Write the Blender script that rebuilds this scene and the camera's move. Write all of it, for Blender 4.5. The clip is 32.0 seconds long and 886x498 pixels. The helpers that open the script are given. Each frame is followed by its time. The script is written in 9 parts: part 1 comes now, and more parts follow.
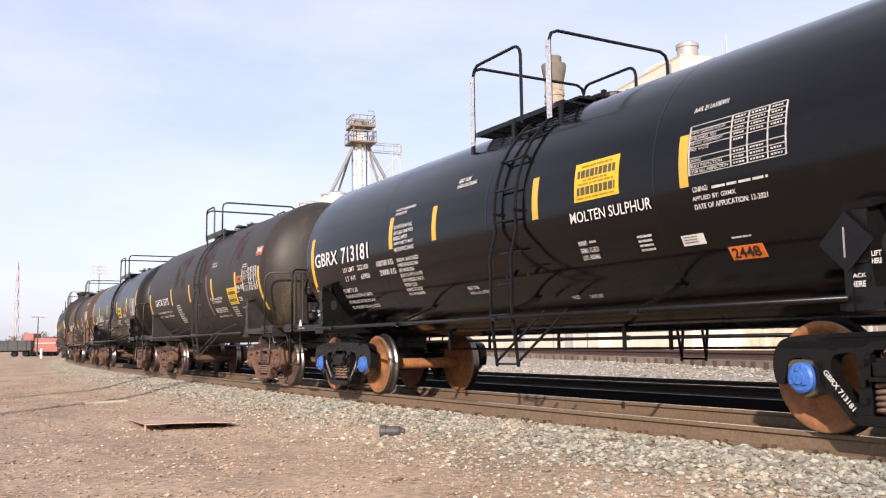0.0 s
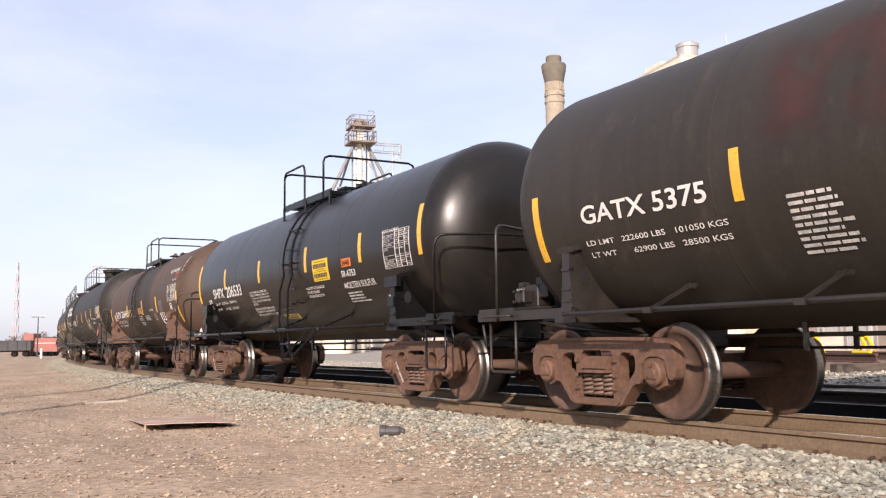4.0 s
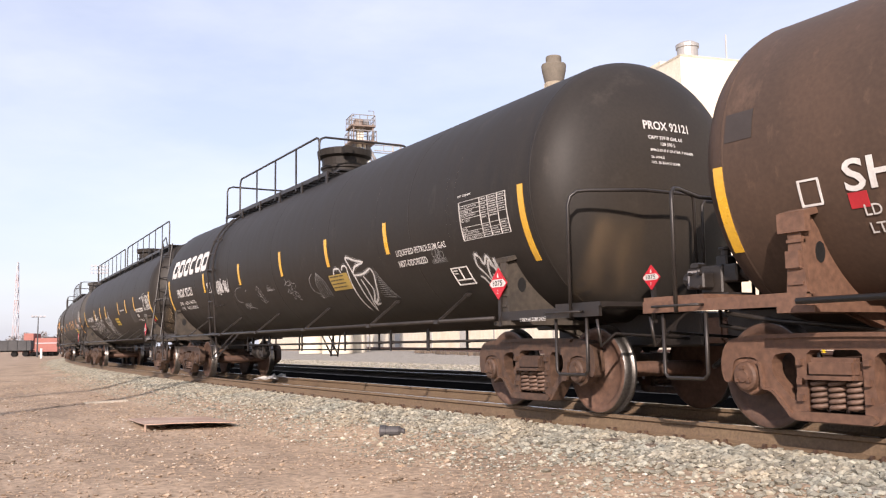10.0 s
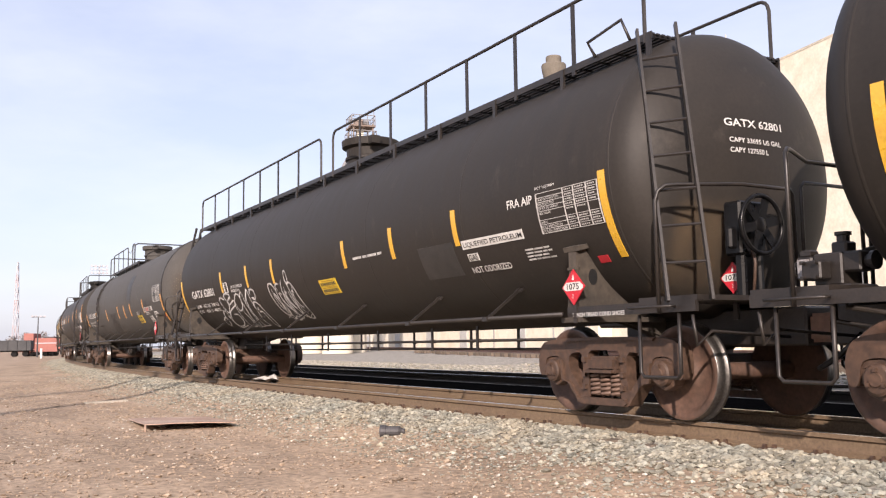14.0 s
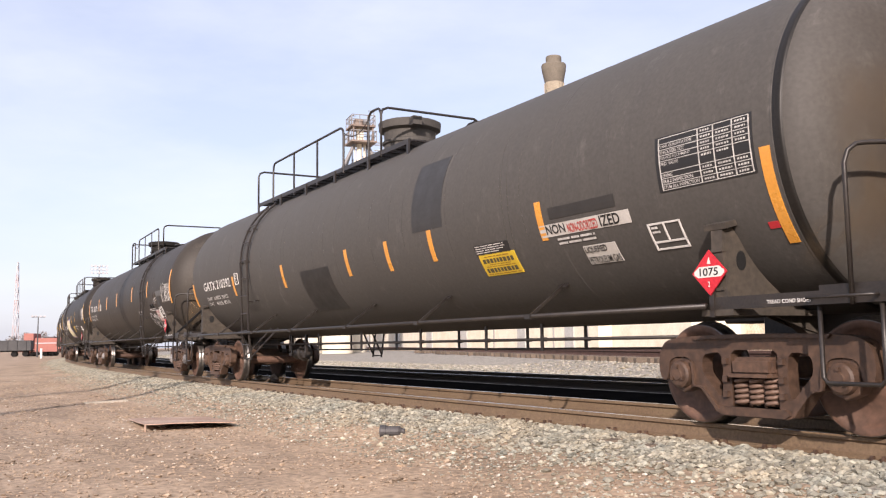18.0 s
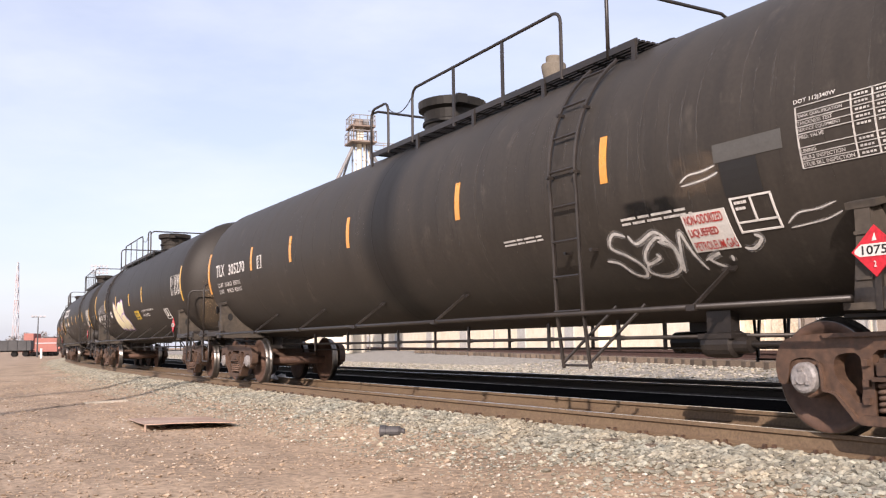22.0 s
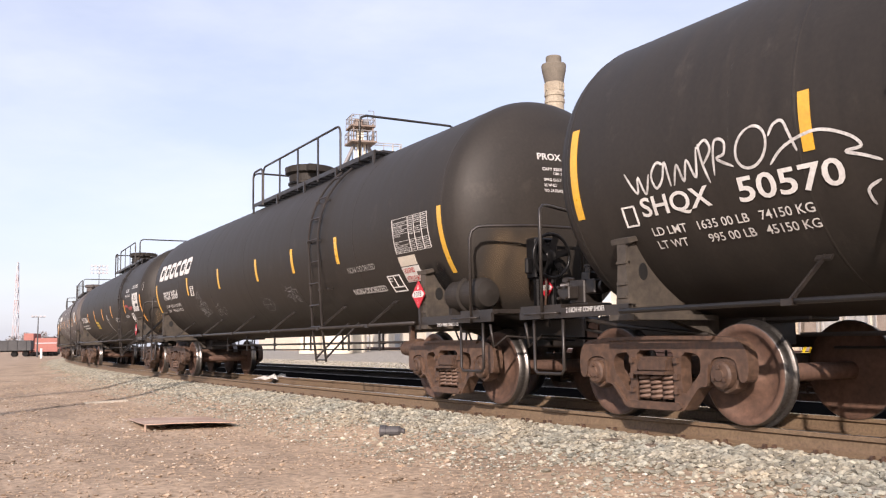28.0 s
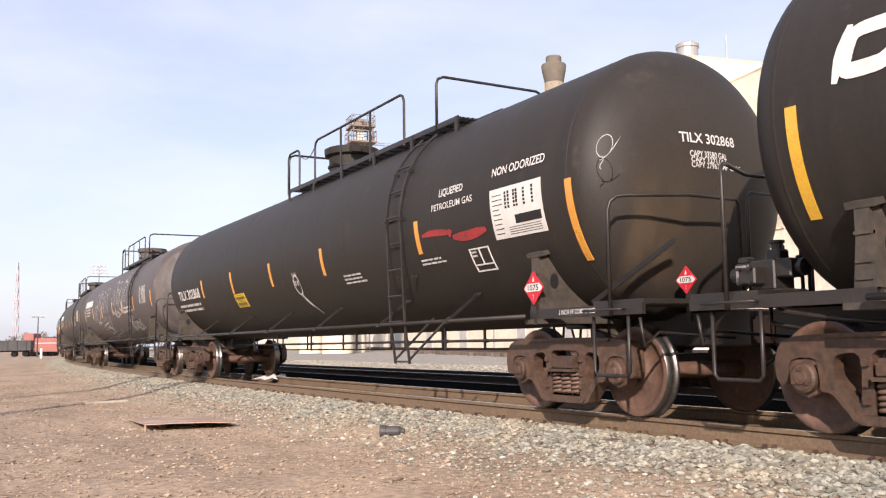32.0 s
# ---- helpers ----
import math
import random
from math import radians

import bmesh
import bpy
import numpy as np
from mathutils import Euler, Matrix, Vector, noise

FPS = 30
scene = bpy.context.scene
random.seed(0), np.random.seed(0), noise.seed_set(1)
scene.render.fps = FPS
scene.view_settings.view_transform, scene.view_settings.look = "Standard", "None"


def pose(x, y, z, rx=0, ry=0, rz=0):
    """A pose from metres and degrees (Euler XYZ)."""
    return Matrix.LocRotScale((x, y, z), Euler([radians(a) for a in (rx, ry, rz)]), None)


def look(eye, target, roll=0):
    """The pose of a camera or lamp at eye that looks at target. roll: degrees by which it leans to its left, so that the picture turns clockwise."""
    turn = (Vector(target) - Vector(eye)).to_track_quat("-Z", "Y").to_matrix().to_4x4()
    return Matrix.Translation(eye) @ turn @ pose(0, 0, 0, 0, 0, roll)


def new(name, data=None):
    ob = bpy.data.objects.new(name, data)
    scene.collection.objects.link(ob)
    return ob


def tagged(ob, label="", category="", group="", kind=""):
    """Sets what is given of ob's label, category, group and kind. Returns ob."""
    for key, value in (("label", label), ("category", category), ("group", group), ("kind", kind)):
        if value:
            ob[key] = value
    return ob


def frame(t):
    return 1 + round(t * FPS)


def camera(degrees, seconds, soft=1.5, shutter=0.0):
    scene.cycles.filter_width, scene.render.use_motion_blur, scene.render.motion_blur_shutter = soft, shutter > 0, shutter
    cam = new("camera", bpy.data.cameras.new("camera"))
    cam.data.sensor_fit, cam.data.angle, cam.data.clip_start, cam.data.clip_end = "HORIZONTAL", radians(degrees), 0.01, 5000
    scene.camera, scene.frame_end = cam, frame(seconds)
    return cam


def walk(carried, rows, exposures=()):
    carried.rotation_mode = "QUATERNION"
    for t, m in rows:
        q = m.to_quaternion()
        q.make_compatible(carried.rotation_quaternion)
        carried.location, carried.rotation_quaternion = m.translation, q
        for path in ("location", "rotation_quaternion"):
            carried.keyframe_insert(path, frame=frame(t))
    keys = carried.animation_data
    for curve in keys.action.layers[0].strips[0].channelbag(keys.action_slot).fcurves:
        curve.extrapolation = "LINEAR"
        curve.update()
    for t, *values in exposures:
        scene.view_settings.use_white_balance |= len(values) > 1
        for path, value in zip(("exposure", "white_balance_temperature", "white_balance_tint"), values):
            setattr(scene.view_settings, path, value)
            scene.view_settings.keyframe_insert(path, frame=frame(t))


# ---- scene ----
# World: X runs with the train, Y away from the camera, Z up; the top of the rail is z = 0.
EYE = (0.0, 0.0, 0.762)
cam = camera(52.51, 32.0, soft=1.22)
VIEW = (-0.85818, 0.50248, 0.10510)
still = look(EYE, [e + v for e, v in zip(EYE, VIEW)], roll=-0.807)
walk(cam, [(0.0, still), (32.0, still)], [(0.0, 0.5, 6500, 22), (32.0, 0.5, 6500, 22)])

# ---- sky, sun ----
SUN_EL, SUN_AZ = 24.5, 50.0          # elevation; turn of the light from +Y towards -X
world = bpy.data.worlds.new("sky")
scene.world = world
world.use_nodes = True
wn, wl = world.node_tree.nodes, world.node_tree.links
sky = wn.new("ShaderNodeTexSky")
sky.sky_type = "NISHITA"
sky.sun_disc = False
sky.sun_elevation = radians(SUN_EL)
sky.sun_rotation = radians(180 - SUN_AZ)
sky.air_density, sky.dust_density, sky.ozone_density = 1.0, 1.6, 1.0
wtc = wn.new("ShaderNodeTexCoord")
wmap = wn.new("ShaderNodeMapping")
wmap.inputs["Scale"].default_value = (1.0, 1.6, 5.0)
wl.new(wtc.outputs["Generated"], wmap.inputs["Vector"])
wnoise = wn.new("ShaderNodeTexNoise")
wnoise.inputs["Scale"].default_value = 1.7
wnoise.inputs["Detail"].default_value = 7
wnoise.inputs["Roughness"].default_value = 0.55
wl.new(wmap.outputs["Vector"], wnoise.inputs["Vector"])
wramp = wn.new("ShaderNodeValToRGB")
wramp.color_ramp.elements[0].position, wramp.color_ramp.elements[1].position = 0.36, 0.78
wramp.color_ramp.elements[0].color = (0.42, 0.42, 0.42, 1)
wramp.color_ramp.elements[1].color = (0.78, 0.78, 0.78, 1)
wl.new(wnoise.outputs["Fac"], wramp.inputs["Fac"])
wmix = wn.new("ShaderNodeMix")
wmix.data_type = "RGBA"
wl.new(wramp.outputs["Color"], wmix.inputs["Factor"])
wl.new(sky.outputs["Color"], wmix.inputs["A"])
wmix.inputs["B"].default_value = (6.65, 7.3, 8.2, 1)      # thin high cloud
wbg = wn["Background"]
wl.new(wmix.outputs["Result"], wbg.inputs["Color"])
wbg.inputs["Strength"].default_value = 0.109
sun_light = bpy.data.lights.new("sun", "SUN")
sun_light.energy, sun_light.angle, sun_light.color = 5.0, radians(0.6), (1.0, 0.90, 0.76)
sun = new("sun", sun_light)
_a, _e = radians(SUN_AZ), radians(SUN_EL)
SUN_DIR = Vector((-math.sin(_a) * math.cos(_e), math.cos(_a) * math.cos(_e), -math.sin(_e)))
sun.matrix_world = look((0, 0, 60), Vector((0, 0, 60)) + SUN_DIR)


# ---- materials ----
DULL = 0.76          # scales every base colour down, so shadows stay deep under the strong sun


def material(name, base, rough=0.6, metal=0.0, tint=None, scale=3.0, amount=0.5, fine=40.0, fine_amount=0.25, bump=0.1,
             stretch=(1, 1, 1), vary=0.0, spec=0.5, rough_vary=0.15, island=0.0, cut=(0.38, 0.66)):
    """Base colour with patches of tint at one scale, fine grain at another, bump and uneven gloss."""
    tint = [c * DULL for c in (tint or [c * 0.6 for c in base])]
    base = [c * DULL for c in base]
    m = bpy.data.materials.new(name)
    m.use_nodes = True
    n, l = m.node_tree.nodes, m.node_tree.links
    b = n["Principled BSDF"]
    tc = n.new("ShaderNodeTexCoord")
    mp = n.new("ShaderNodeMapping")
    mp.inputs["Scale"].default_value = stretch
    l.new(tc.outputs["Object"], mp.inputs["Vector"])
    big = n.new("ShaderNodeTexNoise")
    big.inputs["Scale"].default_value, big.inputs["Detail"].default_value = scale, 6
    big.inputs["Roughness"].default_value = 0.62
    l.new(mp.outputs["Vector"], big.inputs["Vector"])
    rp = n.new("ShaderNodeMapRange")
    rp.inputs["From Min"].default_value, rp.inputs["From Max"].default_value = cut
    rp.inputs["To Max"].default_value = amount
    l.new(big.outputs["Fac"], rp.inputs["Value"])
    mix = n.new("ShaderNodeMix")
    mix.data_type = "RGBA"
    l.new(rp.outputs["Result"], mix.inputs["Factor"])
    mix.inputs["A"].default_value = (*base, 1)
    mix.inputs["B"].default_value = (*tint, 1)
    gr = n.new("ShaderNodeTexNoise")
    gr.inputs["Scale"].default_value, gr.inputs["Detail"].default_value = fine, 4
    l.new(tc.outputs["Object"], gr.inputs["Vector"])
    hs = n.new("ShaderNodeHueSaturation")
    l.new(mix.outputs["Result"], hs.inputs["Color"])
    val = n.new("ShaderNodeMapRange")
    val.inputs["From Min"].default_value, val.inputs["From Max"].default_value = 0.3, 0.7
    val.inputs["To Min"].default_value, val.inputs["To Max"].default_value = 1 - fine_amount, 1 + fine_amount
    l.new(gr.outputs["Fac"], val.inputs["Value"])
    out = val.outputs["Result"]
    if vary or island:
        src = n.new("ShaderNodeNewGeometry").outputs["Random Per Island"] if island else n.new("ShaderNodeObjectInfo").outputs["Random"]
        mr = n.new("ShaderNodeMapRange")
        k = island or vary
        mr.inputs["To Min"].default_value, mr.inputs["To Max"].default_value = 1 - k, 1 + k
        l.new(src, mr.inputs["Value"])
        mu = n.new("ShaderNodeMath")
        mu.operation = "MULTIPLY"
        l.new(out, mu.inputs[0])
        l.new(mr.outputs["Result"], mu.inputs[1])
        out = mu.outputs["Value"]
    l.new(out, hs.inputs["Value"])
    l.new(hs.outputs["Color"], b.inputs["Base Color"])
    rr = n.new("ShaderNodeMapRange")
    rr.inputs["To Min"].default_value = max(0.03, rough - rough_vary)
    rr.inputs["To Max"].default_value = min(1, rough + rough_vary)
    l.new(big.outputs["Fac"], rr.inputs["Value"])
    l.new(rr.outputs["Result"], b.inputs["Roughness"])
    b.inputs["Metallic"].default_value = metal
    b.inputs["Specular IOR Level"].default_value = spec
    if bump:
        bp = n.new("ShaderNodeBump")
        bp.inputs["Strength"].default_value = bump
        bp.inputs["Distance"].default_value = 0.02
        l.new(gr.outputs["Fac"], bp.inputs["Height"])
        l.new(bp.outputs["Normal"], b.inputs["Normal"])
    return m


def tank_paint(name, base, dust, rough, amount, streak, spec=0.5):
    """Tank paint: dust in rings round the shell, dirt thicker low down as splashed film, fine specks."""
    m = material(name, base, rough, tint=dust, scale=1.3, amount=amount, fine=26, fine_amount=0.10, bump=0.02,
                 stretch=(streak, 0.5, 0.5), spec=spec, rough_vary=0.1)
    n, l = m.node_tree.nodes, m.node_tree.links
    hs = next(k for k in n if k.bl_idname == "ShaderNodeHueSaturation")
    before = hs.inputs["Color"].links[0].from_socket
    tc, mp, scuff = n.new("ShaderNodeTexCoord"), n.new("ShaderNodeMapping"), n.new("ShaderNodeTexNoise")
    mp.inputs["Scale"].default_value = (1.6, 0.8, 0.8)
    scuff.inputs["Scale"].default_value, scuff.inputs["Detail"].default_value, scuff.inputs["Roughness"].default_value = 2.6, 12, 0.72
    l.new(tc.outputs["Object"], mp.inputs["Vector"])
    l.new(mp.outputs["Vector"], scuff.inputs["Vector"])
    rp = n.new("ShaderNodeMapRange")
    rp.inputs["From Min"].default_value, rp.inputs["From Max"].default_value, rp.inputs["To Max"].default_value = 0.57, 0.74, 0.6
    l.new(scuff.outputs["Fac"], rp.inputs["Value"])
    mix = n.new("ShaderNodeMix")
    mix.data_type = "RGBA"
    l.new(rp.outputs["Result"], mix.inputs["Factor"])
    l.new(before, mix.inputs["A"])
    mix.inputs["B"].default_value = (*[c * DULL * 1.7 for c in dust], 1)
    l.new(mix.outputs["Result"], hs.inputs["Color"])
    return m


def banded(m, colour, x0, x1, soft):
    """Bare darker paint round part of the shell, between x0 and x1, with uneven edges."""
    n, l = m.node_tree.nodes, m.node_tree.links
    hs = next(k for k in n if k.bl_idname == "ShaderNodeHueSaturation")
    before = hs.inputs["Color"].links[0].from_socket
    tc = n.new("ShaderNodeTexCoord")
    sep = n.new("ShaderNodeSeparateXYZ")
    l.new(tc.outputs["Object"], sep.inputs["Vector"])
    wob = n.new("ShaderNodeTexNoise")
    wob.inputs["Scale"].default_value, wob.inputs["Detail"].default_value = 0.9, 5
    l.new(tc.outputs["Object"], wob.inputs["Vector"])
    add = n.new("ShaderNodeMath")
    add.operation = "MULTIPLY_ADD"
    add.inputs[1].default_value = soft * 1.6
    l.new(wob.outputs["Fac"], add.inputs[0])
    l.new(sep.outputs["X"], add.inputs[2])
    rise, fall = n.new("ShaderNodeMapRange"), n.new("ShaderNodeMapRange")
    shift = soft * 0.8
    for node, a, b in ((rise, x0 - soft, x0 + soft), (fall, x1 + soft, x1 - soft)):
        node.interpolation_type = "SMOOTHSTEP"
        node.inputs["From Min"].default_value, node.inputs["From Max"].default_value = min(a, b) + shift, max(a, b) + shift
        if a > b:
            node.inputs["To Min"].default_value, node.inputs["To Max"].default_value = 1.0, 0.0
        l.new(add.outputs["Value"], node.inputs["Value"])
    mul = n.new("ShaderNodeMath")
    mul.operation = "MULTIPLY"
    l.new(rise.outputs["Result"], mul.inputs[0])
    l.new(fall.outputs["Result"], mul.inputs[1])
    mix = n.new("ShaderNodeMix")
    mix.data_type = "RGBA"
    l.new(mul.outputs["Value"], mix.inputs["Factor"])
    l.new(before, mix.inputs["A"])
    mix.inputs["B"].default_value = (*[c * DULL for c in colour], 1)
    l.new(mix.outputs["Result"], hs.inputs["Color"])
    return m


def mottled(m, colour, scale, cut, stretch=(1, 1, 1), amount=0.6):
    """Broad uneven patches of another colour, with soft edges."""
    n, l = m.node_tree.nodes, m.node_tree.links
    hs = next(k for k in n if k.bl_idname == "ShaderNodeHueSaturation")
    before = hs.inputs["Color"].links[0].from_socket
    tc, mp, patchy = n.new("ShaderNodeTexCoord"), n.new("ShaderNodeMapping"), n.new("ShaderNodeTexNoise")
    mp.inputs["Scale"].default_value = stretch
    patchy.inputs["Scale"].default_value, patchy.inputs["Detail"].default_value, patchy.inputs["Roughness"].default_value = scale, 8, 0.66
    patchy.inputs["Distortion"].default_value = 0.6
    l.new(tc.outputs["Object"], mp.inputs["Vector"])
    l.new(mp.outputs["Vector"], patchy.inputs["Vector"])
    rp = n.new("ShaderNodeMapRange")
    rp.inputs["From Min"].default_value, rp.inputs["From Max"].default_value, rp.inputs["To Max"].default_value = cut[0], cut[1], amount
    l.new(patchy.outputs["Fac"], rp.inputs["Value"])
    mix = n.new("ShaderNodeMix")
    mix.data_type = "RGBA"
    l.new(rp.outputs["Result"], mix.inputs["Factor"])
    l.new(before, mix.inputs["A"])
    mix.inputs["B"].default_value = (*[c * DULL for c in colour], 1)
    l.new(mix.outputs["Result"], hs.inputs["Color"])
    return m


def film(name, colour, strength, scale=5.0, cut=(0.35, 0.65), fade="xz", rough=0.8, stretch=(1, 1, 1)):
    """A thin see-through coat (dust, stain, overspray), patchy and thinning out to its edges."""
    m = bpy.data.materials.new(name)
    m.use_nodes = True
    n, l = m.node_tree.nodes, m.node_tree.links
    b, out = n["Principled BSDF"], n["Material Output"]
    b.inputs["Base Color"].default_value = (*[c * DULL for c in colour], 1)
    b.inputs["Roughness"].default_value = rough
    b.inputs["Specular IOR Level"].default_value = 0.2
    tc, mp, patchy = n.new("ShaderNodeTexCoord"), n.new("ShaderNodeMapping"), n.new("ShaderNodeTexNoise")
    mp.inputs["Scale"].default_value = stretch
    patchy.inputs["Scale"].default_value, patchy.inputs["Detail"].default_value, patchy.inputs["Roughness"].default_value = scale, 4, 0.5
    l.new(tc.outputs["Object"], mp.inputs["Vector"])
    l.new(mp.outputs["Vector"], patchy.inputs["Vector"])
    rp = n.new("ShaderNodeMapRange")
    rp.inputs["From Min"].default_value, rp.inputs["From Max"].default_value, rp.inputs["To Max"].default_value = cut[0], cut[1], strength
    l.new(patchy.outputs["Fac"], rp.inputs["Value"])
    last = rp.outputs["Result"]
    sep = n.new("ShaderNodeSeparateXYZ")
    l.new(tc.outputs["Generated"], sep.inputs["Vector"])
    for axis in fade:
        inv, mul, rise, join = n.new("ShaderNodeMath"), n.new("ShaderNodeMath"), n.new("ShaderNodeMapRange"), n.new("ShaderNodeMath")
        inv.operation, inv.inputs[0].default_value = "SUBTRACT", 1.0
        mul.operation = join.operation = "MULTIPLY"
        side = sep.outputs[axis.upper()]
        l.new(side, inv.inputs[1])
        l.new(side, mul.inputs[0])
        l.new(inv.outputs["Value"], mul.inputs[1])
        rise.interpolation_type = "SMOOTHSTEP"
        rise.inputs["From Max"].default_value = 0.2
        l.new(mul.outputs["Value"], rise.inputs["Value"])
        l.new(last, join.inputs[0])
        l.new(rise.outputs["Result"], join.inputs[1])
        last = join.outputs["Value"]
    clear, mix = n.new("ShaderNodeBsdfTransparent"), n.new("ShaderNodeMixShader")
    l.new(last, mix.inputs["Fac"])
    l.new(clear.outputs["BSDF"], mix.inputs[1])
    l.new(b.outputs["BSDF"], mix.inputs[2])
    l.new(mix.outputs["Shader"], out.inputs["Surface"])
    return m


M = {
    "dirt": material("dry_dirt", (0.50, 0.375, 0.262), 0.95, tint=(0.31, 0.232, 0.165), scale=0.6, amount=0.9, fine=13, fine_amount=0.34, bump=0.9, spec=0.2, stretch=(0.45, 1.2, 1)),
    "ballast": material("ballast_stone", (0.385, 0.36, 0.305), 0.9, tint=(0.25, 0.22, 0.185), scale=2.6, amount=0.8, fine=12, fine_amount=0.4, bump=0.6, spec=0.3),
    "rail": material("rail_steel", (0.175, 0.118, 0.072), 0.75, 0.0, tint=(0.215, 0.152, 0.09), scale=2, amount=0.6, bump=0.1),
    # near-black base: the train's shade is put into this rail colour
    "rail_shade": material("oily_rail_steel", (0.030, 0.025, 0.021), 0.7, 0.0, tint=(0.055, 0.042, 0.032), scale=2, amount=0.6, bump=0.1, spec=0.3),
    "rail_top": material("rail_head_worn", (0.55, 0.55, 0.56), 0.28, 0.9, scale=4, amount=0.3, bump=0.02),
    "tie": material("old_tie_wood", (0.12, 0.09, 0.065), 0.9, tint=(0.22, 0.18, 0.14), scale=3, stretch=(6, 1, 6), vary=0.3),
    "concrete": material("pale_render", (0.66, 0.60, 0.48), 0.9, tint=(0.52, 0.44, 0.33), scale=0.5, amount=0.5, fine=8, bump=0.1),
    "truck": material("truck_rust", (0.125, 0.066, 0.042), 0.65, tint=(0.20, 0.11, 0.068), scale=11, amount=0.4, fine=18, bump=0.12, vary=0.2),
    "wheel": material("wheel_rust", (0.135, 0.074, 0.05), 0.7, tint=(0.08, 0.048, 0.035), scale=4, amount=0.7, fine=18, bump=0.08, vary=0.2),
    "tread": material("wheel_tread", (0.24, 0.225, 0.21), 0.38, 0.95, scale=4, amount=0.3, bump=0.02),
    "black_iron": material("black_iron", (0.007, 0.007, 0.0078), 0.30, tint=(0.014, 0.013, 0.0125), scale=4, amount=0.4, bump=0.04, spec=0.22),
    "dark_iron": material("dusty_iron", (0.020, 0.0168, 0.0152), 0.45, tint=(0.042, 0.033, 0.0265), scale=4, amount=0.6, bump=0.08),
    "yellow": material("yellow_reflector", (0.80, 0.46, 0.03), 0.3, spec=0.8, tint=(0.55, 0.30, 0.06), scale=5, amount=0.4, fine_amount=0.1, bump=0),
    "white": material("white_lettering", (0.78, 0.77, 0.74), 0.6, tint=(0.55, 0.53, 0.5), scale=6, amount=0.5, fine_amount=0.1, bump=0),
}


mottled(M["dirt"], (0.225, 0.165, 0.118), 0.33, (0.50, 0.68), (0.7, 1.9, 1), 0.42)
mottled(M["dirt"], (0.60, 0.48, 0.36), 0.7, (0.56, 0.72), (0.6, 1.5, 1), 0.45)


# ---- mesh helpers ----
def part(name, bm, mat, parent=None, label="", smooth=False):
    """Links a bmesh as one mesh object under a thing or a part."""
    me = bpy.data.meshes.new(name)
    bmesh.ops.recalc_face_normals(bm, faces=bm.faces[:])
    bm.to_mesh(me)
    bm.free()
    if smooth:
        me.polygons.foreach_set("use_smooth", [True] * len(me.polygons))
    for one in mat if isinstance(mat, (list, tuple)) else [mat]:
        me.materials.append(one)
    ob = new(name, me)
    ob.parent = parent
    return tagged(ob, label)


def again(ob, parent, m=None):
    """The same mesh once more, under another parent."""
    o = new(ob.name.split(".")[0], ob.data)
    o.parent = parent
    o.matrix_basis = m or ob.matrix_basis.copy()
    return tagged(o, ob.get("label", ""))


def box(bm, c, s, rot=None, mat=0):
    """A box with centre c and full size s."""
    x, y, z = (a / 2 for a in s)
    vs = [Vector((i * x, j * y, k * z)) for i in (-1, 1) for j in (-1, 1) for k in (-1, 1)]
    if rot is not None:
        vs = [rot @ v for v in vs]
    vs = [bm.verts.new(v + Vector(c)) for v in vs]
    for f in ((0, 1, 3, 2), (4, 6, 7, 5), (0, 4, 5, 1), (2, 3, 7, 6), (0, 2, 6, 4), (1, 5, 7, 3)):
        bm.faces.new([vs[i] for i in f]).material_index = mat
    return vs


def prism(bm, outline, y0, y1, mat=0):
    """An outline in x and z, given thickness from y0 to y1."""
    a = [bm.verts.new((x, y0, z)) for x, z in outline]
    b = [bm.verts.new((x, y1, z)) for x, z in outline]
    bm.faces.new(a).material_index = mat
    bm.faces.new(b[::-1]).material_index = mat
    for i in range(len(a)):
        j = (i + 1) % len(a)
        bm.faces.new((a[i], b[i], b[j], a[j])).material_index = mat


def tube(bm, pts, r, seg=8, mat=0, closed=False):
    """A round bar along pts."""
    pts = [Vector(p) for p in pts]
    rings = []
    n = len(pts)
    up = None
    for i, p in enumerate(pts):
        a = pts[i - 1] if (i or closed) else p
        b = pts[(i + 1) % n] if (i < n - 1 or closed) else p
        d = (b - a).normalized()
        if up is None:
            up = Vector((0, 0, 1)) if abs(d.z) < 0.9 else Vector((1, 0, 0))
        side = d.cross(up)
        if side.length < 1e-4:
            side = d.cross(Vector((0, 1, 0)))
        side.normalize()
        up = side.cross(d).normalized()
        rings.append([bm.verts.new(p + r * (math.cos(q) * side + math.sin(q) * up)) for q in (2 * math.pi * k / seg for k in range(seg))])
    for i in range(n if closed else n - 1):
        A, B = rings[i], rings[(i + 1) % n]
        for k in range(seg):
            bm.faces.new((A[k], A[(k + 1) % seg], B[(k + 1) % seg], B[k])).material_index = mat
    if not closed:
        bm.faces.new(rings[0][::-1]).material_index = mat
        bm.faces.new(rings[-1]).material_index = mat


def arc(c, r, a0, a1, n, plane="xz"):
    """Points on an arc round c, degrees."""
    out = []
    for i in range(n + 1):
        a = radians(a0 + (a1 - a0) * i / n)
        u, v = r * math.cos(a), r * math.sin(a)
        out.append((c[0] + u, c[1], c[2] + v) if plane == "xz" else (c[0], c[1] + u, c[2] + v) if plane == "yz" else (c[0] + u, c[1] + v, c[2]))
    return out


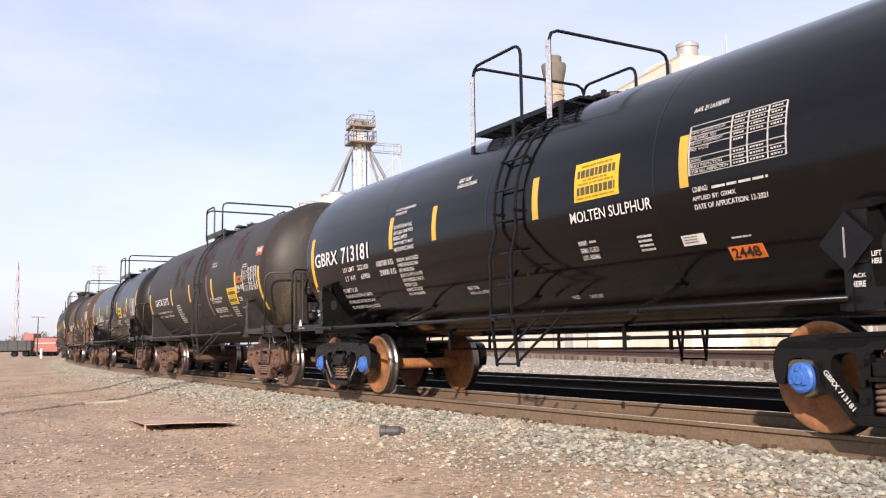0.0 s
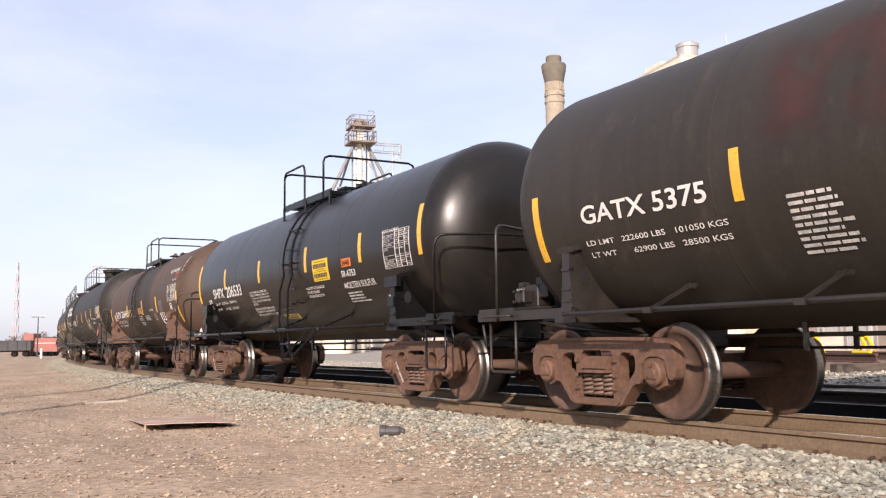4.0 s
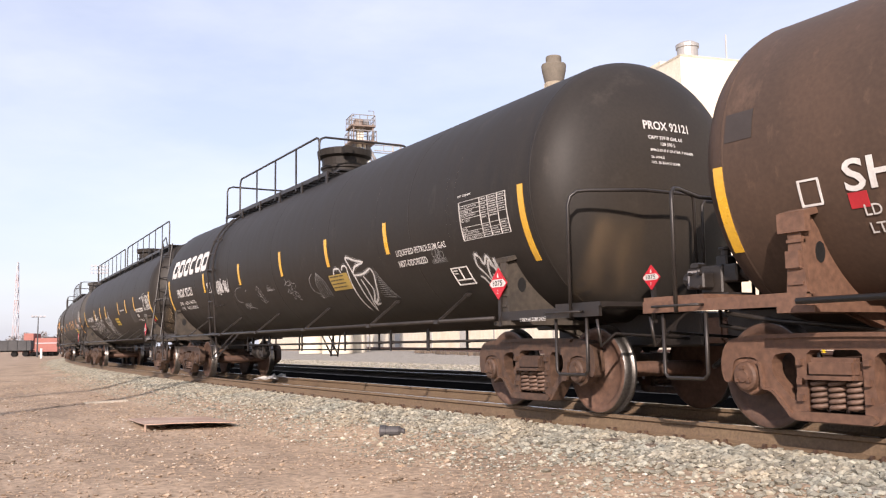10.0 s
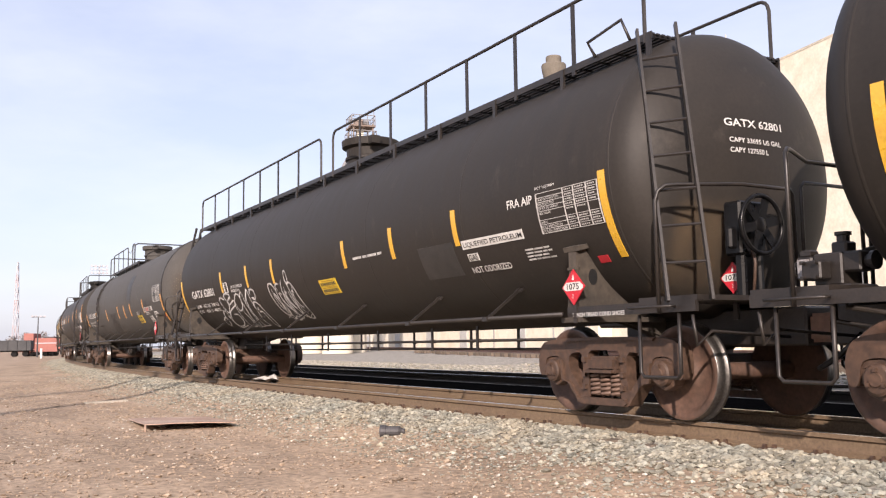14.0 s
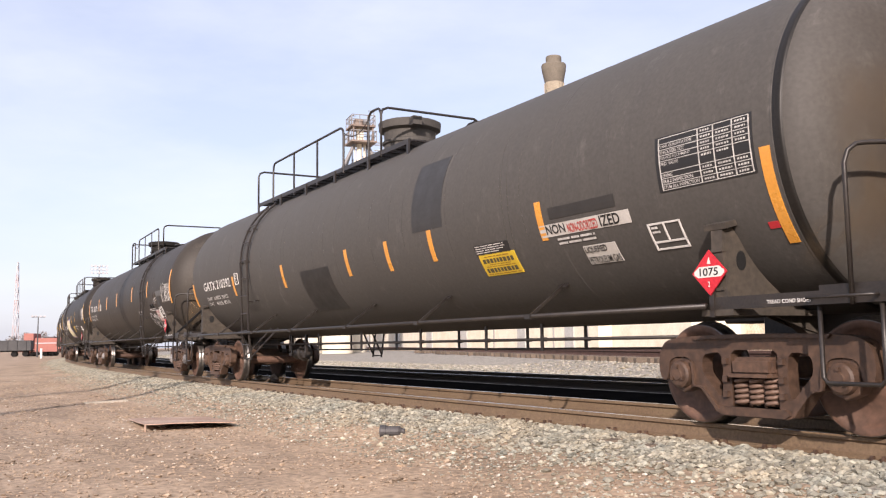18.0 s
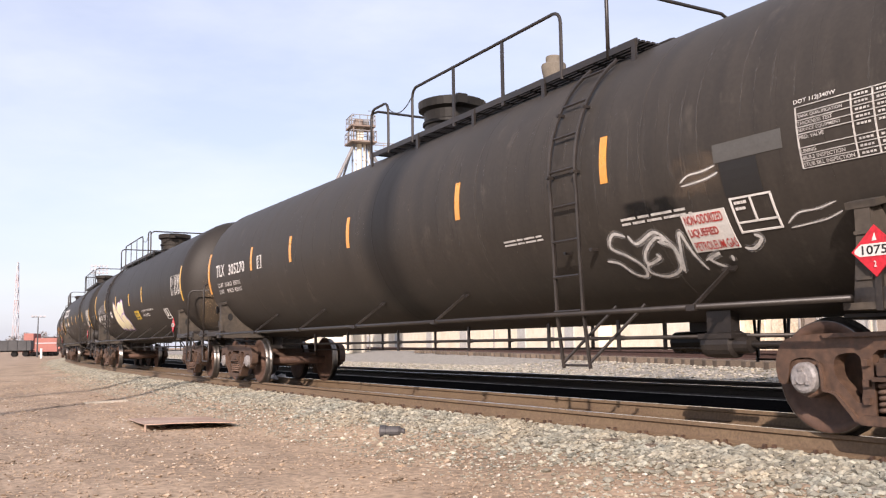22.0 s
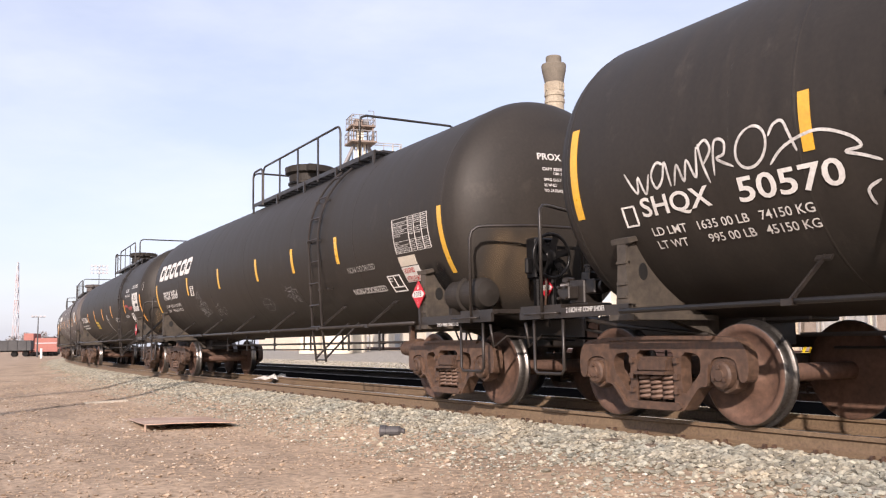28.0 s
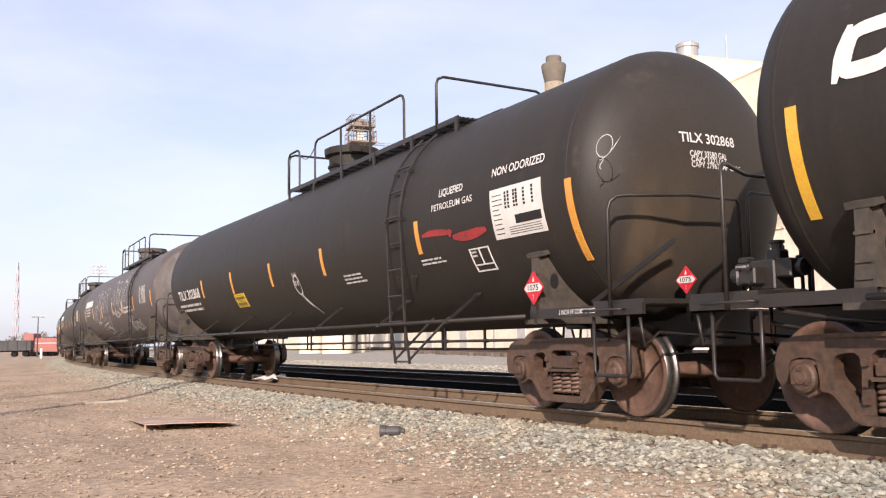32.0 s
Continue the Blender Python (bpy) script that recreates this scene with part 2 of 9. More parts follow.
def lathe(bm, profile, axis="x", seg=32, centre=(0, 0, 0), mats=None):
    """A body of revolution. profile: (place along the axis, radius)."""
    rings = []
    C = Vector(centre)
    for d, r in profile:
        ring = []
        for k in range(seg):
            q = 2 * math.pi * k / seg
            u, v = r * math.cos(q), r * math.sin(q)
            ring.append(bm.verts.new(C + Vector({"x": (d, u, v), "y": (u, d, v), "z": (u, v, d)}[axis])))
        rings.append(ring)
    for i in range(len(rings) - 1):
        for k in range(seg):
            f = bm.faces.new((rings[i][k], rings[i][(k + 1) % seg], rings[i + 1][(k + 1) % seg], rings[i + 1][k]))
            f.material_index = mats[i] if mats else 0
    bm.faces.new(rings[0][::-1]).material_index = mats[0] if mats else 0
    bm.faces.new(rings[-1]).material_index = mats[-1] if mats else 0


# ---- the track's line ----
NEAR = 6.424                     # near rail
GAUGE = 1.435
MID = GAUGE / 2
BEND_X, BEND_K = -11.8, 0.001856
SPEEDS = (4.826, 5.046, 5.249, 5.331, 5.411)      # m/s, every eight seconds


SURGE = [-0.078, -0.056, -0.048, -0.017, 0.036, 0.005, 0.004, 0.0, 0.0, 0.0, 0.0, -0.033, -0.016, 0.022, 0.035, -0.0, 0.001, 0.011, 0.002, 0.025, -0.03, -0.037, -0.041, -0.002, 0.039, 0.051, 0.008, 0.012, 0.006, 0.002, 0.0, 0.0, 0.0, 0.0, 0.014, -0.02, -0.01, -0.021, -0.001, 0.025, 0.003, 0.046, 0.037, 0.025, -0.04, -0.017, 0.005, -0.023, -0.025, -0.02, 0.0, 0.0, 0.0, 0.05, 0.034, 0.015, -0.011, 0.015, 0.021, -0.021, 0.006, 0.005, -0.011, -0.007, -0.033]     # slack in the couplings: metres ahead of the even pace, every half second


def travelled(t):
    """How far the train has gone at t seconds; it gathers speed, and surges a little."""
    k = min(63, int(t * 2))
    d = SURGE[k] + (SURGE[k + 1] - SURGE[k]) * (t * 2 - k)
    for i in range(4):
        u = max(0.0, min(8.0, t - 8.0 * i))
        d += SPEEDS[i] * u + (SPEEDS[i + 1] - SPEEDS[i]) / 16.0 * u * u
    return d


def on_track(s, n=MID, z=0.0):
    """Place and heading at s along the line, n metres beyond the near rail."""
    th = BEND_K * max(BEND_X - s, 0.0)
    x = s if s >= BEND_X else BEND_X - math.sin(th) / BEND_K
    y = NEAR + (1 - math.cos(th)) / BEND_K
    return Vector((x + n * math.sin(th), y + n * math.cos(th), z)), -th


def swept(name, outline, s0, s1, step, mats, pick, label, n0=0.0):
    """A cross section (offset from the near rail, height) swept along the line."""
    bm = bmesh.new()
    rows = []
    s = s0
    while s <= s1 + 1e-6:
        rows.append([bm.verts.new(on_track(s, n0 + n, z)[0]) for n, z in outline])
        s += step
    m = len(outline)
    for A, B in zip(rows, rows[1:]):
        for k in range(m):
            bm.faces.new((A[k], A[(k + 1) % m], B[(k + 1) % m], B[k])).material_index = pick[k]
    bm.faces.new(rows[0])
    bm.faces.new(rows[-1])
    return tagged(part(name, bm, mats), label, kind="structure")


# ---- ground: one sheet to the horizon ----
SPUR = (Vector((-11.2, 14.75, 0.0)), Vector((-math.cos(radians(20)), math.sin(radians(20)), 0.0)))     # near rail of the raised spur: a place, and its way


def spur_side(x, y):
    """Metres beyond the near rail of the spur."""
    o, d = SPUR
    return d.y * (x - o.x) - d.x * (y - o.y)


def ground_height(n, s, x, y):
    """Cross section of the yard, n metres beyond the near rail."""
    pts = [(-9e3, -0.42), (-2.5, -0.40), (-1.9, -0.36), (-0.7, -0.215), (-0.2, -0.18), (0.08, -0.165), (0.3, -0.15), (1.2, -0.145), (1.36, -0.165),
           (1.75, -0.18), (2.4, -0.20), (3.6, -0.16), (4.2, -0.10), (5.6, -0.06), (6.1, -0.05), (9e3, -0.03)]
    z = -0.42
    for (a, za), (b, zb) in zip(pts, pts[1:]):
        if a <= n <= b:
            z = za + (zb - za) * (n - a) / (b - a)
            break
    if n < -0.8 and -130 < s < 30 and n > -40:
        z += 0.035 * noise.noise((s * 0.22, n * 0.35, 0.0)) * min(1, (-n - 0.8) / 1.5) + 0.012 * noise.noise((s * 1.7, n * 2.1, 3.0))
    if n > 5.8:
        d = spur_side(x, y)
        bank = max(0.0, min(1.0, (d + 2.6) / 1.9))
        z = z + (0.18 - z) * bank * bank * (3 - 2 * bank)
    return z


def build_ground():
    ns = [-3000, -1200, -500, -200, -100, -60, -40, -30, -24] + [-20 + 1.0 * i for i in range(12)] + [-8 + 0.25 * i for i in range(22)]
    ns += [-2.5, -2.2, -1.9, -1.6, -1.3, -1.0, -0.7, -0.45, -0.2, 0.08, 0.3, 0.75, 1.2, 1.36, 1.75, 2.4, 3.0, 3.6, 4.2, 4.9, 5.6, 6.1] + [6.5 + 0.4 * i for i in range(25)] + [17, 18, 20, 24, 30, 40, 60, 80, 150, 300, 600, 1500, 3000]
    ss = [-3000, -1500, -800, -500, -400, -320, -260, -200, -170, -150] + [-140 + 4 * i for i in range(20)] + [-60 + 0.6 * i for i in range(125)] + [20, 30, 45, 70, 120, 250, 600, 1500, 3000]
    verts, faces, mats = [], [], []
    for s in ss:
        e = max(s, -180.0)
        for n in ns:
            c = max(-200.0, min(200.0, n))
            p, th = on_track(e, c, 0.0)
            if s < -180:
                p = p + (s + 180.0) * Vector((math.cos(th), math.sin(th), 0))
            x, y = p.x, p.y + n - c
            verts.append((x, y, ground_height(n, s, x, y)))
    w = len(ns)
    for i in range(len(ss) - 1):
        for j in range(w - 1):
            faces.append((i * w + j, (i + 1) * w + j, (i + 1) * w + j + 1, i * w + j + 1))
            m = (ns[j] + ns[j + 1]) / 2
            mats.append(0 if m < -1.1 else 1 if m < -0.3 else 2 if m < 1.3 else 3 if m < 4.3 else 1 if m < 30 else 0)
    me = bpy.data.meshes.new("ground")
    me.from_pydata(verts, [], faces)
    for m in ("dirt", "ballast", "fouled", "oily"):
        me.materials.append(M[m])
    me.polygons.foreach_set("material_index", mats)
    me.polygons.foreach_set("use_smooth", [True] * len(faces))
    return tagged(new("ground", me), "dry brown dirt yard with grey ballast beds", "ground", kind="structure")


M["fouled"] = material("fouled_trackbed", (0.235, 0.175, 0.112), 0.95, tint=(0.17, 0.125, 0.082), scale=1.2, amount=0.6, fine=25, fine_amount=0.2, bump=0.4, spec=0.2)
# ground strip behind the train, its shade painted in as near-black
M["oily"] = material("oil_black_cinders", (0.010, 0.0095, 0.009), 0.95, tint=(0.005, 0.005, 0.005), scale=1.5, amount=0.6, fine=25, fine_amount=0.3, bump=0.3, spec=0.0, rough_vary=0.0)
build_ground()

RAIL = [(-0.07, -0.17), (0.07, -0.17), (0.07, -0.155), (0.014, -0.135), (0.01, -0.05), (0.036, -0.035), (0.036, -0.006), (0.028, 0.0), (-0.028, 0.0),
        (-0.036, -0.006), (-0.036, -0.035), (-0.01, -0.05), (-0.014, -0.135), (-0.07, -0.155)]


def rail(name, n0, z0, s0=-170.0, s1=40.0, steel="rail", label="rusty steel rail with a worn bright head"):
    pick = [0] * len(RAIL)
    pick[7] = 1
    return swept(name, [(a, b + z0) for a, b in RAIL], s0, s1, 2.0, [M[steel], M["rail_top"]], pick, label, n0)


rail("rail_1", 0.0, 0.0)
rail("rail_2", GAUGE, 0.0)
# rails beyond the train take the colour with its shade in it
SHADE_RAIL = "steel rail coloured dark for the train's shade, worn head"
rail("rail_3", 4.36, 0.06, steel="rail_shade", label=SHADE_RAIL)
rail("rail_4", 4.36 + GAUGE, 0.06, steel="rail_shade", label=SHADE_RAIL)


def straight_rail(name, off, s0, s1, z0):
    bm = bmesh.new()
    o, d = SPUR
    side = Vector((d.y, -d.x, 0))
    ends = []
    for s in (s0, s1):
        ends.append([bm.verts.new(o + d * s + side * (off + a) + Vector((0, 0, z0 + b))) for a, b in RAIL])
    for k in range(len(RAIL)):
        bm.faces.new((ends[0][k], ends[0][(k + 1) % len(RAIL)], ends[1][(k + 1) % len(RAIL)], ends[1][k]))
    bm.faces.new(ends[0])
    bm.faces.new(ends[1][::-1])
    return tagged(part(name, bm, M["spur_rust"]), "rusty unused spur rail", kind="structure")


M["spur_rust"] = material("dark_rust_rail", (0.115, 0.058, 0.042), 0.8, tint=(0.07, 0.04, 0.032), scale=3, amount=0.6, bump=0.1)
straight_rail("rail_5", 0.0, -1.7, 120.0, 0.50)
straight_rail("rail_6", GAUGE, -1.5, 120.0, 0.50)


# ---- wheels and trucks (bogies), shared by the cars ----
HALF_BASE = 0.838


def wheelset_mesh(mats):
    bm = bmesh.new()
    lathe(bm, [(-1.06, 0.07), (-0.82, 0.075), (-0.8, 0.085), (0.8, 0.085), (0.82, 0.075), (1.06, 0.07)], "y", 14)
    for sgn in (-1, 1):
        prof = [(0.677, 0.12), (0.677, 0.34), (0.675, 0.40), (0.672, 0.475), (0.690, 0.485), (0.708, 0.478), (0.722, 0.459), (0.745, 0.457), (0.815, 0.453), (0.820, 0.445),
                (0.820, 0.395), (0.80, 0.375), (0.765, 0.33), (0.755, 0.22), (0.79, 0.155), (0.815, 0.135), (0.82, 0.09)]
        mats_i = [0, 0, 0, 1, 1, 1, 1, 1, 1, 0, 0, 0, 0, 0, 0, 0]
        lathe(bm, [(sgn * d, r) for d, r in prof], "y", 40, mats=mats_i)
    bmesh.ops.recalc_face_normals(bm, faces=bm.faces[:])
    me = bpy.data.meshes.new("wheelset")
    bm.to_mesh(me)
    bm.free()
    me.polygons.foreach_set("use_smooth", [True] * len(me.polygons))
    for m in mats:
        me.materials.append(m)
    return me


def rounded(pts, n=4):
    """A closed soft outline through the given corners."""
    out = []
    k = len(pts)
    for i in range(k):
        p0, p1, p2, p3 = pts[i - 1], pts[i], pts[(i + 1) % k], pts[(i + 2) % k]
        for j in range(n):
            t = j / n
            out.append(tuple(0.5 * (2 * b + (c - a) * t + (2 * a - 5 * b + 4 * c - d) * t * t + (3 * b - a - 3 * c + d) * t ** 3) for a, b, c, d in zip(p0, p1, p2, p3)))
    return out


def pierced(bm, outer, holes, y0, y1):
    """A plate in the xz plane with openings, from y0 to y1."""
    loops = [outer] + holes
    sides = []
    for y in (y0, y1):
        rings, edges = [], []
        for loop in loops:
            vs = [bm.verts.new((x, y, z)) for x, z in loop]
            rings.append(vs)
            edges += [bm.edges.new((vs[i], vs[(i + 1) % len(vs)])) for i in range(len(vs))]
        bmesh.ops.triangle_fill(bm, use_beauty=True, use_dissolve=False, edges=edges)
        sides.append(rings)
    for ra, rb in zip(*sides):
        for i in range(len(ra)):
            j = (i + 1) % len(ra)
            bm.faces.new((ra[i], ra[j], rb[j], rb[i]))


def side_frame(bm, sgn):
    """A cast side frame: soft arched outline, jaws over the bearings, spring window and two side openings."""
    half_out = [(0.45, 0.805), (0.82, 0.795), (1.05, 0.765), (1.14, 0.68), (1.17, 0.55), (1.145, 0.42), (1.08, 0.405), (1.05, 0.48), (1.02, 0.585), (0.889, 0.615), (0.765, 0.585), (0.735, 0.46), (0.725, 0.36), (0.62, 0.335), (0.47, 0.185), (0.38, 0.122)]
    half_out = [(x - 0.051 * min(1.0, x / 0.7), z) for x, z in half_out]
    outer = rounded([(0.0, 0.81)] + half_out + [(0.0, 0.115)] + [(-x, z) for x, z in half_out[::-1]], 3)
    window = [(-0.245, 0.195), (0.245, 0.195), (0.245, 0.64), (0.20, 0.675), (-0.20, 0.675), (-0.245, 0.64)]
    ear = [(0.35, 0.62), (0.50, 0.645), (0.57, 0.60), (0.57, 0.48), (0.48, 0.38), (0.36, 0.28)]
    holes = [window, rounded(ear, 3), rounded([(-x, z) for x, z in ear[::-1]], 3)]
    pierced(bm, outer, holes, sgn * 0.94, sgn * 1.07)
    rim = [(x, z) for x, z in outer]
    inner = [(x * 0.962, 0.47 + (z - 0.47) * 0.90) for x, z in outer]
    for i in range(len(rim)):
        j = (i + 1) % len(rim)
        if abs(rim[i][0]) > 0.70:
            continue
        prism(bm, [rim[i], rim[j], inner[j], inner[i]], sgn * 1.066, sgn * 1.10)
    for k in (-1, 1):
        for z in (0.30, 0.43, 0.58):
            box(bm, (k * 0.295, sgn * 1.08, z), (0.05, 0.05, 0.05))
    prism(bm, [(-0.38, 0.155), (-0.33, 0.195), (0.33, 0.195), (0.38, 0.155), (0.33, 0.125), (-0.33, 0.125)], sgn * 0.90, sgn * 1.12)


TRUCK_CACHE = {}


def build_truck(car, x, look_key):
    """A three-piece freight truck under car at x, with two turning wheelsets."""
    mat, cap, wheel = {"rust": (M["truck"], M["truck"], M["wheel"]), "black": (M["black_iron"], M["blue"], M["wheel_orange"]), "dark": (M["truck_dark"], M["truck_dark"], M["wheel"]),
                       "grey": (M["truck_dark"], M["cap_grey"], M["wheel"])}[look_key]
    root = new("truck")
    root.parent = car
    root.location = (x, 0, 0)
    tagged(root, {"rust": "rust-brown cast freight truck", "black": "new black freight truck with blue bearing caps", "dark": "dusty dark freight truck", "grey": "dusty freight truck with pale bearing caps"}[look_key])
    if look_key not in TRUCK_CACHE:
        made = []
        for sgn in (-1, 1):
            bm = bmesh.new()
            side_frame(bm, sgn)
            bmesh.ops.recalc_face_normals(bm, faces=bm.faces[:])
            made.append(("side_frame", part("side_frame", bm, mat)))
            for i in (-1, 0, 1):
                bm = bmesh.new()
                pts = [(i * 0.158 + 0.064 * math.cos(a), sgn * 1.02 + 0.064 * math.sin(a), 0.205 + 0.245 * a / (2 * math.pi * 5.5)) for a in (2 * math.pi * 5.5 * k / 88 for k in range(89))]
                tube(bm, pts, 0.0185, 6)
                made.append(("spring", part("spring", bm, M["spring_steel"], smooth=True)))
            for k in (-1, 1):
                bm = bmesh.new()
                lathe(bm, [(sgn * 0.90, 0.12), (sgn * 1.04, 0.125), (sgn * 1.10, 0.12), (sgn * 1.115, 0.10), (sgn * 1.12, 0.055), (sgn * 1.135, 0.05), (sgn * 1.135, 0.01)], "y", 24, (k * HALF_BASE, 0, 0.457))
                for b_ in range(3):
                    a = radians(90 + 120 * b_)
                    box(bm, (k * HALF_BASE + 0.072 * math.cos(a), sgn * 1.125, 0.457 + 0.072 * math.sin(a)), (0.03, 0.03, 0.03))
                made.append(("bearing_cap", part("bearing_cap", bm, cap, smooth=False)))
                bm = bmesh.new()
                box(bm, (k * HALF_BASE, sgn * 0.98, 0.57), (0.30, 0.14, 0.06))
                for q in (-1, 1):
                    box(bm, (k * HALF_BASE + q * 0.15, sgn * 0.98, 0.50), (0.04, 0.13, 0.16))
                lathe(bm, [(sgn * 0.92, 0.10), (sgn * 0.92, 0.165), (sgn * 1.035, 0.165), (sgn * 1.045, 0.155), (sgn * 1.045, 0.10)], "y", 8, (k * HALF_BASE, 0, 0.457))
                made.append(("bearing_adapter", part("bearing_adapter", bm, M["adapter_tan"] if look_key == "black" else mat)))
        bm = bmesh.new()
        box(bm, (0, 0, 0.53), (0.46, 2.16, 0.17))
        for sgn in (-1, 1):
            box(bm, (0, sgn * 1.07, 0.535), (0.43, 0.10, 0.15))
            box(bm, (0, sgn * 1.09, 0.462), (0.47, 0.13, 0.03))
        box(bm, (0, 0, 0.66), (0.36, 0.9, 0.10))
        bmesh.ops.bevel(bm, geom=bm.edges[:], offset=0.03, segments=2, affect="EDGES")
        made.append(("bolster", part("bolster", bm, mat)))
        for k in (-1, 1):
            bm = bmesh.new()
            tube(bm, [(k * 0.36, -0.72, 0.42), (k * 0.33, 0, 0.36), (k * 0.36, 0.72, 0.42)], 0.035, 8)
            for sgn in (-1, 1):
                box(bm, (k * 0.40, sgn * 0.74, 0.44), (0.07, 0.09, 0.30))
            made.append(("brake_beam", part("brake_beam", bm, mat)))
        wm = wheelset_mesh((wheel, M["tread"]))
        TRUCK_CACHE[look_key] = ([(n, o.data) for n, o in made], wm)
        for _, o in made:
            bpy.data.objects.remove(o)
    meshes, wm = TRUCK_CACHE[look_key]
    for n, me in meshes:
        o = new(n, me)
        o.parent = root
    for k in (1, -1):
        w = new("wheelset", wm)
        w.parent = root
        w.location = (k * HALF_BASE, 0, 0.457)
        WHEELS.append((w, k * HALF_BASE))
    return root


WHEELS = []
M["spring_steel"] = material("spring_steel_dusty", (0.17, 0.105, 0.075), 0.6, scale=8, amount=0.5, bump=0.1)
M["blue"] = material("blue_bearing_paint", (0.05, 0.17, 0.55), 0.45, scale=6, amount=0.4, bump=0.05)
M["adapter_tan"] = material("tan_bearing_adapter", (0.105, 0.085, 0.052), 0.6, tint=(0.06, 0.048, 0.035), scale=8, amount=0.5, bump=0.05)
M["wheel_orange"] = material("fresh_rust_wheel", (0.36, 0.15, 0.05), 0.8, tint=(0.20, 0.085, 0.04), scale=4, amount=0.8, fine=18, bump=0.1)
M["truck_dark"] = material("truck_dust_brown", (0.078, 0.046, 0.031), 0.6, tint=(0.14, 0.078, 0.048), scale=9, amount=0.45, fine=18, bump=0.12, vary=0.2)
M["cap_grey"] = material("bearing_cap_grey", (0.30, 0.29, 0.29), 0.5, tint=(0.18, 0.15, 0.13), scale=8, amount=0.5, bump=0.05)
CARS = []


def wrap(R, zc, x, deg, lift=0.0):
    """A point on the near side of a tank: deg 0 is level with the axis, 90 the top."""
    a = radians(deg)
    return Vector((x, -(R + lift) * math.cos(a), zc + (R + lift) * math.sin(a)))


def patch(bm, R, zc, x0, x1, a0, a1, lift=0.006, mat=0, lean=0.0):
    """A thin curved plate on the shell, with edges."""
    n = max(2, int(abs(a1 - a0) / 3) + 1)
    rows = []
    for i in range(n + 1):
        a = a0 + (a1 - a0) * i / n
        sh = lean * i / n
        rows.append([bm.verts.new(wrap(R, zc, x0 + sh, a, -0.004)), bm.verts.new(wrap(R, zc, x0 + sh, a, lift)), bm.verts.new(wrap(R, zc, x1 + sh, a, lift)), bm.verts.new(wrap(R, zc, x1 + sh, a, -0.004))])
    for A, B in zip(rows, rows[1:]):
        for k in range(3):
            bm.faces.new((A[k], A[k + 1], B[k + 1], B[k])).material_index = mat
    bm.faces.new(rows[0]).material_index = mat
    bm.faces.new(rows[-1]).material_index = mat




# ---- lettering: all strings are turned into flat meshes once ----
DECALS = {}


def block(n, lines, x0, x1, a0, a1):
    """Stencilled lines, the first one highest, sharing one left edge."""
    longest, step = max(len(k) for k in lines), (a1 - a0) / (len(lines) - 0.3)
    for i, k in enumerate(lines):
        mark(n, 'T', k, x0, x0 + (x1 - x0) * len(k) / longest, a1 - step * (i + 0.7), a1 - step * i, 'w')


def mark(n, *row):
    DECALS.setdefault(n, []).append(row)


mark(1, 'S', -5.42, 13.5, -24.2, 'y')
mark(1, 'S', -2.49, 13.6, -5.2, 'y')
mark(1, 'S', -1.25, 13.5, -5.4, 'y')
mark(1, 'S', 0.98, 13.5, -5.9, 'y')
mark(1, 'S', 3.19, 13.8, -5.8, 'y')
mark(1, 'T', 'GBRX', -5.28, -4.36, -7.5, 1.9, 'w')
mark(1, 'T', '713181', -4.21, -3.23, -7.85, 2.55, 'w')
mark(1, 'T', 'LD LMT   222100', -4.2, -3.29, -14.0, -10.9, 'w')
mark(1, 'T', 'LT WT     63900', -4.18, -3.3, -19.95, -16.85, 'w')
mark(1, 'T', '100700 KG', -3.0, -2.47, -14.15, -10.75, 'w')
mark(1, 'T', '29000 KG', -2.95, -2.45, -19.9, -16.5, 'w')
block(1, ('50% EMPTY LOAD', 'EL-60 (ADJ SCREW 6 TURNS)', 'NO ADJ. BLOCK SEE NYS-414', 'ELS AND ENY 1/4 ADJ. BLOCK'), -4.42, -3.44, -41.05, -24.85)
block(1, ('6 INCH FIBERGLASS', 'INSULATION'), -2.39, -1.83, 14.1, 18.4)
block(1, ('DO NOT STEAM TANK', 'OR CLEAN TANK WITH', 'BOILING WATER', 'SHARP OBJECTS MUST', 'NOT CONTACT LINING'), -2.38, -1.81, -7.35, 8.05)
block(1, ('LINED CAR - DO NOT EXCEED', '50 PSIG SATURATED STEAM', 'INTO HEATER COILS', 'BLOW COILS WITH AIR AFTER', 'USE IN FREEZING CLIMATES', 'TESTED 12-2021', 'NO INLET OR OUTLET', 'PIPE CAPS REQUIRED'), -2.35, -1.72, -35.1, -11.4)
mark(1, 'T', 'VENT TANK', -0.78, -0.48, 23.1, 25.7, 'w')
mark(1, 'T', 'WHEN UNLOADING', -0.77, -0.31, 20.05, 22.35, 'w')
mark(1, 'T', 'VENT TANK', -0.8, -0.54, -35.5, -33.4, 'w')
mark(1, 'T', 'WHEN UNLOADING', -0.81, -0.35, -38.4, -36.5, 'w')
mark(1, 'T', 'INLET', 1.08, 1.21, -46.85, -44.75, 'w')
mark(1, 'T', 'OUTLET', 1.37, 1.59, -47.0, -45.0, 'w')
mark(1, 'P', 'yellow', 1.67, 2.34, -2.6, 14.1, 5)
mark(1, 'T', 'MOLTEN SULPHUR', 1.58, 2.77, -11.1, -6.5, 'w')
mark(1, 'T', 'PAINT:', 1.62, 1.76, -21.28, -19.05, 'w')
mark(1, 'L', 1, 1.79, 1.95, -21.1, -19.2, 'w')
mark(1, 'T', 'GRMX 12-2021', 1.62, 1.9, -24.46, -22.24, 'w')
mark(1, 'T', 'LOT: R60460', 1.62, 1.88, -27.65, -25.42, 'w')
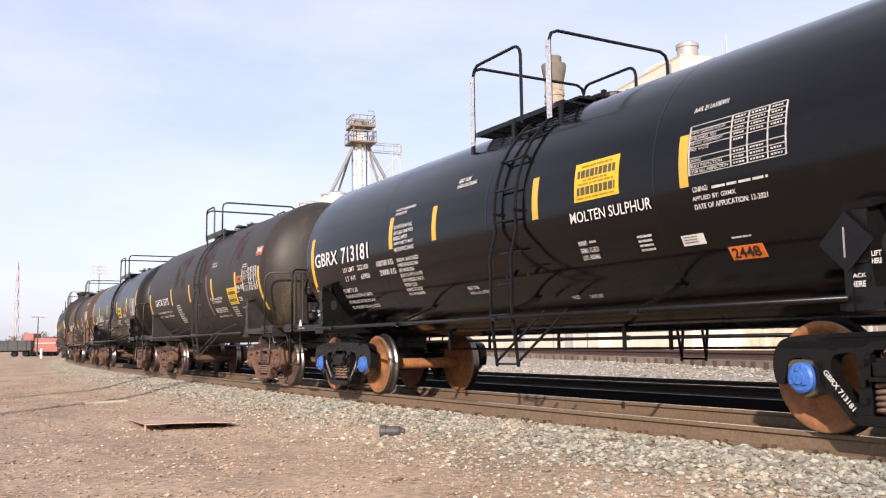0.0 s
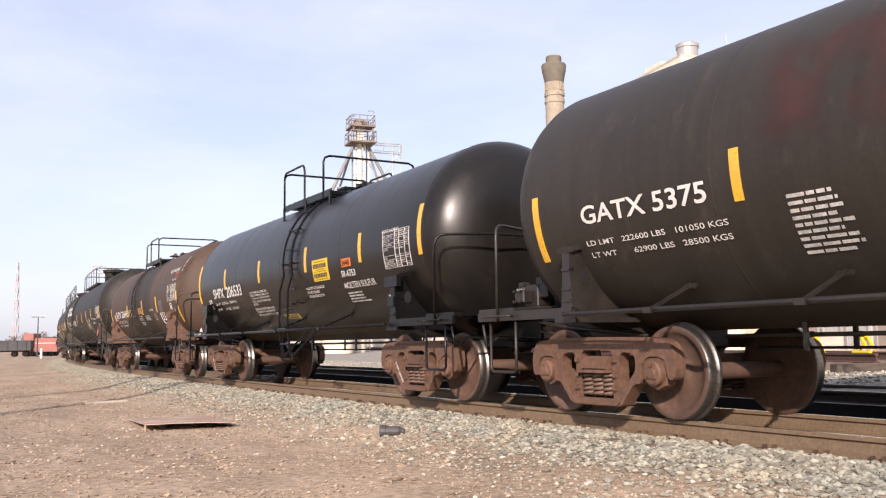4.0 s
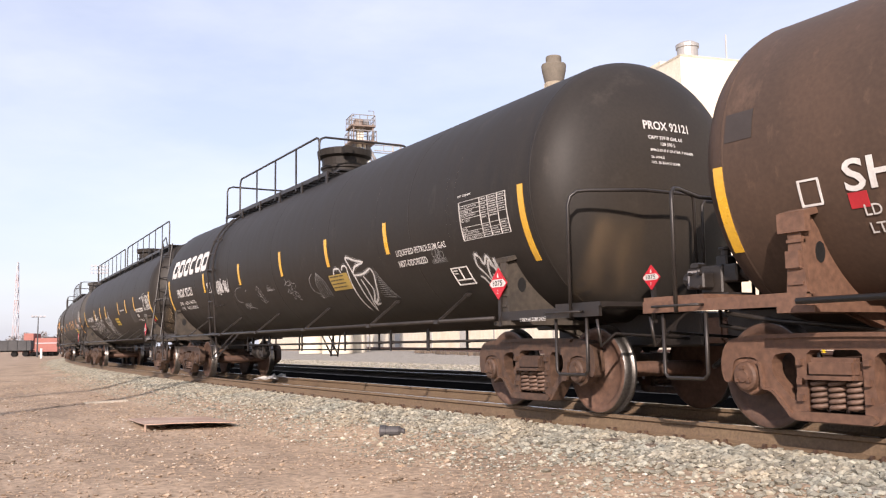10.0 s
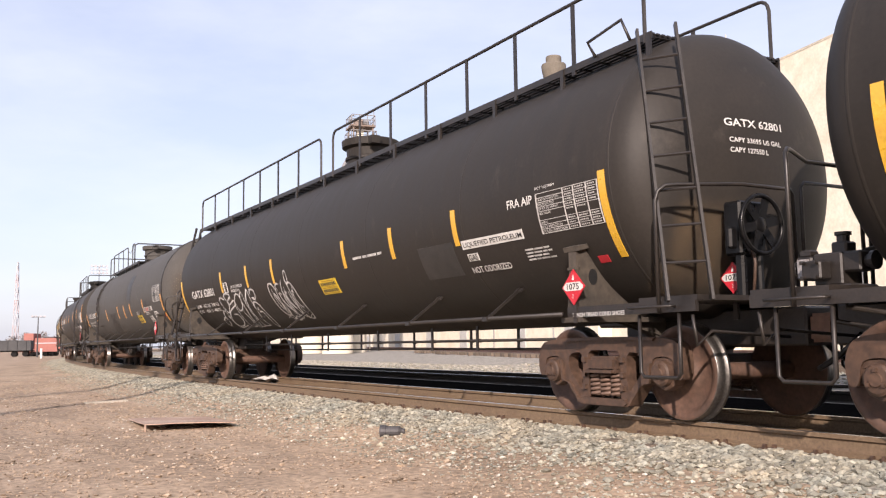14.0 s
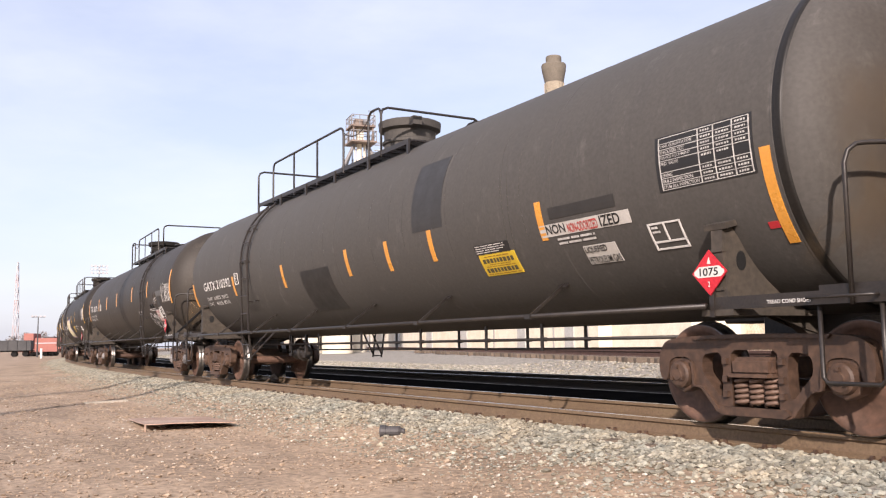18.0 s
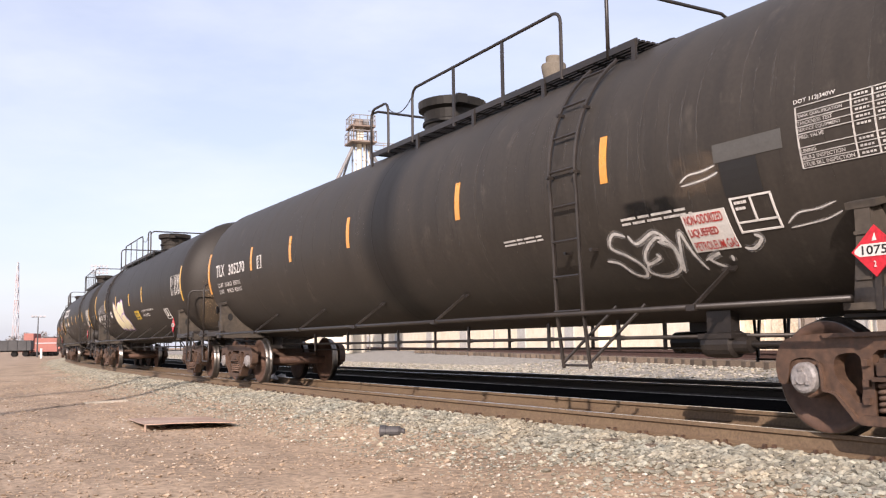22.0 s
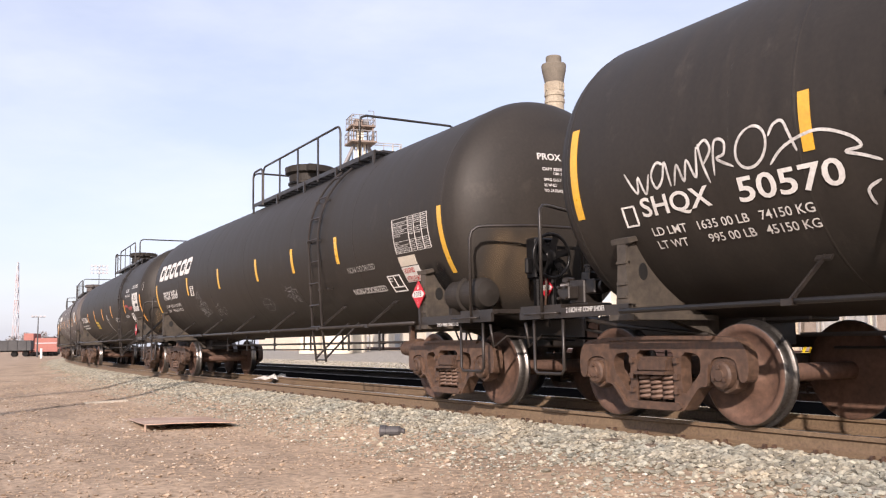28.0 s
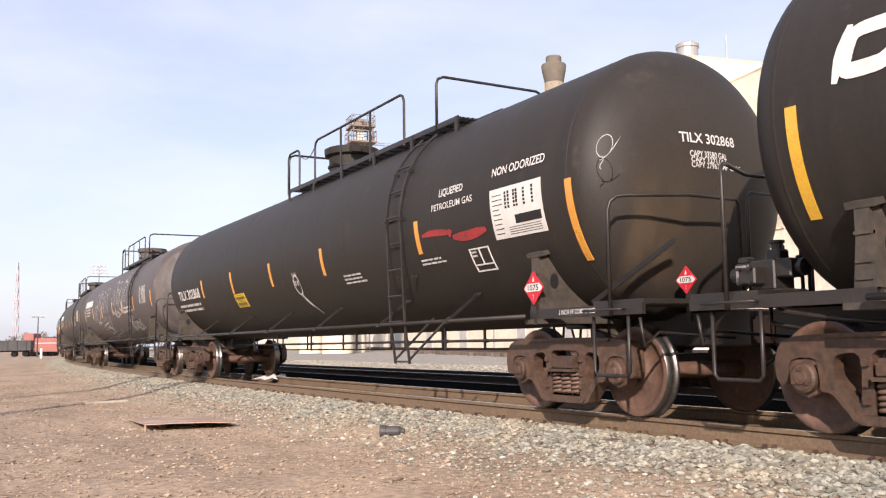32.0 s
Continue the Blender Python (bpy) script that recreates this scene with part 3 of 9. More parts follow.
mark(1, 'L', 4, 2.48, 2.73, -27.8, -20.3, 'w')
mark(1, 'P', 'white', 3.02, 3.28, -27.5, -23.4, 2)
mark(1, 'P', 'orange', 3.49, 3.85, -35.5, -30.1, 0)
mark(1, 'T', '2448', 3.52, 3.81, -34.65, -30.55, 'k')
mark(1, 'L', 1, 3.57, 3.79, -27.4, -26.1, 'w')
mark(1, 'G', 3.26, 4.28, -2.0, 16.5)
mark(1, 'T', 'AAR 211A100W1', 3.26, 3.65, 22.1, 24.3, 'w')
mark(1, 'T', 'LINING:', 3.29, 3.46, -8.35, -6.45, 'w')
mark(1, 'L', 1, 3.5, 4.11, -8.7, -6.9, 'w')
mark(1, 'T', 'APPLIED BY: GRMX', 3.27, 3.75, -11.45, -9.85, 'w')
mark(1, 'T', 'DATE OF APPLICATION: 12-2021', 3.28, 4.06, -14.65, -12.75, 'w')
mark(1, 'TR', -5.83, -5.70, 1.10, 1.21)
mark(1, 'TS', 'JACK', 4.83, 4.95, 1.175, 1.215)
mark(1, 'TS', 'HERE', 4.83, 4.945, 1.118, 1.16)
mark(1, 'TS', 'LIFT', 5.0, 5.075, 1.325, 1.362)
mark(1, 'TS', 'HERE', 5.0, 5.075, 1.272, 1.31)
mark(1, 'TS', 'LIFT', -4.98, -4.87, 1.30, 1.34)
mark(1, 'TS', 'HERE', -4.98, -4.87, 1.24, 1.28)
mark(2, 'S', -5.13, 1.7, -27.3, 'y')
mark(2, 'S', -2.38, 2.2, -15.7, 'y')
mark(2, 'S', -0.39, 2.0, -15.8, 'y')
mark(2, 'S', 1.73, 2.2, -16.1, 'y')
mark(2, 'S', 3.64, 2.5, -15.7, 'y')
mark(2, 'S', 1.29, 6.4, -33.0, 'b')
mark(2, 'S', 5.25, 2.5, -34.1, 'y')
mark(2, 'T', 'GATX 5375', -4.38, -2.71, -14.0, -6.4, 'w')
mark(2, 'T', 'LD LMT   222600 LBS   101050 KGS', -4.39, -2.55, -22.95, -20.75, 'w')
mark(2, 'T', 'LT WT       62900 LBS   28500 KGS', -4.37, -2.55, -28.19, -25.91, 'w')
mark(2, 'L', 9, -1.93, -1.37, -37.9, -15.9, 'w')
mark(2, 'T', 'WATER CAPACITY', 1.7, 2.14, 14.75, 16.75, 'w')
mark(2, 'T', '125216 POUNDS', 1.75, 2.13, 12.2, 14.0, 'w')
mark(2, 'T', '6" FIBERGLASS INSULATION', 1.51, 2.49, -18.35, -15.95, 'w')
mark(2, 'T', 'DO NOT EXCEED 450 F', 1.6, 2.38, -21.15, -19.15, 'w')
mark(2, 'T', 'MOLTEN SULFUR', 1.66, 2.58, -31.0, -26.0, 'w')
mark(2, 'T', 'MAXIMUM PRESSURE FOR COILS 100PSI', 1.67, 2.64, -35.75, -34.05, 'w')
mark(2, 'P', 'yellow', 2.96, 3.59, -25.0, -10.0, 5)
mark(2, 'P', 'orange', 3.77, 4.11, -7.05, -1.45, 0)
mark(2, 'T', '2448', 3.81, 4.08, -6.4, -2.4, 'k')
mark(2, 'T', 'FRA AIP', 3.71, 4.21, -13.2, -9.2, 'w')
mark(2, 'L', 1, 3.73, 3.95, -15.4, -14.2, 'w')
mark(2, 'L', 3, 3.71, 3.98, -23.25, -19.05, 'w')
mark(2, 'L', 5, 2.98, 3.35, -37.7, -26.7, 'w')
mark(2, 'P', 'red', 4.0, 4.15, -35.05, -31.55, 0)
mark(2, 'T', '2 INCH TREAD COND SHOES', 3.71, 4.23, -29.7, -28.2, 'w')
mark(2, 'G', 4.17, 5.11, -15.1, 3.5)
mark(2, 'L', 2, 4.19, 4.57, 4.1, 7.6, 'w')
mark(2, 'P', 'faded_red', 5.01, 5.39, 11.3, 19.0, 0)
mark(2, 'T', '2448', 5.02, 5.36, 13.8, 18.9, 'w')
mark(2, 'V', 'purple_stain', 3.1, 4.0, 6.0, 50.0)
mark(2, 'V', 'purple_stain', -2.3, -0.6, -4.0, 44.0)
mark(2, 'V', 'purple_stain', 0.8, 1.6, 2.0, 34.0)
mark(2, 'A', -2.0, 3.6, -8.0, 42.0, 7)
mark(2, 'HV', 'tan_dust', -1.15, -0.35, -1.2, -0.1)
mark(2, 'H', 'GATX 5375', -0.54, 0.21, 0.52, 0.12, 'w')
mark(2, 'H', 'CAPY 15023 US GAL', -0.52, 0.20, 0.36, 0.06, 'w')
mark(2, 'H', 'CAPY 56868 L', -0.51, -0.01, 0.28, 0.06, 'w')
mark(3, 'S', -5.65, 19.2, -18.2, 'y')
mark(3, 'S', -3.54, 9.5, -9.3, 'y')
mark(3, 'S', -1.21, 8.9, -9.4, 'y')
mark(3, 'S', 1.32, 9.6, -8.6, 'y')
mark(3, 'S', 3.59, 9.4, -9.4, 'y')
mark(3, 'S', 5.51, 17.2, -11.8, 'y')
mark(3, 'T', 'SHPX', -4.48, -3.66, -16.35, -7.05, 'w')
mark(3, 'T', '206533', -3.49, -2.4, -16.95, -6.75, 'w')
mark(3, 'T', 'LD LMT   222400LB   100850KG', -4.5, -2.95, -22.67, -20.03, 'w')
mark(3, 'T', 'LT WT       63600LB   28850KG', -4.48, -2.95, -28.38, -25.92, 'w')
mark(3, 'T', 'CONSULT OWNER BEFORE REPAIRING TANK', -1.9, -0.86, -17.35, -15.55, 'w')
mark(3, 'T', 'CAUTION: INTERIOR COATING, DO NOT USE', -1.9, -0.8, -19.93, -18.12, 'w')
mark(3, 'T', 'STEAM, BOILING WATER, OR SHARP OBJECTS', -1.9, -0.77, -22.5, -20.7, 'w')
mark(3, 'T', 'TO CLEAN. ENTER CAR WITH RUBBER SOLED', -1.9, -0.8, -25.08, -23.27, 'w')
mark(3, 'T', 'SHOES ONLY', -1.9, -1.6, -27.65, -25.85, 'w')
mark(3, 'T', 'EXTERIOR HEATER PIPES NO INLET', -1.94, -0.79, -32.37, -30.35, 'w')
mark(3, 'T', 'OR OUTLET PIPE CAPS REQUIRED', -1.94, -0.86, -35.26, -33.24, 'w')
mark(3, 'T', '"MAX OPERATING PRESSURE 150 PSI"', -1.94, -0.71, -38.15, -36.13, 'w')
mark(3, 'P', 'dull_yellow', -0.58, 0.16, -44.25, -39.55, 2)
mark(3, 'T', '4 INCH FIBERGLASS INSULATION', 1.20, 1.99, -21.75, -19.65, 'w')
mark(3, 'T', 'DO NOT EXCEED 450 F', 1.20, 1.74, -24.75, -22.65, 'w')
mark(3, 'T', 'VENT TANK WHEN UNLOADING', 1.20, 1.88, -27.75, -25.65, 'w')
mark(3, 'P', 'yellow', 1.65, 2.32, -16.7, -1.5, 5)
mark(3, 'P', 'orange', 2.88, 3.23, -10.25, -4.75, 0)
mark(3, 'T', '2448', 2.9, 3.19, -9.55, -5.65, 'k')
mark(3, 'T', 'SR-6753', 2.83, 3.36, -16.85, -12.45, 'w')
mark(3, 'T', 'MOLTEN SULFUR', 2.82, 3.96, -24.85, -20.55, 'w')
mark(3, 'L', 4, 2.82, 3.54, -35.8, -27.3, 'w')
mark(3, 'G', 4.41, 5.22, -16.5, 5.6)
mark(3, 'T', 'AAR 211A100W1', 4.38, 4.9, 4.6, 6.8, 'w')
mark(3, 'T', 'EMPTY LOAD', 4.15, 4.5, -34.5, -32.35, 'w')
mark(3, 'T', '1/4 ADJ', 4.15, 4.4, -37.58, -35.42, 'w')
mark(3, 'T', 'BLOCK', 4.15, 4.33, -40.65, -38.5, 'w')
mark(3, 'TS', '2 INCH H.F. COMP SHOES', -5.77, -5.16, 1.045, 1.085)
mark(3, 'TR', -5.26, -5.03, 1.125, 1.22)
mark(3, 'F', -4.95, -4.79, -24.9, -16.6, 0)
mark(9, 'F', -7.44, -7.27, -25.5, -18.0, 0)
mark(10, 'V', 'dark_smear', 7.45, 8.05, -58.0, -24.0)
mark(4, 'S', -5.65, -2.3, -33.1, 'y')
mark(4, 'S', -2.12, -1.5, -18.6, 'y')
mark(4, 'S', 0.57, -1.1, -19.1, 'y')
mark(4, 'S', 2.81, -0.6, -18.9, 'y')
mark(4, 'S', 5.6, 0.2, -35.3, 'y')
mark(4, 'T', 'SHPX 206448', -4.5, -2.21, -18.25, -8.25, 'w')
mark(4, 'T', 'LD LMT   222200 LB   100 750 KG', -4.4, -2.71, -26.14, -22.54, 'w')
mark(4, 'T', 'LT WT       63800 LB   28 950 KG', -4.4, -2.71, -31.96, -28.36, 'w')
mark(4, 'P', 'dull_yellow', -2.04, -1.35, -19.85, -9.05, 2)
mark(4, 'P', 'orange_dull', -0.18, 0.39, -17.7, -9.6, 0)
mark(4, 'T', 'PLASTIC OUTLET CAP', -0.15, 0.37, -13.58, -11.15, 'k')
mark(4, 'T', 'DO NOT HAMMER', -0.15, 0.23, -17.05, -14.62, 'k')
block(4, ('VENT TANK WHEN UNLOADING', 'MAX OPERATING PRESSURE', 'FOR HTR COILS 150 PSI'), -0.17, 0.42, -26.3, -19.8)
block(4, ('EXTERIOR HEATER PIPES NO INLET', 'OR OUTLET PIPE CAPS REQUIRED'), -0.17, 0.42, -33.2, -29.0)
mark(4, 'L', 4, 0.88, 1.65, -27.75, -20.45, 'w')
mark(4, 'T', 'LEASED TO PCS', 1.73, 2.27, -15.95, -13.45, 'w')
mark(4, 'O', 2.4, -24.5, 0.1)
mark(4, 'F', 3.15, 3.65, -34.1, -20.5, 1)
mark(4, 'L', 1, 3.17, 3.43, -40.1, -38.5, 'w')
mark(4, 'P', 'repaint_dark', 3.16, 3.93, 3.85, 10.05, 0)
mark(4, 'P', 'repaint_grey', 3.17, 3.62, -19.25, -5.95, 0)
mark(4, 'T', 'MOLTEN SULFUR', 4.39, 5.51, 23.0, 27.7, 'w')
mark(4, 'P', 'faded_red', 5.11, 5.5, 16.4, 22.2, 0)
mark(4, 'T', '2448', 5.12, 5.47, 16.85, 21.05, 'k')
mark(4, 'T', 'AAR 211A100W1', 4.99, 5.5, 12.9, 14.9, 'w')
mark(4, 'G', 4.49, 5.51, -9.25, 8.95)
mark(4, 'F', 4.71, 4.89, -19.0, -11.6, 0)
mark(4, 'P', 'red', 4.35, 4.53, -23.95, -20.35, 0)
mark(4, 'L', 3, 5.12, 5.34, -22.15, -18.55, 'w')
mark(4, 'TV', 'SHPX 206448', 5.89, 5.97, 21.5, 40.5, 'w')
mark(4, 'F', -4.90, -4.71, -20.7, -12.0, 0)
mark(4, 'P', 'red', -4.50, -4.35, -23.5, -18.5, 0)
mark(4, 'P', 'repaint_brown', -5.57, -5.29, 5.5, 15.7, 0)
mark(4, 'H', 'SHPX 206448', -0.72, 0.08, 0.54, 0.08, 'w')
mark(4, 'H', 'CAPY 15290 GAL US', -0.64, -0.01, 0.40, 0.05, 'w')
mark(4, 'H', 'CAPY 57 850 L', -0.64, -0.10, 0.31, 0.06, 'w')
mark(4, 'H', 'CAPY 12 730 GAL IMP', -0.64, 0.01, 0.22, 0.06, 'w')
mark(4, 'H', '33 INCH CL C WHLS', -0.42, 0.01, -0.53, 0.03, 'w')
mark(5, 'S', -8.16, 1.1, -33.1, 'y')
mark(5, 'S', -4.77, -0.0, -17.1, 'y')
mark(5, 'S', -2.04, -0.1, -16.6, 'y')
mark(5, 'S', 0.49, 0.1, -16.8, 'y')
mark(5, 'S', 2.68, -0.1, -17.1, 'y')
mark(5, 'S', 4.86, -0.1, -16.9, 'y')
mark(5, 'S', 8.23, 0.4, -32.6, 'y')
mark(5, 'X', 'logo', -7.77, -4.4, 2.2, 19.5)
mark(5, 'T', 'PROX 92121', -7.32, -5.88, -17.0, -8.8, 'w')
mark(5, 'T', 'LD LMT   163600 LB   74 200 KG', -7.33, -5.83, -24.54, -21.27, 'w')
mark(5, 'T', 'LT WT       99400 LB   45 100 KG', -7.33, -5.83, -29.83, -26.56, 'w')
mark(5, 'F', -4.51, -4.23, -17.9, -9.1, 2)
mark(5, 'X', 'tag', -3.74, -2.95, -20.95, -8.55)
mark(5, 'X', 'bigtag', 2.79, 4.19, -50.9, -13.8)
mark(5, 'X', 'fir', 4.09, 4.59, -43.0, -21.6)
mark(5, 'X', 'tag2', 6.95, 7.75, -46.0, -25.0)
mark(5, 'X', 'scrib', 6.0, 6.4, -29.0, -18.0)
mark(5, 'X', 'ghost', -2.6, -1.6, -40.0, -18.5)
mark(5, 'X', 'visor', -1.22, -0.78, -35.0, -20.0)
mark(5, 'X', 'bone', 0.44, 1.0, -36.0, -18.5)
mark(5, 'X', 'claw', 1.65, 2.42, -39.0, -18.0)
mark(5, 'X', 'scrib', -0.59, -0.12, -26.75, -20.85)
mark(5, 'P', 'dull_yellow', 2.55, 3.28, -32.75, -22.45, 3)
mark(5, 'T', 'LIQUEFIED PETROLEUM GAS', 5.11, 6.48, -19.7, -16.0, 'w')
mark(5, 'T', 'NOT-ODORIZED', 5.1, 5.91, -25.15, -21.65, 'w')
mark(5, 'G', 6.93, 7.94, -18.15, -0.55)
mark(5, 'T', 'DOT 112J340W', 6.92, 7.22, 1.35, 2.75, 'w')
mark(5, 'F', 6.36, 6.76, -39.8, -29.9, 1)
mark(5, 'HV', 'tan_dust', -1.1, -0.35, -1.3, -0.3)
mark(5, 'A', -7.0, 7.5, -30.0, 40.0, 10)
mark(5, 'D', 7.69, 1.43, 0.18, 0)
mark(5, 'TS', '2 INCH HF COMP SHOES', 8.09, 8.56, 0.99, 1.03)
mark(5, 'H', 'PROX 92121', -0.38, 0.27, 0.59, 0.1, 'w')
mark(5, 'H', 'CAPY 33918 GAL US', -0.34, 0.15, 0.48, 0.04, 'w')
mark(5, 'H', '128 390 L', -0.18, 0.03, 0.41, 0.04, 'w')
mark(5, 'H', 'SPRG D-5 7 OUTER 7 INNER', -0.33, 0.30, 0.34, 0.03, 'w')
mark(5, 'H', '36 WHLS', -0.33, -0.15, 0.26, 0.03, 'w')
mark(5, 'H', 'NO. 24 BRAKE BEAM', -0.33, 0.07, 0.20, 0.03, 'w')
mark(5, 'D', 9.18, 1.42, 0.13, 1)
mark(6, 'S', -8.24, -1.5, -35.5, 'y')
mark(6, 'S', -4.84, -2.0, -19.4, 'y')
mark(6, 'S', -3.04, -2.0, -19.0, 'y')
mark(6, 'S', -1.48, -2.3, -19.8, 'y')
mark(6, 'S', 1.87, -2.6, -19.1, 'y')
mark(6, 'S', 3.54, -2.2, -19.2, 'y')
mark(6, 'S', 5.29, -1.8, -19.0, 'y')
mark(6, 'S', 8.12, -1.5, -35.5, 'y')
mark(6, 'T', 'GATX 62801', -7.36, -5.5, -20.2, -13.1, 'w')
mark(6, 'T', 'LD LMT   164200 LBS   75400 KGS', -7.32, -5.47, -29.84, -26.57, 'w')
mark(6, 'T', 'LT WT       98800 LBS   44800 KGS', -7.32, -5.47, -35.13, -31.86, 'w')
mark(6, 'F', -4.69, -4.44, -19.9, -11.3, 2)
mark(6, 'T', 'CONSULT OWNER BEFORE', -4.2, -3.38, -17.22, -15.0, 'w')
mark(6, 'T', 'REPAIRING TANK', -4.2, -3.63, -20.4, -18.18, 'w')
mark(6, 'X', 'bubble', -5.97, -2.78, -58.0, -20.2)
mark(6, 'X', 'bubble2', -1.85, -0.59, -51.95, -17.75)
mark(6, 'P', 'yellow', 0.61, 1.32, -33.85, -23.55, 3)
mark(6, 'P', 'repaint_dark', 4.26, 5.17, -33.9, -16.6, 0)
mark(6, 'P', 'white', 5.38, 6.68, -21.3, -17.1, 0)
mark(6, 'T', 'LIQUEFIED PETROLEUM', 5.42, 6.66, -20.8, -18.1, 'k')
mark(6, 'P', 'white', 5.43, 5.66, -27.4, -23.8, 0)
mark(6, 'T', 'GAS', 5.45, 5.65, -27.05, -24.05, 'k')
mark(6, 'T', 'NOT ODORIZED', 5.41, 6.25, -33.55, -30.35, 'w')
mark(6, 'T', 'FRA AIP', 6.5, 6.98, -7.8, -4.2, 'w')
mark(6, 'G', 7.04, 8.05, -20.85, -4.35)
mark(6, 'T', 'DOT 112J340W', 7.04, 7.39, -3.05, -1.55, 'w')
mark(6, 'L', 4, 6.62, 7.17, -31.8, -25.7, 'w')
mark(6, 'HV', 'tan_dust', -1.1, -0.3, -1.3, -0.3)
mark(6, 'D', 7.62, 1.31, 0.18, 0)
mark(6, 'P', 'red', 7.74, 7.89, -36.8, -33.7, 0)
mark(6, 'TS', '2 INCH TREAD COND SHOES', 7.58, 8.35, 1.01, 1.05)
mark(6, 'L', 1, 2.21, 3.3, -16.05, -13.25, 'w')
mark(6, 'H', 'GATX 62801', -0.53, 0.23, 0.36, 0.08, 'w')
mark(6, 'H', 'CAPY 33695 US GAL', -0.49, 0.19, 0.20, 0.05, 'w')
mark(6, 'H', 'CAPY 127550 L', -0.49, 0.00, 0.10, 0.05, 'w')
mark(6, 'D', 8.84, 1.34, 0.15, 1)
mark(7, 'S', -8.61, -7.1, -28.2, 'o')
mark(7, 'S', -5.47, -8.0, -24.0, 'o')
mark(7, 'S', -2.47, -7.9, -24.4, 'o')
mark(7, 'S', 0.42, -7.8, -24.2, 'o')
mark(7, 'S', 1.82, -8.6, -25.4, 'o')
mark(7, 'S', 3.10, -8.1, -24.2, 'o')
mark(7, 'S', 5.5, -7.3, -23.6, 'o')
mark(7, 'S', 8.52, -7.0, -38.3, 'o')
mark(7, 'T', 'GATX 210392', -7.69, -5.65, -15.4, -7.8, 'w')
mark(7, 'T', 'LD LMT   165400 LB   5060 KG', -7.67, -6.06, -24.05, -20.87, 'w')
mark(7, 'T', 'LT WT       97600 LB   4290 KG', -7.67, -6.06, -29.23, -26.05, 'w')
mark(7, 'F', -5.32, -5.09, -14.9, -5.6, 2)
mark(7, 'P', 'repaint_black', -1.62, -0.35, -45.8, -15.4, 0)
mark(7, 'P', 'repaint_dark', 2.67, 3.47, -7.8, 28.8, 0)
mark(7, 'P', 'black', 4.08, 4.81, -25.35, -20.25, 3)
mark(7, 'P', 'yellow', 4.12, 4.87, -36.05, -25.15, 4)
mark(7, 'P', 'white_worn', 5.46, 6.87, -22.45, -17.35, 0)
mark(7, 'T', 'NON', 5.57, 5.89, -21.5, -17.6, 'k')
mark(7, 'T', 'NON-ODORIZED', 5.93, 6.4, -22.1, -18.2, 'r')
mark(7, 'T', 'IZED', 6.44, 6.73, -21.9, -17.7, 'k')
mark(7, 'L', 2, 5.71, 6.44, -26.85, -23.25, 'w')
mark(7, 'P', 'white_worn', 6.05, 6.54, -36.8, -28.6, 0)
mark(7, 'T', 'LIQUEFIED', 6.07, 6.4, -32.03, -28.9, 'k')
mark(7, 'T', 'PETROLEUM GAS', 6.07, 6.54, -36.5, -33.37, 'k')
mark(7, 'P', 'repaint_dark', 5.67, 6.71, -15.45, -10.75, 0)
mark(7, 'P', 'repaint_black', 7.33, 8.42, -14.4, 4.6, 0)
mark(7, 'P', 'red', 8.36, 8.46, -32.5, -30.2, 0)
mark(7, 'R', 8.60, 8.70, 'ring_dark')
mark(7, 'G', 7.38, 8.39, -13.75, 3.95)
mark(7, 'F', 7.05, 7.46, -34.65, -24.25, 1)
mark(7, 'HV', 'tan_dust', -1.3, -0.2, -1.2, 0.5)
mark(7, 'A', -8.0, 8.0, -30.0, 40.0, 16)
mark(7, 'D', 7.89, 1.32, 0.19, 0)
mark(7, 'D', 9.22, 1.34, 0.16, 1)
mark(7, 'TS', 'TREAD COND SHOES', 8.45, 8.85, 1.035, 1.065)
mark(7, 'H', 'GATX 210392', -0.60, 0.22, 0.13, 0.1, 'w')
mark(7, 'H', 'CAPY 33660 US GAL', -0.52, 0.16, 0.04, 0.05, 'w')
mark(7, 'H', 'CAPY 127 417 L', -0.51, 0.05, -0.05, 0.05, 'w')
mark(8, 'S', -8.58, 16.1, -19.2, 'o')
mark(8, 'S', -5.55, 10.9, -6.9, 'o')
mark(8, 'S', -3.36, 10.0, -7.7, 'o')
mark(8, 'S', -0.85, 10.5, -7.7, 'o')
mark(8, 'S', 2.43, 10.7, -7.0, 'o')
mark(8, 'S', 5.17, 10.9, -6.7, 'o')
mark(8, 'S', 8.54, 15.1, -19.5, 'o')
mark(8, 'T', 'TILX', -7.95, -7.34, -6.15, 3.65, 'w')
mark(8, 'T', '305270', -7.04, -5.95, -6.5, 2.1, 'w')
mark(8, 'T', 'LD LMT   163100 LB   73950 KG', -7.9, -6.35, -14.99, -11.58, 'w')
mark(8, 'T', 'LT WT       99900 LB   45350 KG', -7.9, -6.35, -20.52, -17.11, 'w')
mark(8, 'F', -5.17, -4.93, -6.85, 2.65, 2)
mark(8, 'L', 2, 3.3, 4.09, -24.0, -20.8, 'w')
mark(8, 'L', 2, 5.29, 6.26, -24.1, -20.5, 'w')
mark(8, 'P', 'white', 6.04, 6.54, -37.65, -23.25, 0)
mark(8, 'T', 'NON-ODORIZED', 6.07, 6.5, -27.3, -23.9, 'r')
mark(8, 'T', 'LIQUEFIED', 6.07, 6.4, -32.15, -28.75, 'r')
mark(8, 'T', 'PETROLEUM GAS', 6.07, 6.54, -37.0, -33.6, 'r')
mark(8, 'F', 6.62, 7.04, -32.8, -20.7, 1)
mark(8, 'P', 'repaint_grey', 6.55, 7.24, -8.9, -3.1, 0)
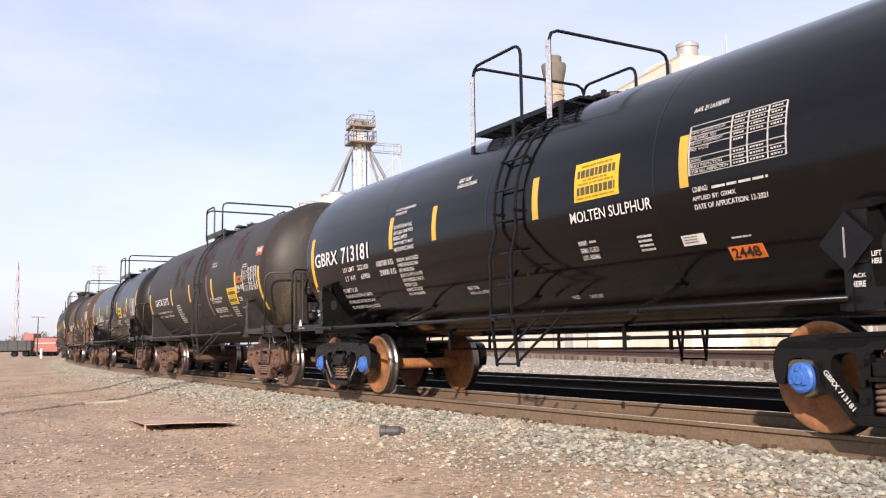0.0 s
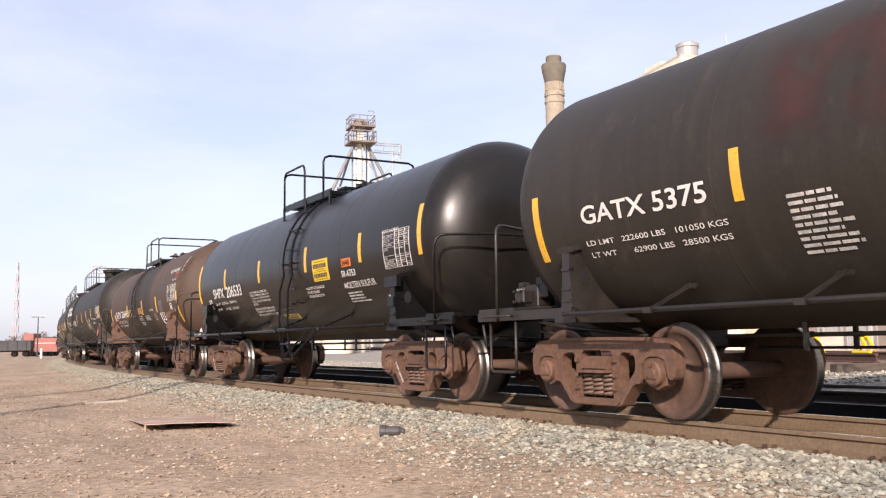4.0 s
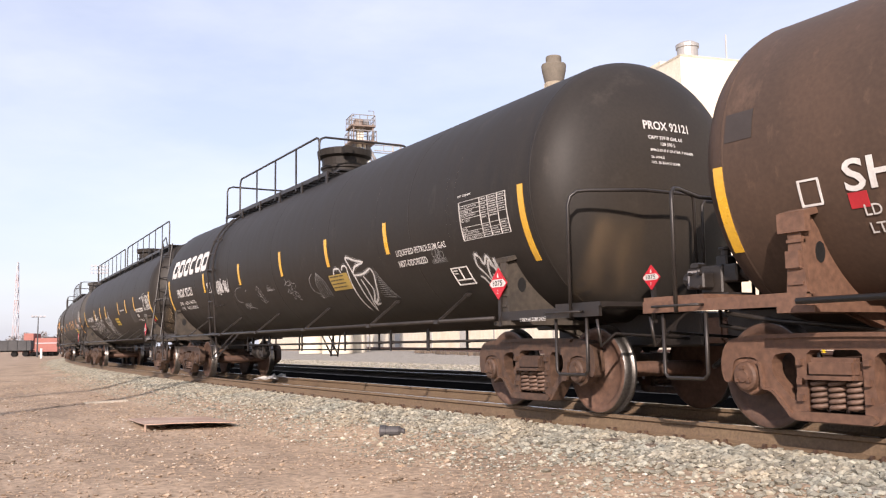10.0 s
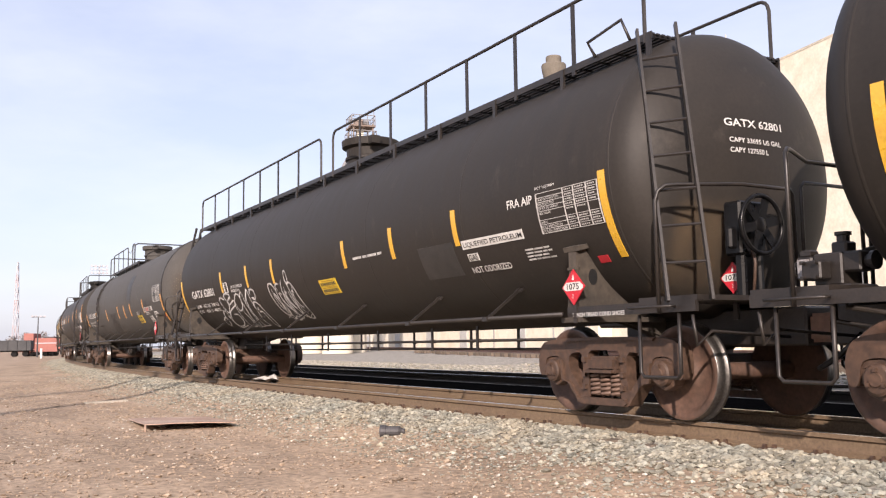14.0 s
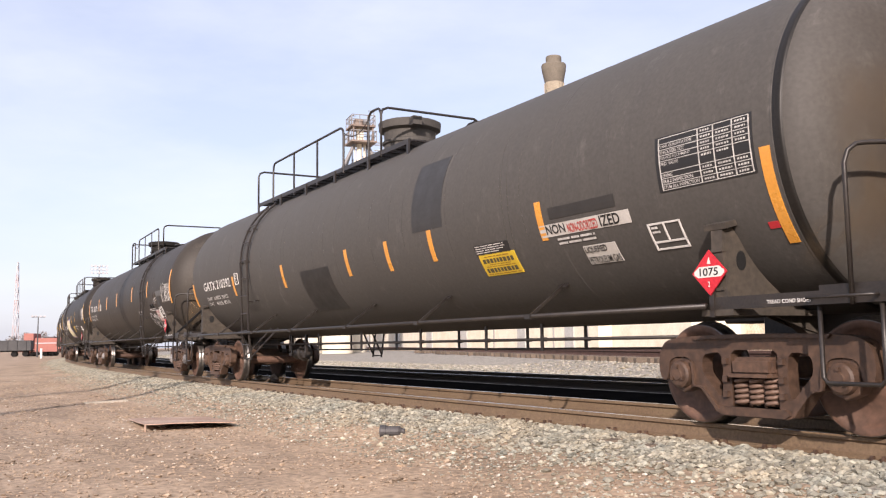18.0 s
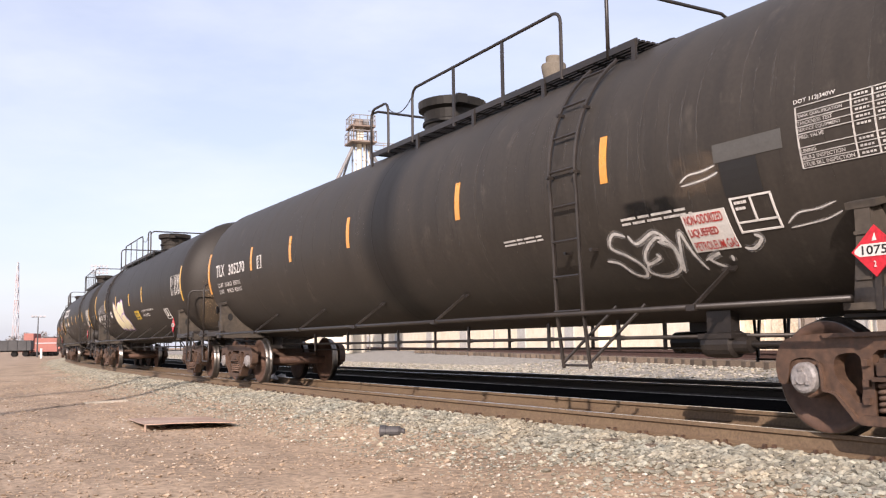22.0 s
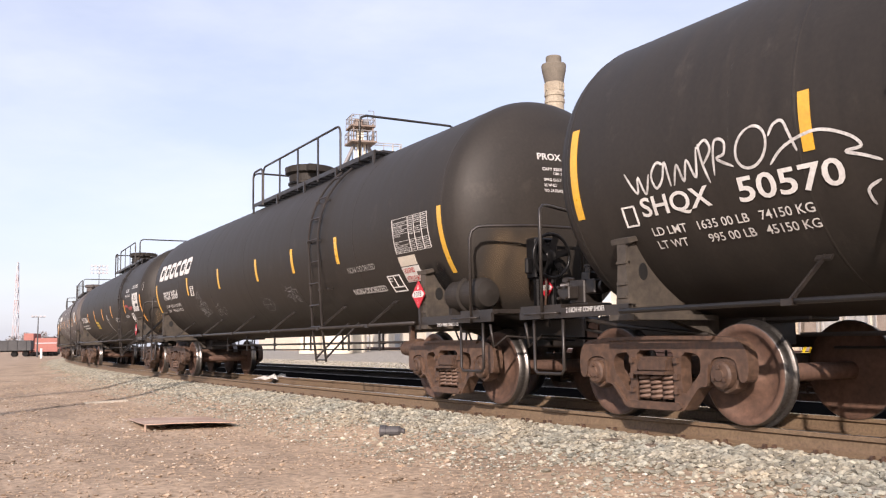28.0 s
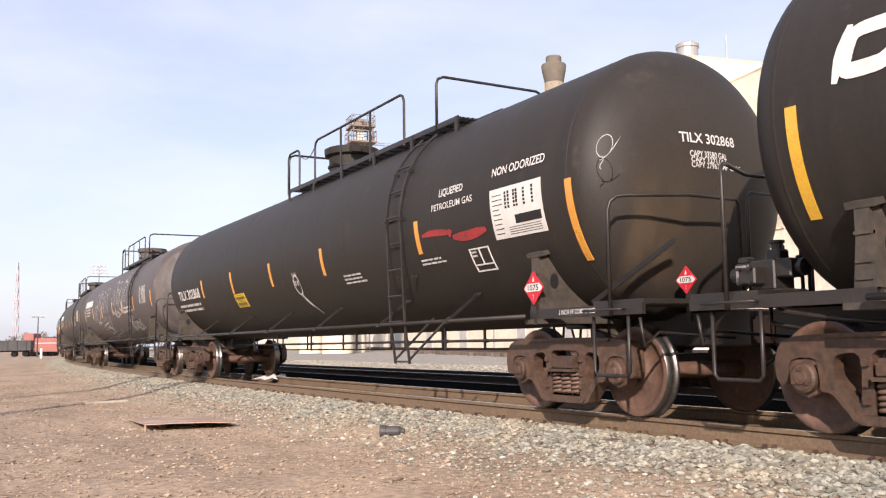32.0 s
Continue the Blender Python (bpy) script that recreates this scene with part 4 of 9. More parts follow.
mark(8, 'X', 'tag2', 4.86, 6.79, -46.2, -25.9)
mark(8, 'P', 'repaint_black', 6.60, 6.98, -20.2, -9.2, 0)
mark(8, 'V', 'brown_smear', 6.0, 6.62, -19.0, -3.0)
mark(8, 'X', 'tear', 6.14, 6.58, -14.5, -9.5)
mark(8, 'X', 'tear', 7.1, 7.6, -34.0, -27.0)
mark(8, 'V', 'dark_smear', 5.3, 6.1, -22.5, -15.0)
mark(8, 'A', -6.5, 8.0, -30.0, 45.0, 70)
mark(8, 'A', 5.4, 6.2, -20.0, 25.0, 8)
mark(8, 'HV', 'tan_dust', -1.15, -0.5, -1.25, 0.0)
mark(8, 'G', 7.39, 8.4, -16.25, 1.55)
mark(8, 'T', 'DOT 112J340W', 7.38, 7.74, 2.05, 3.65, 'w')
mark(8, 'D', 7.95, 1.36, 0.18, 0)
mark(8, 'D', 9.23, 1.34, 0.17, 1)
mark(8, 'TS', '2 INCH TREAD COND SHOES', 8.03, 8.84, 1.07, 1.11)
mark(8, 'H', 'TILX 305270', -0.50, 0.25, 0.39, 0.12, 'w')
mark(8, 'H', 'CAPY 33690 US GAL', -0.42, 0.23, 0.33, 0.05, 'w')
mark(8, 'H', 'CAPY 127 606 L', -0.42, 0.08, 0.23, 0.06, 'w')
mark(9, 'S', -8.04, 14.8, -19.5, 'y')
mark(9, 'S', -5.33, 4.2, -12.8, 'y')
mark(9, 'S', -2.62, 4.0, -10.8, 'y')
mark(9, 'S', 0.15, 1.9, -12.5, 'y')
mark(9, 'S', 2.5, 5.3, -11.8, 'y')
mark(9, 'S', 8.04, 13.1, -20.7, 'y')
mark(9, 'T', 'SHQX', -7.18, -6.35, -24.1, -16.1, 'w')
mark(9, 'T', '50570', -6.06, -5.08, -23.8, -15.9, 'w')
mark(9, 'T', 'LD LMT   1635 00 LB   74150 KG', -7.14, -5.42, -30.04, -26.96, 'w')
mark(9, 'T', 'LT WT       995 00 LB   45150 KG', -7.14, -5.42, -35.04, -31.96, 'w')
mark(9, 'X', 'cursive', -7.24, -4.79, -17.3, -10.1)
mark(9, 'F', -4.14, -3.92, -22.75, -13.55, 2)
mark(9, 'X', 'yellowtag', -3.28, -0.84, -44.2, -4.4)
mark(9, 'P', 'yellow', 0.77, 1.48, -31.5, -20.5, 4)
mark(9, 'T', 'LIQUEFIED PETROLEUM GAS', 2.1, 3.89, -23.7, -20.9, 'w')
mark(9, 'T', 'NON-ODORIZED', 2.12, 3.16, -29.25, -25.85, 'w')
mark(9, 'G', 6.88, 7.92, -13.25, 5.45)
mark(9, 'F', 5.32, 5.83, -36.55, -24.55, 1)
mark(9, 'HV', 'tan_dust', -1.15, -0.3, -1.3, 0.1)
mark(9, 'A', -7.0, 7.5, -30.0, 40.0, 10)
mark(9, 'D', 7.01, 1.35, 0.19, 0)
mark(9, 'D', 8.77, 1.37, 0.17, 1)
mark(9, 'TS', '2 INCH HF COMP SHOES', -8.32, -7.73, 1.06, 1.11)
mark(9, 'H', 'SHQX 50570', -0.53, 0.26, 0.32, 0.11, 'w')
mark(9, 'H', 'CAPY 33560 US GAL', -0.38, 0.35, 0.24, 0.05, 'w')
mark(9, 'H', 'CAPY 127 000 L', -0.37, 0.25, 0.14, 0.05, 'w')
mark(10, 'S', -8.07, 1.2, -32.3, 'y')
mark(10, 'S', -4.65, 0.5, -16.3, 'y')
mark(10, 'S', -1.88, 0.7, -15.9, 'y')
mark(10, 'S', 0.80, -0.3, -16.7, 'y')
mark(10, 'S', 2.83, -0.2, -16.4, 'y')
mark(10, 'S', 4.83, -0.2, -16.5, 'y')
mark(10, 'S', 8.18, 1.0, -32.5, 'y')
mark(10, 'X', 'logo', -7.71, -4.3, 4.05, 20.55)
mark(10, 'T', 'PROX 39564', -7.22, -5.7, -16.5, -7.7, 'w')
mark(10, 'T', 'LD LMT   163500 LB   74 150 KG', -7.23, -5.66, -24.68, -21.56, 'w')
mark(10, 'T', 'LT WT       99500 LB   45 150 KG', -7.23, -5.66, -29.74, -26.62, 'w')
mark(10, 'F', -4.38, -4.12, -17.2, -8.1, 2)
mark(10, 'X', 'helmet', -4.1, -3.2, -40.0, -14.5)
mark(10, 'X', 'crate', -2.75, -2.05, -40.0, -27.5)
mark(10, 'X', 'bone', 2.05, 2.68, -37.5, -23.5)
mark(10, 'HV', 'tan_dust', -1.15, -0.3, -1.25, -0.2)
mark(10, 'X', 'gem', 0.52, 1.22, -42.5, -29.5)
mark(10, 'T', 'NON ODORIZED', 5.11, 6.08, -23.5, -20.0, 'f')
mark(10, 'T', 'NON-ODORIZED', 4.98, 6.13, -37.4, -33.5, 'w')
mark(10, 'F', 6.31, 6.7, -39.05, -28.75, 1)
mark(10, 'P', 'cream', 6.86, 7.34, -24.85, -19.65, 0)
mark(10, 'P', 'white', 6.86, 7.35, -34.1, -25.4, 0)
mark(10, 'T', 'LIQUEFIED', 6.9, 7.21, -29.17, -26.0, 'r')
mark(10, 'T', 'PETROLEUM GAS', 6.9, 7.35, -33.7, -30.53, 'r')
mark(10, 'G', 6.86, 7.86, -17.85, -0.05)
mark(10, 'D', 7.53, 1.41, 0.18, 0)
mark(10, 'D', 9.09, 1.42, 0.13, 1)
mark(10, 'TS', '2 INCH TREAD COND SHOES', 7.99, 8.53, 0.98, 1.02)
mark(10, 'H', 'PROX 39564', -0.42, 0.30, 0.60, 0.09, 'w')
mark(10, 'H', 'CAPY 33870 GAL US', -0.37, 0.15, 0.46, 0.04, 'w')
mark(10, 'H', '128 200 L', -0.21, 0.03, 0.41, 0.03, 'w')
mark(10, 'H', 'SPRG D-5 7 OUTER 7 INNER', -0.36, 0.30, 0.32, 0.04, 'w')
mark(10, 'H', '36 WHLS', -0.36, -0.18, 0.25, 0.04, 'w')
mark(10, 'H', 'NO. 24 BRAKE BEAM', -0.36, 0.04, 0.18, 0.04, 'w')
mark(11, 'S', 8.52, -1.5, -35.2, 'o')
mark(11, 'S', 5.24, -2.7, -19.6, 'o')
mark(11, 'S', 1.89, -3.9, -21.2, 'o')
mark(11, 'S', -0.7, -4.9, -22.2, 'o')
mark(11, 'S', -3.2, -4.1, -21.9, 'o')
mark(11, 'S', -5.54, -5.0, -20.9, 'o')
mark(11, 'T', 'NON ODORIZED', 7.11, 8.13, 7.85, 11.75, 'w')
mark(11, 'T', 'LIQUEFIED', 5.88, 6.46, 5.25, 9.65, 'w')
mark(11, 'T', 'PETROLEUM GAS', 5.7, 6.69, -0.35, 2.85, 'w')
mark(11, 'W', 7.07, 8.06, -20.0, 2.0)
mark(11, 'X', 'redsmear', 5.38, 6.92, -14.75, -9.75)
mark(11, 'F', 6.42, 6.85, -33.45, -21.65, 1)
mark(11, 'L', 2, 5.19, 5.93, -26.3, -22.3, 'w')
mark(11, 'L', 3, 2.59, 3.43, -29.85, -22.85, 'w')
mark(11, 'P', 'yellow', -3.27, -2.58, -34.75, -22.75, 2)
mark(11, 'T', 'TILX 302868', -7.79, -5.81, -19.9, -10.5, 'w')
mark(11, 'L', 2, -7.95, -5.88, -33.15, -23.45, 'w')
mark(11, 'HV', 'tan_dust', -1.1, -0.3, -1.3, 0.15)
mark(11, 'X', 'face', 0.37, 0.92, -49.5, -14.4)
mark(11, 'X', 'squiggle', 8.95, 9.33, -2.25, 11.75)
mark(11, 'D', 7.85, 1.34, 0.18, 0)
mark(11, 'D', 9.15, 1.36, 0.14, 1)
mark(11, 'TS', '2 INCH HF COMP SHOES', 8.26, 8.84, 1.04, 1.09)
mark(11, 'H', 'TILX 302868', -0.48, 0.28, 0.33, 0.11, 'w')
mark(11, 'H', 'CAPY 33580 GAL', -0.37, 0.14, 0.18, 0.07, 'w')
mark(11, 'H', 'CAPY 127114 L', -0.36, 0.14, 0.13, 0.05, 'w')
mark(11, 'H', 'CAPY 27962 IMP GALS', -0.36, 0.34, 0.07, 0.06, 'w')
PAINTS = {"w": "white", "k": "ink", "r": "red_ink", "f": "worn_white"}
COLOURS = {"yellow": ((0.80, 0.55, 0.03), "yellow"), "dull_yellow": ((0.44, 0.31, 0.07), "dull yellow"), "white": ((0.78, 0.77, 0.73), "white"), "orange": ((0.80, 0.20, 0.03), "orange"),
           "orange_dull": ((0.60, 0.30, 0.08), "dull orange"), "red": ((0.55, 0.03, 0.04), "red"), "faded_red": ((0.42, 0.10, 0.06), "faded red"), "repaint_dark": ((0.035, 0.033, 0.031), "darker repainted"),
           "repaint_brown": ((0.050, 0.038, 0.031), "brown repainted"), "repaint_grey": ((0.10, 0.098, 0.092), "greyer repainted"), "repaint_black": ((0.018, 0.018, 0.018), "fresh black repainted"), "black": ((0.015, 0.015, 0.015), "black"),
           "white_worn": ((0.60, 0.58, 0.54), "worn white"), "cream": ((0.70, 0.64, 0.53), "cream")}
for key, (rgb, _) in COLOURS.items():
    M[key + "_panel"] = material(key + "_panel", rgb, 0.55, tint=[c * 0.7 for c in rgb], scale=4, amount=0.5, fine=60, fine_amount=0.08, bump=0)
M["ink"] = material("black_ink", (0.012, 0.012, 0.012), 0.6, bump=0)
M["soft_ink"] = material("faded_black_ink", (0.10, 0.085, 0.04), 0.6, bump=0)
M["gold_ink"] = material("brown_gold_ink", (0.40, 0.22, 0.015), 0.6, bump=0)
M["red_ink"] = material("red_ink", (0.55, 0.05, 0.04), 0.6, scale=8, bump=0)
M["worn_white"] = material("worn_white_lettering", (0.33, 0.32, 0.30), 0.7, tint=(0.12, 0.11, 0.10), scale=9, amount=0.9, bump=0)
M["table_white"] = material("thin_white_stencil", (0.64, 0.63, 0.60), 0.7, tint=(0.25, 0.24, 0.23), scale=9, amount=0.6, bump=0)
M["spray"] = material("white_spray_paint", (0.66, 0.65, 0.63), 0.7, tint=(0.25, 0.24, 0.23), scale=7, amount=0.7, cut=(0.45, 0.7), bump=0)
M["chalk"] = material("grey_chalk_marks", (0.32, 0.315, 0.31), 0.8, tint=(0.13, 0.127, 0.123), scale=9, amount=0.8, bump=0)
M["cream_spray"] = material("pale_yellow_spray_paint", (0.98, 0.90, 0.58), 0.6, tint=(0.80, 0.74, 0.46), scale=3, amount=0.5, fine=9, fine_amount=0.05, bump=0)
M["violet_spray"] = material("violet_spray_paint", (0.72, 0.56, 0.86), 0.6, scale=5, amount=0.2, fine_amount=0.05, bump=0)
M["red_spray"] = material("red_spray_paint", (0.36, 0.03, 0.03), 0.6, tint=(0.15, 0.03, 0.03), scale=5, amount=0.6, bump=0)
M["orange"] = material("orange_reflector", (0.80, 0.36, 0.05), 0.3, spec=0.8, tint=(0.60, 0.25, 0.05), scale=5, amount=0.4, fine_amount=0.1, bump=0)
M["brown_strip"] = material("brown_old_strip", (0.17, 0.115, 0.085), 0.8, scale=5, bump=0)


M["ring_dark"] = material("dark_streak_band", (0.013, 0.012, 0.011), 0.45, tint=(0.022, 0.02, 0.018), scale=1.3, stretch=(6, 0.5, 0.5), amount=0.7, bump=0.02, spec=0.25)


TABLE_ROWS = ("", "TANK QUALIFICATION", "THICKNESS TEST", "SERVICE EQUIPMENT", "PRD: VALVE", "", "LINING", "88.B.2 INSPECTION", "STUB SILL INSPECTION")
STAINS = {"purple_stain": "dark reddish stain on the shell", "tan_dust": "tan dust caked on the tank head", "brown_smear": "brown smear on the shell", "grey_bloom": "greyish scuffed bloom on the shell", "dark_smear": "dark smear on the shell"}
M["purple_stain"] = film("purple_brown_stain", (0.095, 0.045, 0.045), 0.55, 2.4, (0.38, 0.62))
M["tan_dust"] = film("tan_head_dust", (0.19, 0.135, 0.08), 0.42, 1.6, (0.30, 0.70), "yz", stretch=(1, 2.2, 0.8))
M["brown_smear"] = film("brown_smear_film", (0.15, 0.115, 0.085), 0.7, 6.0, (0.3, 0.6))
M["grey_bloom"] = film("grey_bloom_film", (0.16, 0.15, 0.14), 0.30, 3.0, (0.40, 0.66), stretch=(3, 0.6, 0.6))
M["dark_smear"] = film("dark_smear_film", (0.012, 0.012, 0.012), 0.8, 5.0, (0.35, 0.55))
M["scuff"] = film("pale_scuff", (0.15, 0.14, 0.13), 0.30, 2.5, (0.30, 0.70), "")
M["overspray"] = film("white_overspray", (0.55, 0.54, 0.53), 0.34, 14.0, (0.25, 0.60), "")
M["violet_overspray"] = film("violet_overspray", (0.55, 0.42, 0.68), 0.6, 12.0, (0.25, 0.60), "")


def glyph_meshes():
    """Every string of the tables as flat vertices and faces, in a unit box."""
    words = set(TABLE_ROWS[1:]) - {""} | {"PLATE", "C", "1075", "2448", "2", "2 INCH", "COMP SHOES", "GBRX 713181", "SHPX 206533"}
    for rows in DECALS.values():
        words |= {r[1] for r in rows if r[0] in ("T", "TS", "TV", "H")}
    made = []
    for s in sorted(words):
        cu = bpy.data.curves.new("lettering", "FONT")
        cu.body = s
        cu.offset = 0.007 if "M" in s or "W" in s else 0.016
        cu.resolution_u = 3
        made.append((s, new("lettering", cu)))
    deps = bpy.context.evaluated_depsgraph_get()
    out = {}
    for s, ob in made:
        me = ob.evaluated_get(deps).to_mesh()
        vs = np.array([v.co[:2] for v in me.vertices])
        lo, hi = vs.min(0), vs.max(0)
        out[s] = ((vs - lo) / (hi - lo), [tuple(p.vertices) for p in me.polygons])
        ob.evaluated_get(deps).to_mesh_clear()
    for _, ob in made:
        cu = ob.data
        bpy.data.objects.remove(ob)
        bpy.data.curves.remove(cu)
    return out


GLYPHS = glyph_meshes()


def lettering(parent, s, place, mat, cuts=0):
    """A string mapped on a surface: place(u, v) gives the point for u, v in the unit box."""
    bm = bmesh.new()
    vs, fs = GLYPHS[s]
    pts = [bm.verts.new((u, v, 0)) for u, v in vs]
    for f in fs:
        try:
            bm.faces.new([pts[i] for i in f])
        except ValueError:
            pass
    for k in range(1, cuts + 1):
        bmesh.ops.bisect_plane(bm, geom=bm.verts[:] + bm.edges[:] + bm.faces[:], plane_co=(0, k / (cuts + 1), 0), plane_no=(0, 1, 0))
    for v in bm.verts:
        v.co = place(v.co.x, v.co.y)
    return part("lettering", bm, mat, parent)


def ribbon(bm, pts, w, place, mat=0):
    """A painted stroke of width w (in the same units as pts) through pts, mapped by place."""
    n = len(pts)
    rows = []
    for i in range(n):
        ax, ay = pts[max(i - 1, 0)]
        bx, by = pts[min(i + 1, n - 1)]
        dx, dy = bx - ax, by - ay
        d = math.hypot(dx, dy) or 1
        taper = min(1.0, 0.45 + 0.25 * i, 0.45 + 0.25 * (n - 1 - i))
        ox, oy = -dy / d * w / 2 * taper, dx / d * w / 2 * taper
        rows.append((bm.verts.new(place(pts[i][0] + ox, pts[i][1] + oy)), bm.verts.new(place(pts[i][0] - ox, pts[i][1] - oy))))
    for a, b in zip(rows, rows[1:]):
        bm.faces.new((a[0], a[1], b[1], b[0])).material_index = mat


def loop_pts(cx, cy, rx, ry, a0, a1, n=22, lean=0.0, power=1.0):
    out = []
    for i in range(n + 1):
        a = radians(a0 + (a1 - a0) * i / n)
        c, s = math.cos(a), math.sin(a)
        x, y = rx * math.copysign(abs(c) ** power, c), ry * math.copysign(abs(s) ** power, s)
        out.append((cx + x + lean * y, cy + y))
    return out


def smooth_path(pts, n=6):
    """A soft curve through the corners of a stroke."""
    out = []
    for i in range(len(pts) - 1):
        p0, p1, p2, p3 = pts[max(i - 1, 0)], pts[i], pts[i + 1], pts[min(i + 2, len(pts) - 1)]
        for k in range(n):
            t = k / n
            out.append(tuple(0.5 * (2 * b + (c - a) * t + (2 * a - 5 * b + 4 * c - d) * t * t + (3 * b - a - 3 * c + d) * t ** 3) for a, b, c, d in zip(p0, p1, p2, p3)))
    return out + [pts[-1]]


SPRAYED = {
    "bubble": (0.030, (
        [(0.0, 0.19), (0.03, 0.35), (0.1, 0.41), (0.11, 0.29), (0.04, 0.13), (0.01, 0.2)], [(0.1, 0.2), (0.11, 0.44), (0.17, 0.59), (0.21, 0.53), (0.2, 0.37), (0.18, 0.45)],
        [(0.32, 0.85), (0.25, 0.92), (0.21, 0.83), (0.24, 0.57), (0.29, 0.55), (0.37, 0.74), (0.34, 0.95), (0.41, 0.99), (0.47, 0.94), (0.44, 0.85)],
        [(0.47, 0.92), (0.39, 0.82), (0.39, 0.73), (0.51, 0.81), (0.51, 0.71), (0.33, 0.57), (0.22, 0.37), (0.2, 0.15), (0.28, 0.09), (0.41, 0.23), (0.43, 0.44), (0.35, 0.47)],
        [(0.2, 0.41), (0.2, 0.06), (0.35, 0.08), (0.42, 0.11)], [(0.54, 0.8), (0.61, 0.94), (0.67, 0.89), (0.66, 0.71), (0.59, 0.57), (0.53, 0.56), (0.52, 0.76), (0.49, 0.61), (0.46, 0.1)],
        [(0.59, 0.57), (0.6, 0.31), (0.56, 0.06), (0.49, 0.04)], [(0.71, 0.96), (0.67, 0.81), (0.67, 0.54), (0.6, 0.05), (0.64, 0.03), (0.72, 0.34), (0.74, 0.88), (0.72, 0.98)],
        [(0.74, 0.73), (0.81, 0.89), (0.86, 1.0), (0.87, 0.82), (0.86, 0.46)], [(0.86, 0.99), (0.78, 0.76), (0.74, 0.33), (0.73, 0.05), (0.65, 0.03)],
        [(0.9, 0.88), (0.92, 0.98), (0.98, 0.96), (0.99, 0.85), (0.95, 0.76), (0.91, 0.8), (0.95, 0.8)],
        [(0.86, 0.57), (0.9, 0.7), (0.96, 0.66), (0.99, 0.49), (1.0, 0.23), (0.97, 0.0), (0.94, 0.05), (0.95, 0.43), (0.89, 0.45)], [(0.86, 0.46), (0.82, 0.17), (0.83, 0.05), (0.73, 0.05)],
        [(0.9, 0.58), (0.91, 0.5)], [(0.92, 0.57), (0.89, 0.5)])),
    "bigtag": (0.030, (
        [(0.0, 0.76), (0.05, 0.85), (0.17, 0.85), (0.22, 0.77)], [(0.25, 0.81), (0.31, 0.88), (0.4, 0.85), (0.39, 0.7), (0.36, 0.29), (0.4, 0.02)],
        [(0.86, 0.88), (0.66, 0.93), (0.44, 1.0), (0.5, 0.82), (0.55, 0.52), (0.52, 0.0)], [(0.97, 0.77), (0.75, 0.7), (0.52, 0.71), (0.62, 0.83), (0.84, 0.87)],
        [(0.97, 0.77), (1.0, 0.63), (0.82, 0.29), (0.63, 0.18), (0.82, 0.42), (0.74, 0.67)], [(0.52, 0.0), (0.67, 0.38), (0.66, 0.62)], [(0.79, 0.26), (0.63, 0.14), (0.76, 0.16)])),
    "tag2": (0.030, (
        [(0.21, 0.92), (0.14, 1.0), (0.09, 0.88), (0.08, 0.72), (0.16, 0.55), (0.23, 0.29), (0.21, 0.06), (0.14, 0.13), (0.08, 0.4), (0.0, 0.48)],
        [(0.23, 0.93), (0.27, 0.75), (0.41, 0.92), (0.47, 0.74), (0.41, 0.81), (0.3, 0.57), (0.27, 0.32), (0.37, 0.41), (0.36, 0.5)],
        [(0.28, 0.36), (0.25, 0.14), (0.35, 0.0), (0.46, 0.15), (0.5, 0.48), (0.47, 0.74), (0.42, 0.72)], [(0.41, 0.73), (0.49, 0.57), (0.47, 0.09), (0.53, 0.55), (0.57, 0.84), (0.59, 0.44), (0.62, 0.06)],
        [(0.64, 0.26), (0.74, 0.37), (0.67, 0.25), (0.76, 0.01)], [(0.8, 0.3), (0.79, 0.18)], [(0.97, 0.62), (1.0, 0.54), (0.94, 0.38), (0.89, 0.41)])),
    "tear": (0.012, ([(0.0, 0.35), (0.25, 0.75), (0.6, 0.8), (0.95, 1.0)], [(0.02, 0.12), (0.3, 0.18), (0.7, 0.3), (1.0, 0.55)])),
}
